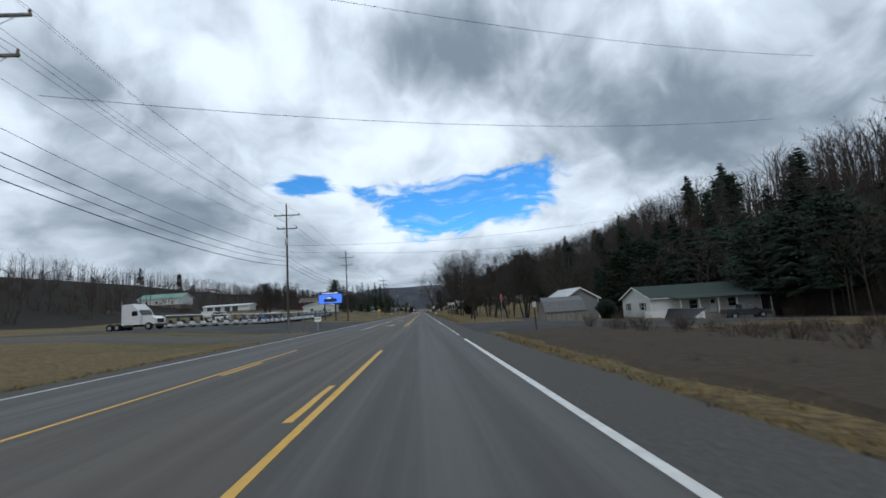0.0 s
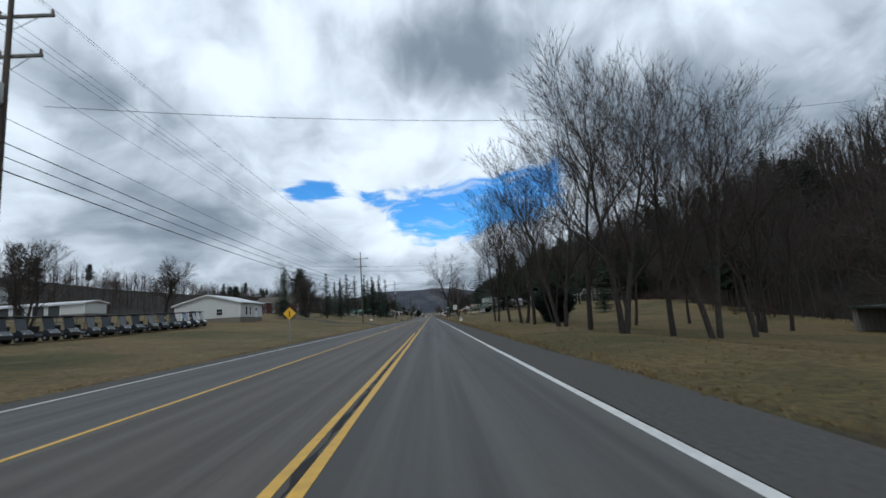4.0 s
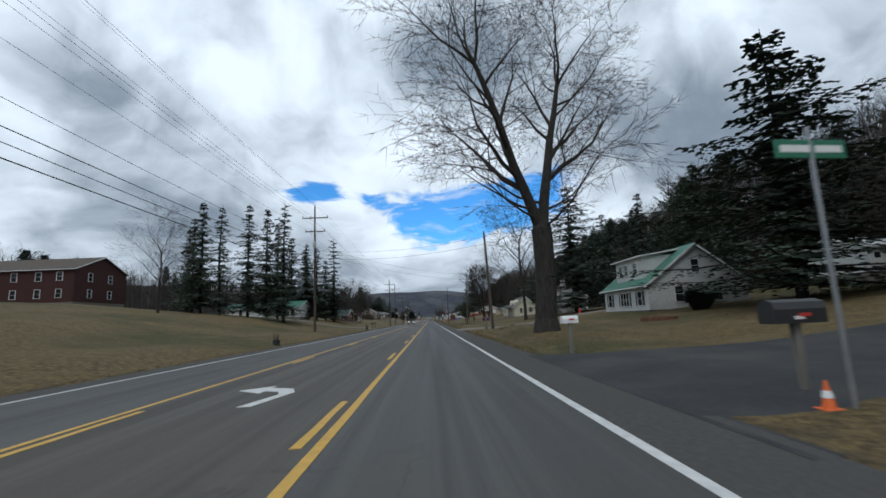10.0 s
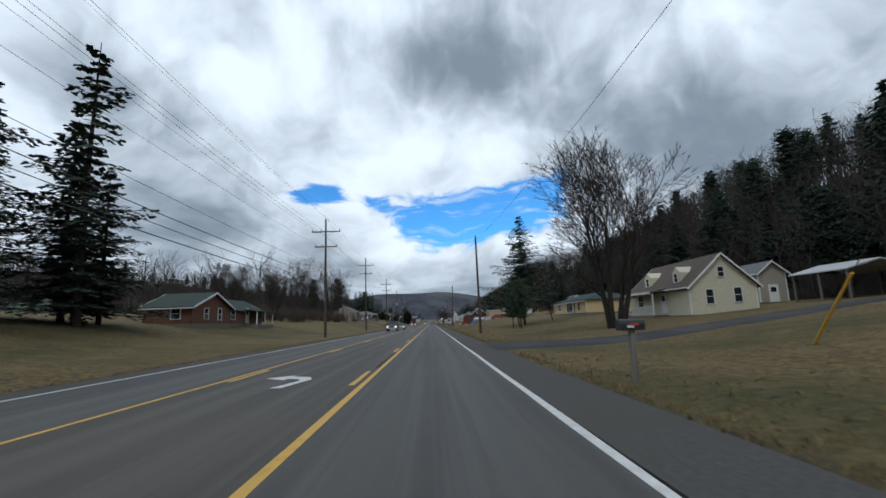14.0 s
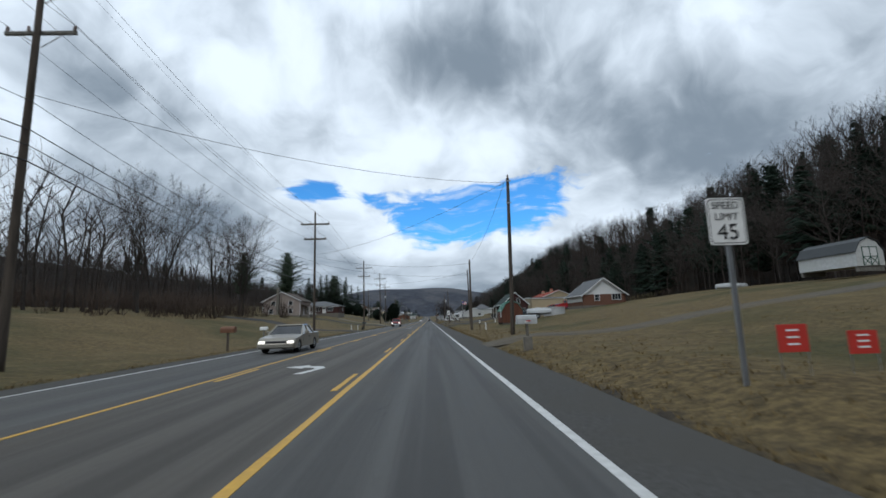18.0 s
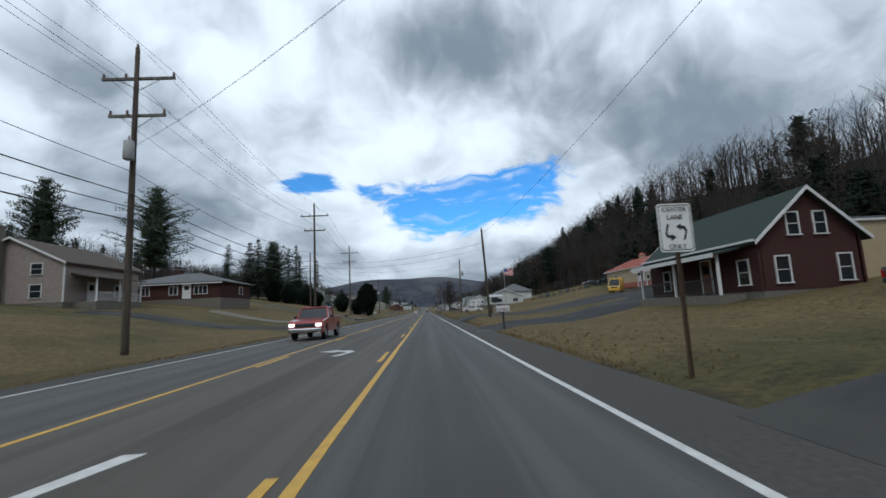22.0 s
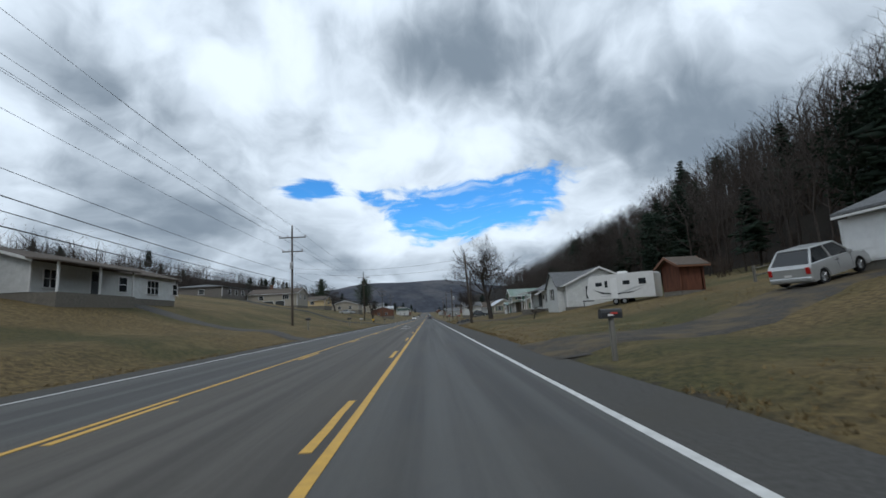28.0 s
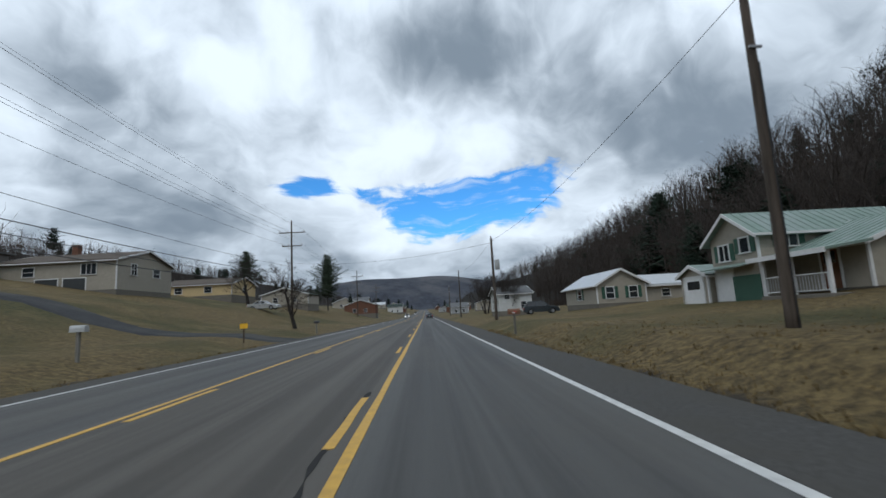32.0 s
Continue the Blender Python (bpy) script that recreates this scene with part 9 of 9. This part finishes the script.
for k, (x, y, kd, mt, lb) in enumerate(((14.5, 728, "suv", "car_dark", "dark estate car parked by the ranch house"), (24, 738, "pickup", "car_blue", "blue pickup truck parked by the ranch house"), (-25, 738, "sedan", "car_silver", "silver sedan on the far driveway"))):
    vehicle(lb, kd, x, y, ground(x, y) + 0.06, 85 if k != 3 else 90, mt)
for k, (x, y, kd, mt, lb) in enumerate(((0.4, 800, "sedan", "car_dark", "dark car far ahead in the lane"), (-7.6, 840, "suv", "car_white", "white car far off in the oncoming lane"), (0.4, 930, "suv", "car_silver", "silver car far ahead in the lane"), (-7.6, 985, "pickup", "car_dark", "dark pickup far off in the oncoming lane"))):
    vehicle(lb, kd, x, y, road_z(y), 180 if x > 0 else 0, mt, lights=x < 0)

# ---------- traffic on the road ----------
vehicle("dark blue-grey pickup truck with its lamps lit", "pickup", -7.5, 408.8, 0.01, 0, "car_dark", 5.7, 2.0, True)
vehicle("tan sedan with its lamps lit in the oncoming lane", "sedan", -7.4, 431.2, 0.01, 0, "car_tan", 5.0, 1.85, True)
vehicle("red crew-cab pickup truck in the oncoming lane", "pickup", -7.5, 515.0, 0.01, 0, "car_red", 5.8, 2.0, True)

# ---------- cracks and verges ----------
for x, y0, y1, k in ((-1.9, 168, 177, 1), (-2.9, 214, 218, 2), (-1.72, 453, 461, 3), (-1.9, 670, 677, 4), (-1.75, 96, 108, 5), (-1.8, 335, 343, 6), (-1.85, 640, 648, 8)):
    tagged(ribbon("road_crack", x - 0.035, x + 0.035, y0, y1, "tar", 0.004, 0.35, 0.05, 200 + k), "dark ragged crack in the asphalt", "road crack", kind="structure")


def verge(name, label, spots, mat, tall):
    r = random.Random(len(spots))
    v, f = [], []
    for x, y in spots:
        z = ground(x, y)
        for _ in range(4):
            a, h = r.uniform(0, 6.283), tall * r.uniform(0.4, 1.2)
            bx, by = x + r.gauss(0, 0.06), y + r.gauss(0, 0.06)
            dx, dy = 0.02 * math.cos(a), 0.02 * math.sin(a)
            k = len(v)
            v += [(bx - dx, by - dy, z - 0.02), (bx + dx, by + dy, z - 0.02), (bx + r.gauss(0, 0.6) * h, by + r.gauss(0, 0.6) * h, z + h)]
            f.append((k, k + 1, k + 2))
    tagged(new(name, mesh_from(name, v, f, mat)), label, "grass", kind="stuff")


rv = random.Random(321)
MOUTHS = [(22, 46), (234, 248), (282, 293), (339, 349), (427, 433), (484, 493), (511, 520), (533, 544), (605, 613), (658, 668)]
FAR_MOUTHS = [(32, 106), (186, 195), (318, 326), (474, 483), (525, 541), (558, 567), (633, 640), (699, 707)]


def clear_of(spots, gaps):
    return [(x, y) for x, y in spots if not any(a < y < b for a, b in gaps)]


verge("grass", "short ragged dry grass along the shoulder", clear_of([(EDGE_R + 0.12 + abs(rv.gauss(0, 0.25)), rv.uniform(0, 700)) for _ in range(9000)], MOUTHS), "dry_grass", 0.09)
verge("grass", "ragged dry grass along the oncoming shoulder", clear_of([(EDGE_L - 0.15 - abs(rv.gauss(0, 0.3)), rv.uniform(0, 700)) for _ in range(5000)], FAR_MOUTHS), "dry_grass", 0.09)
verge("grass", "tufts of dry grass over the lawns", clear_of([(4.2 + 18 * rv.random() ** 1.9, rv.uniform(0, 690)) for _ in range(24000)], MOUTHS), "dry_grass", 0.07)
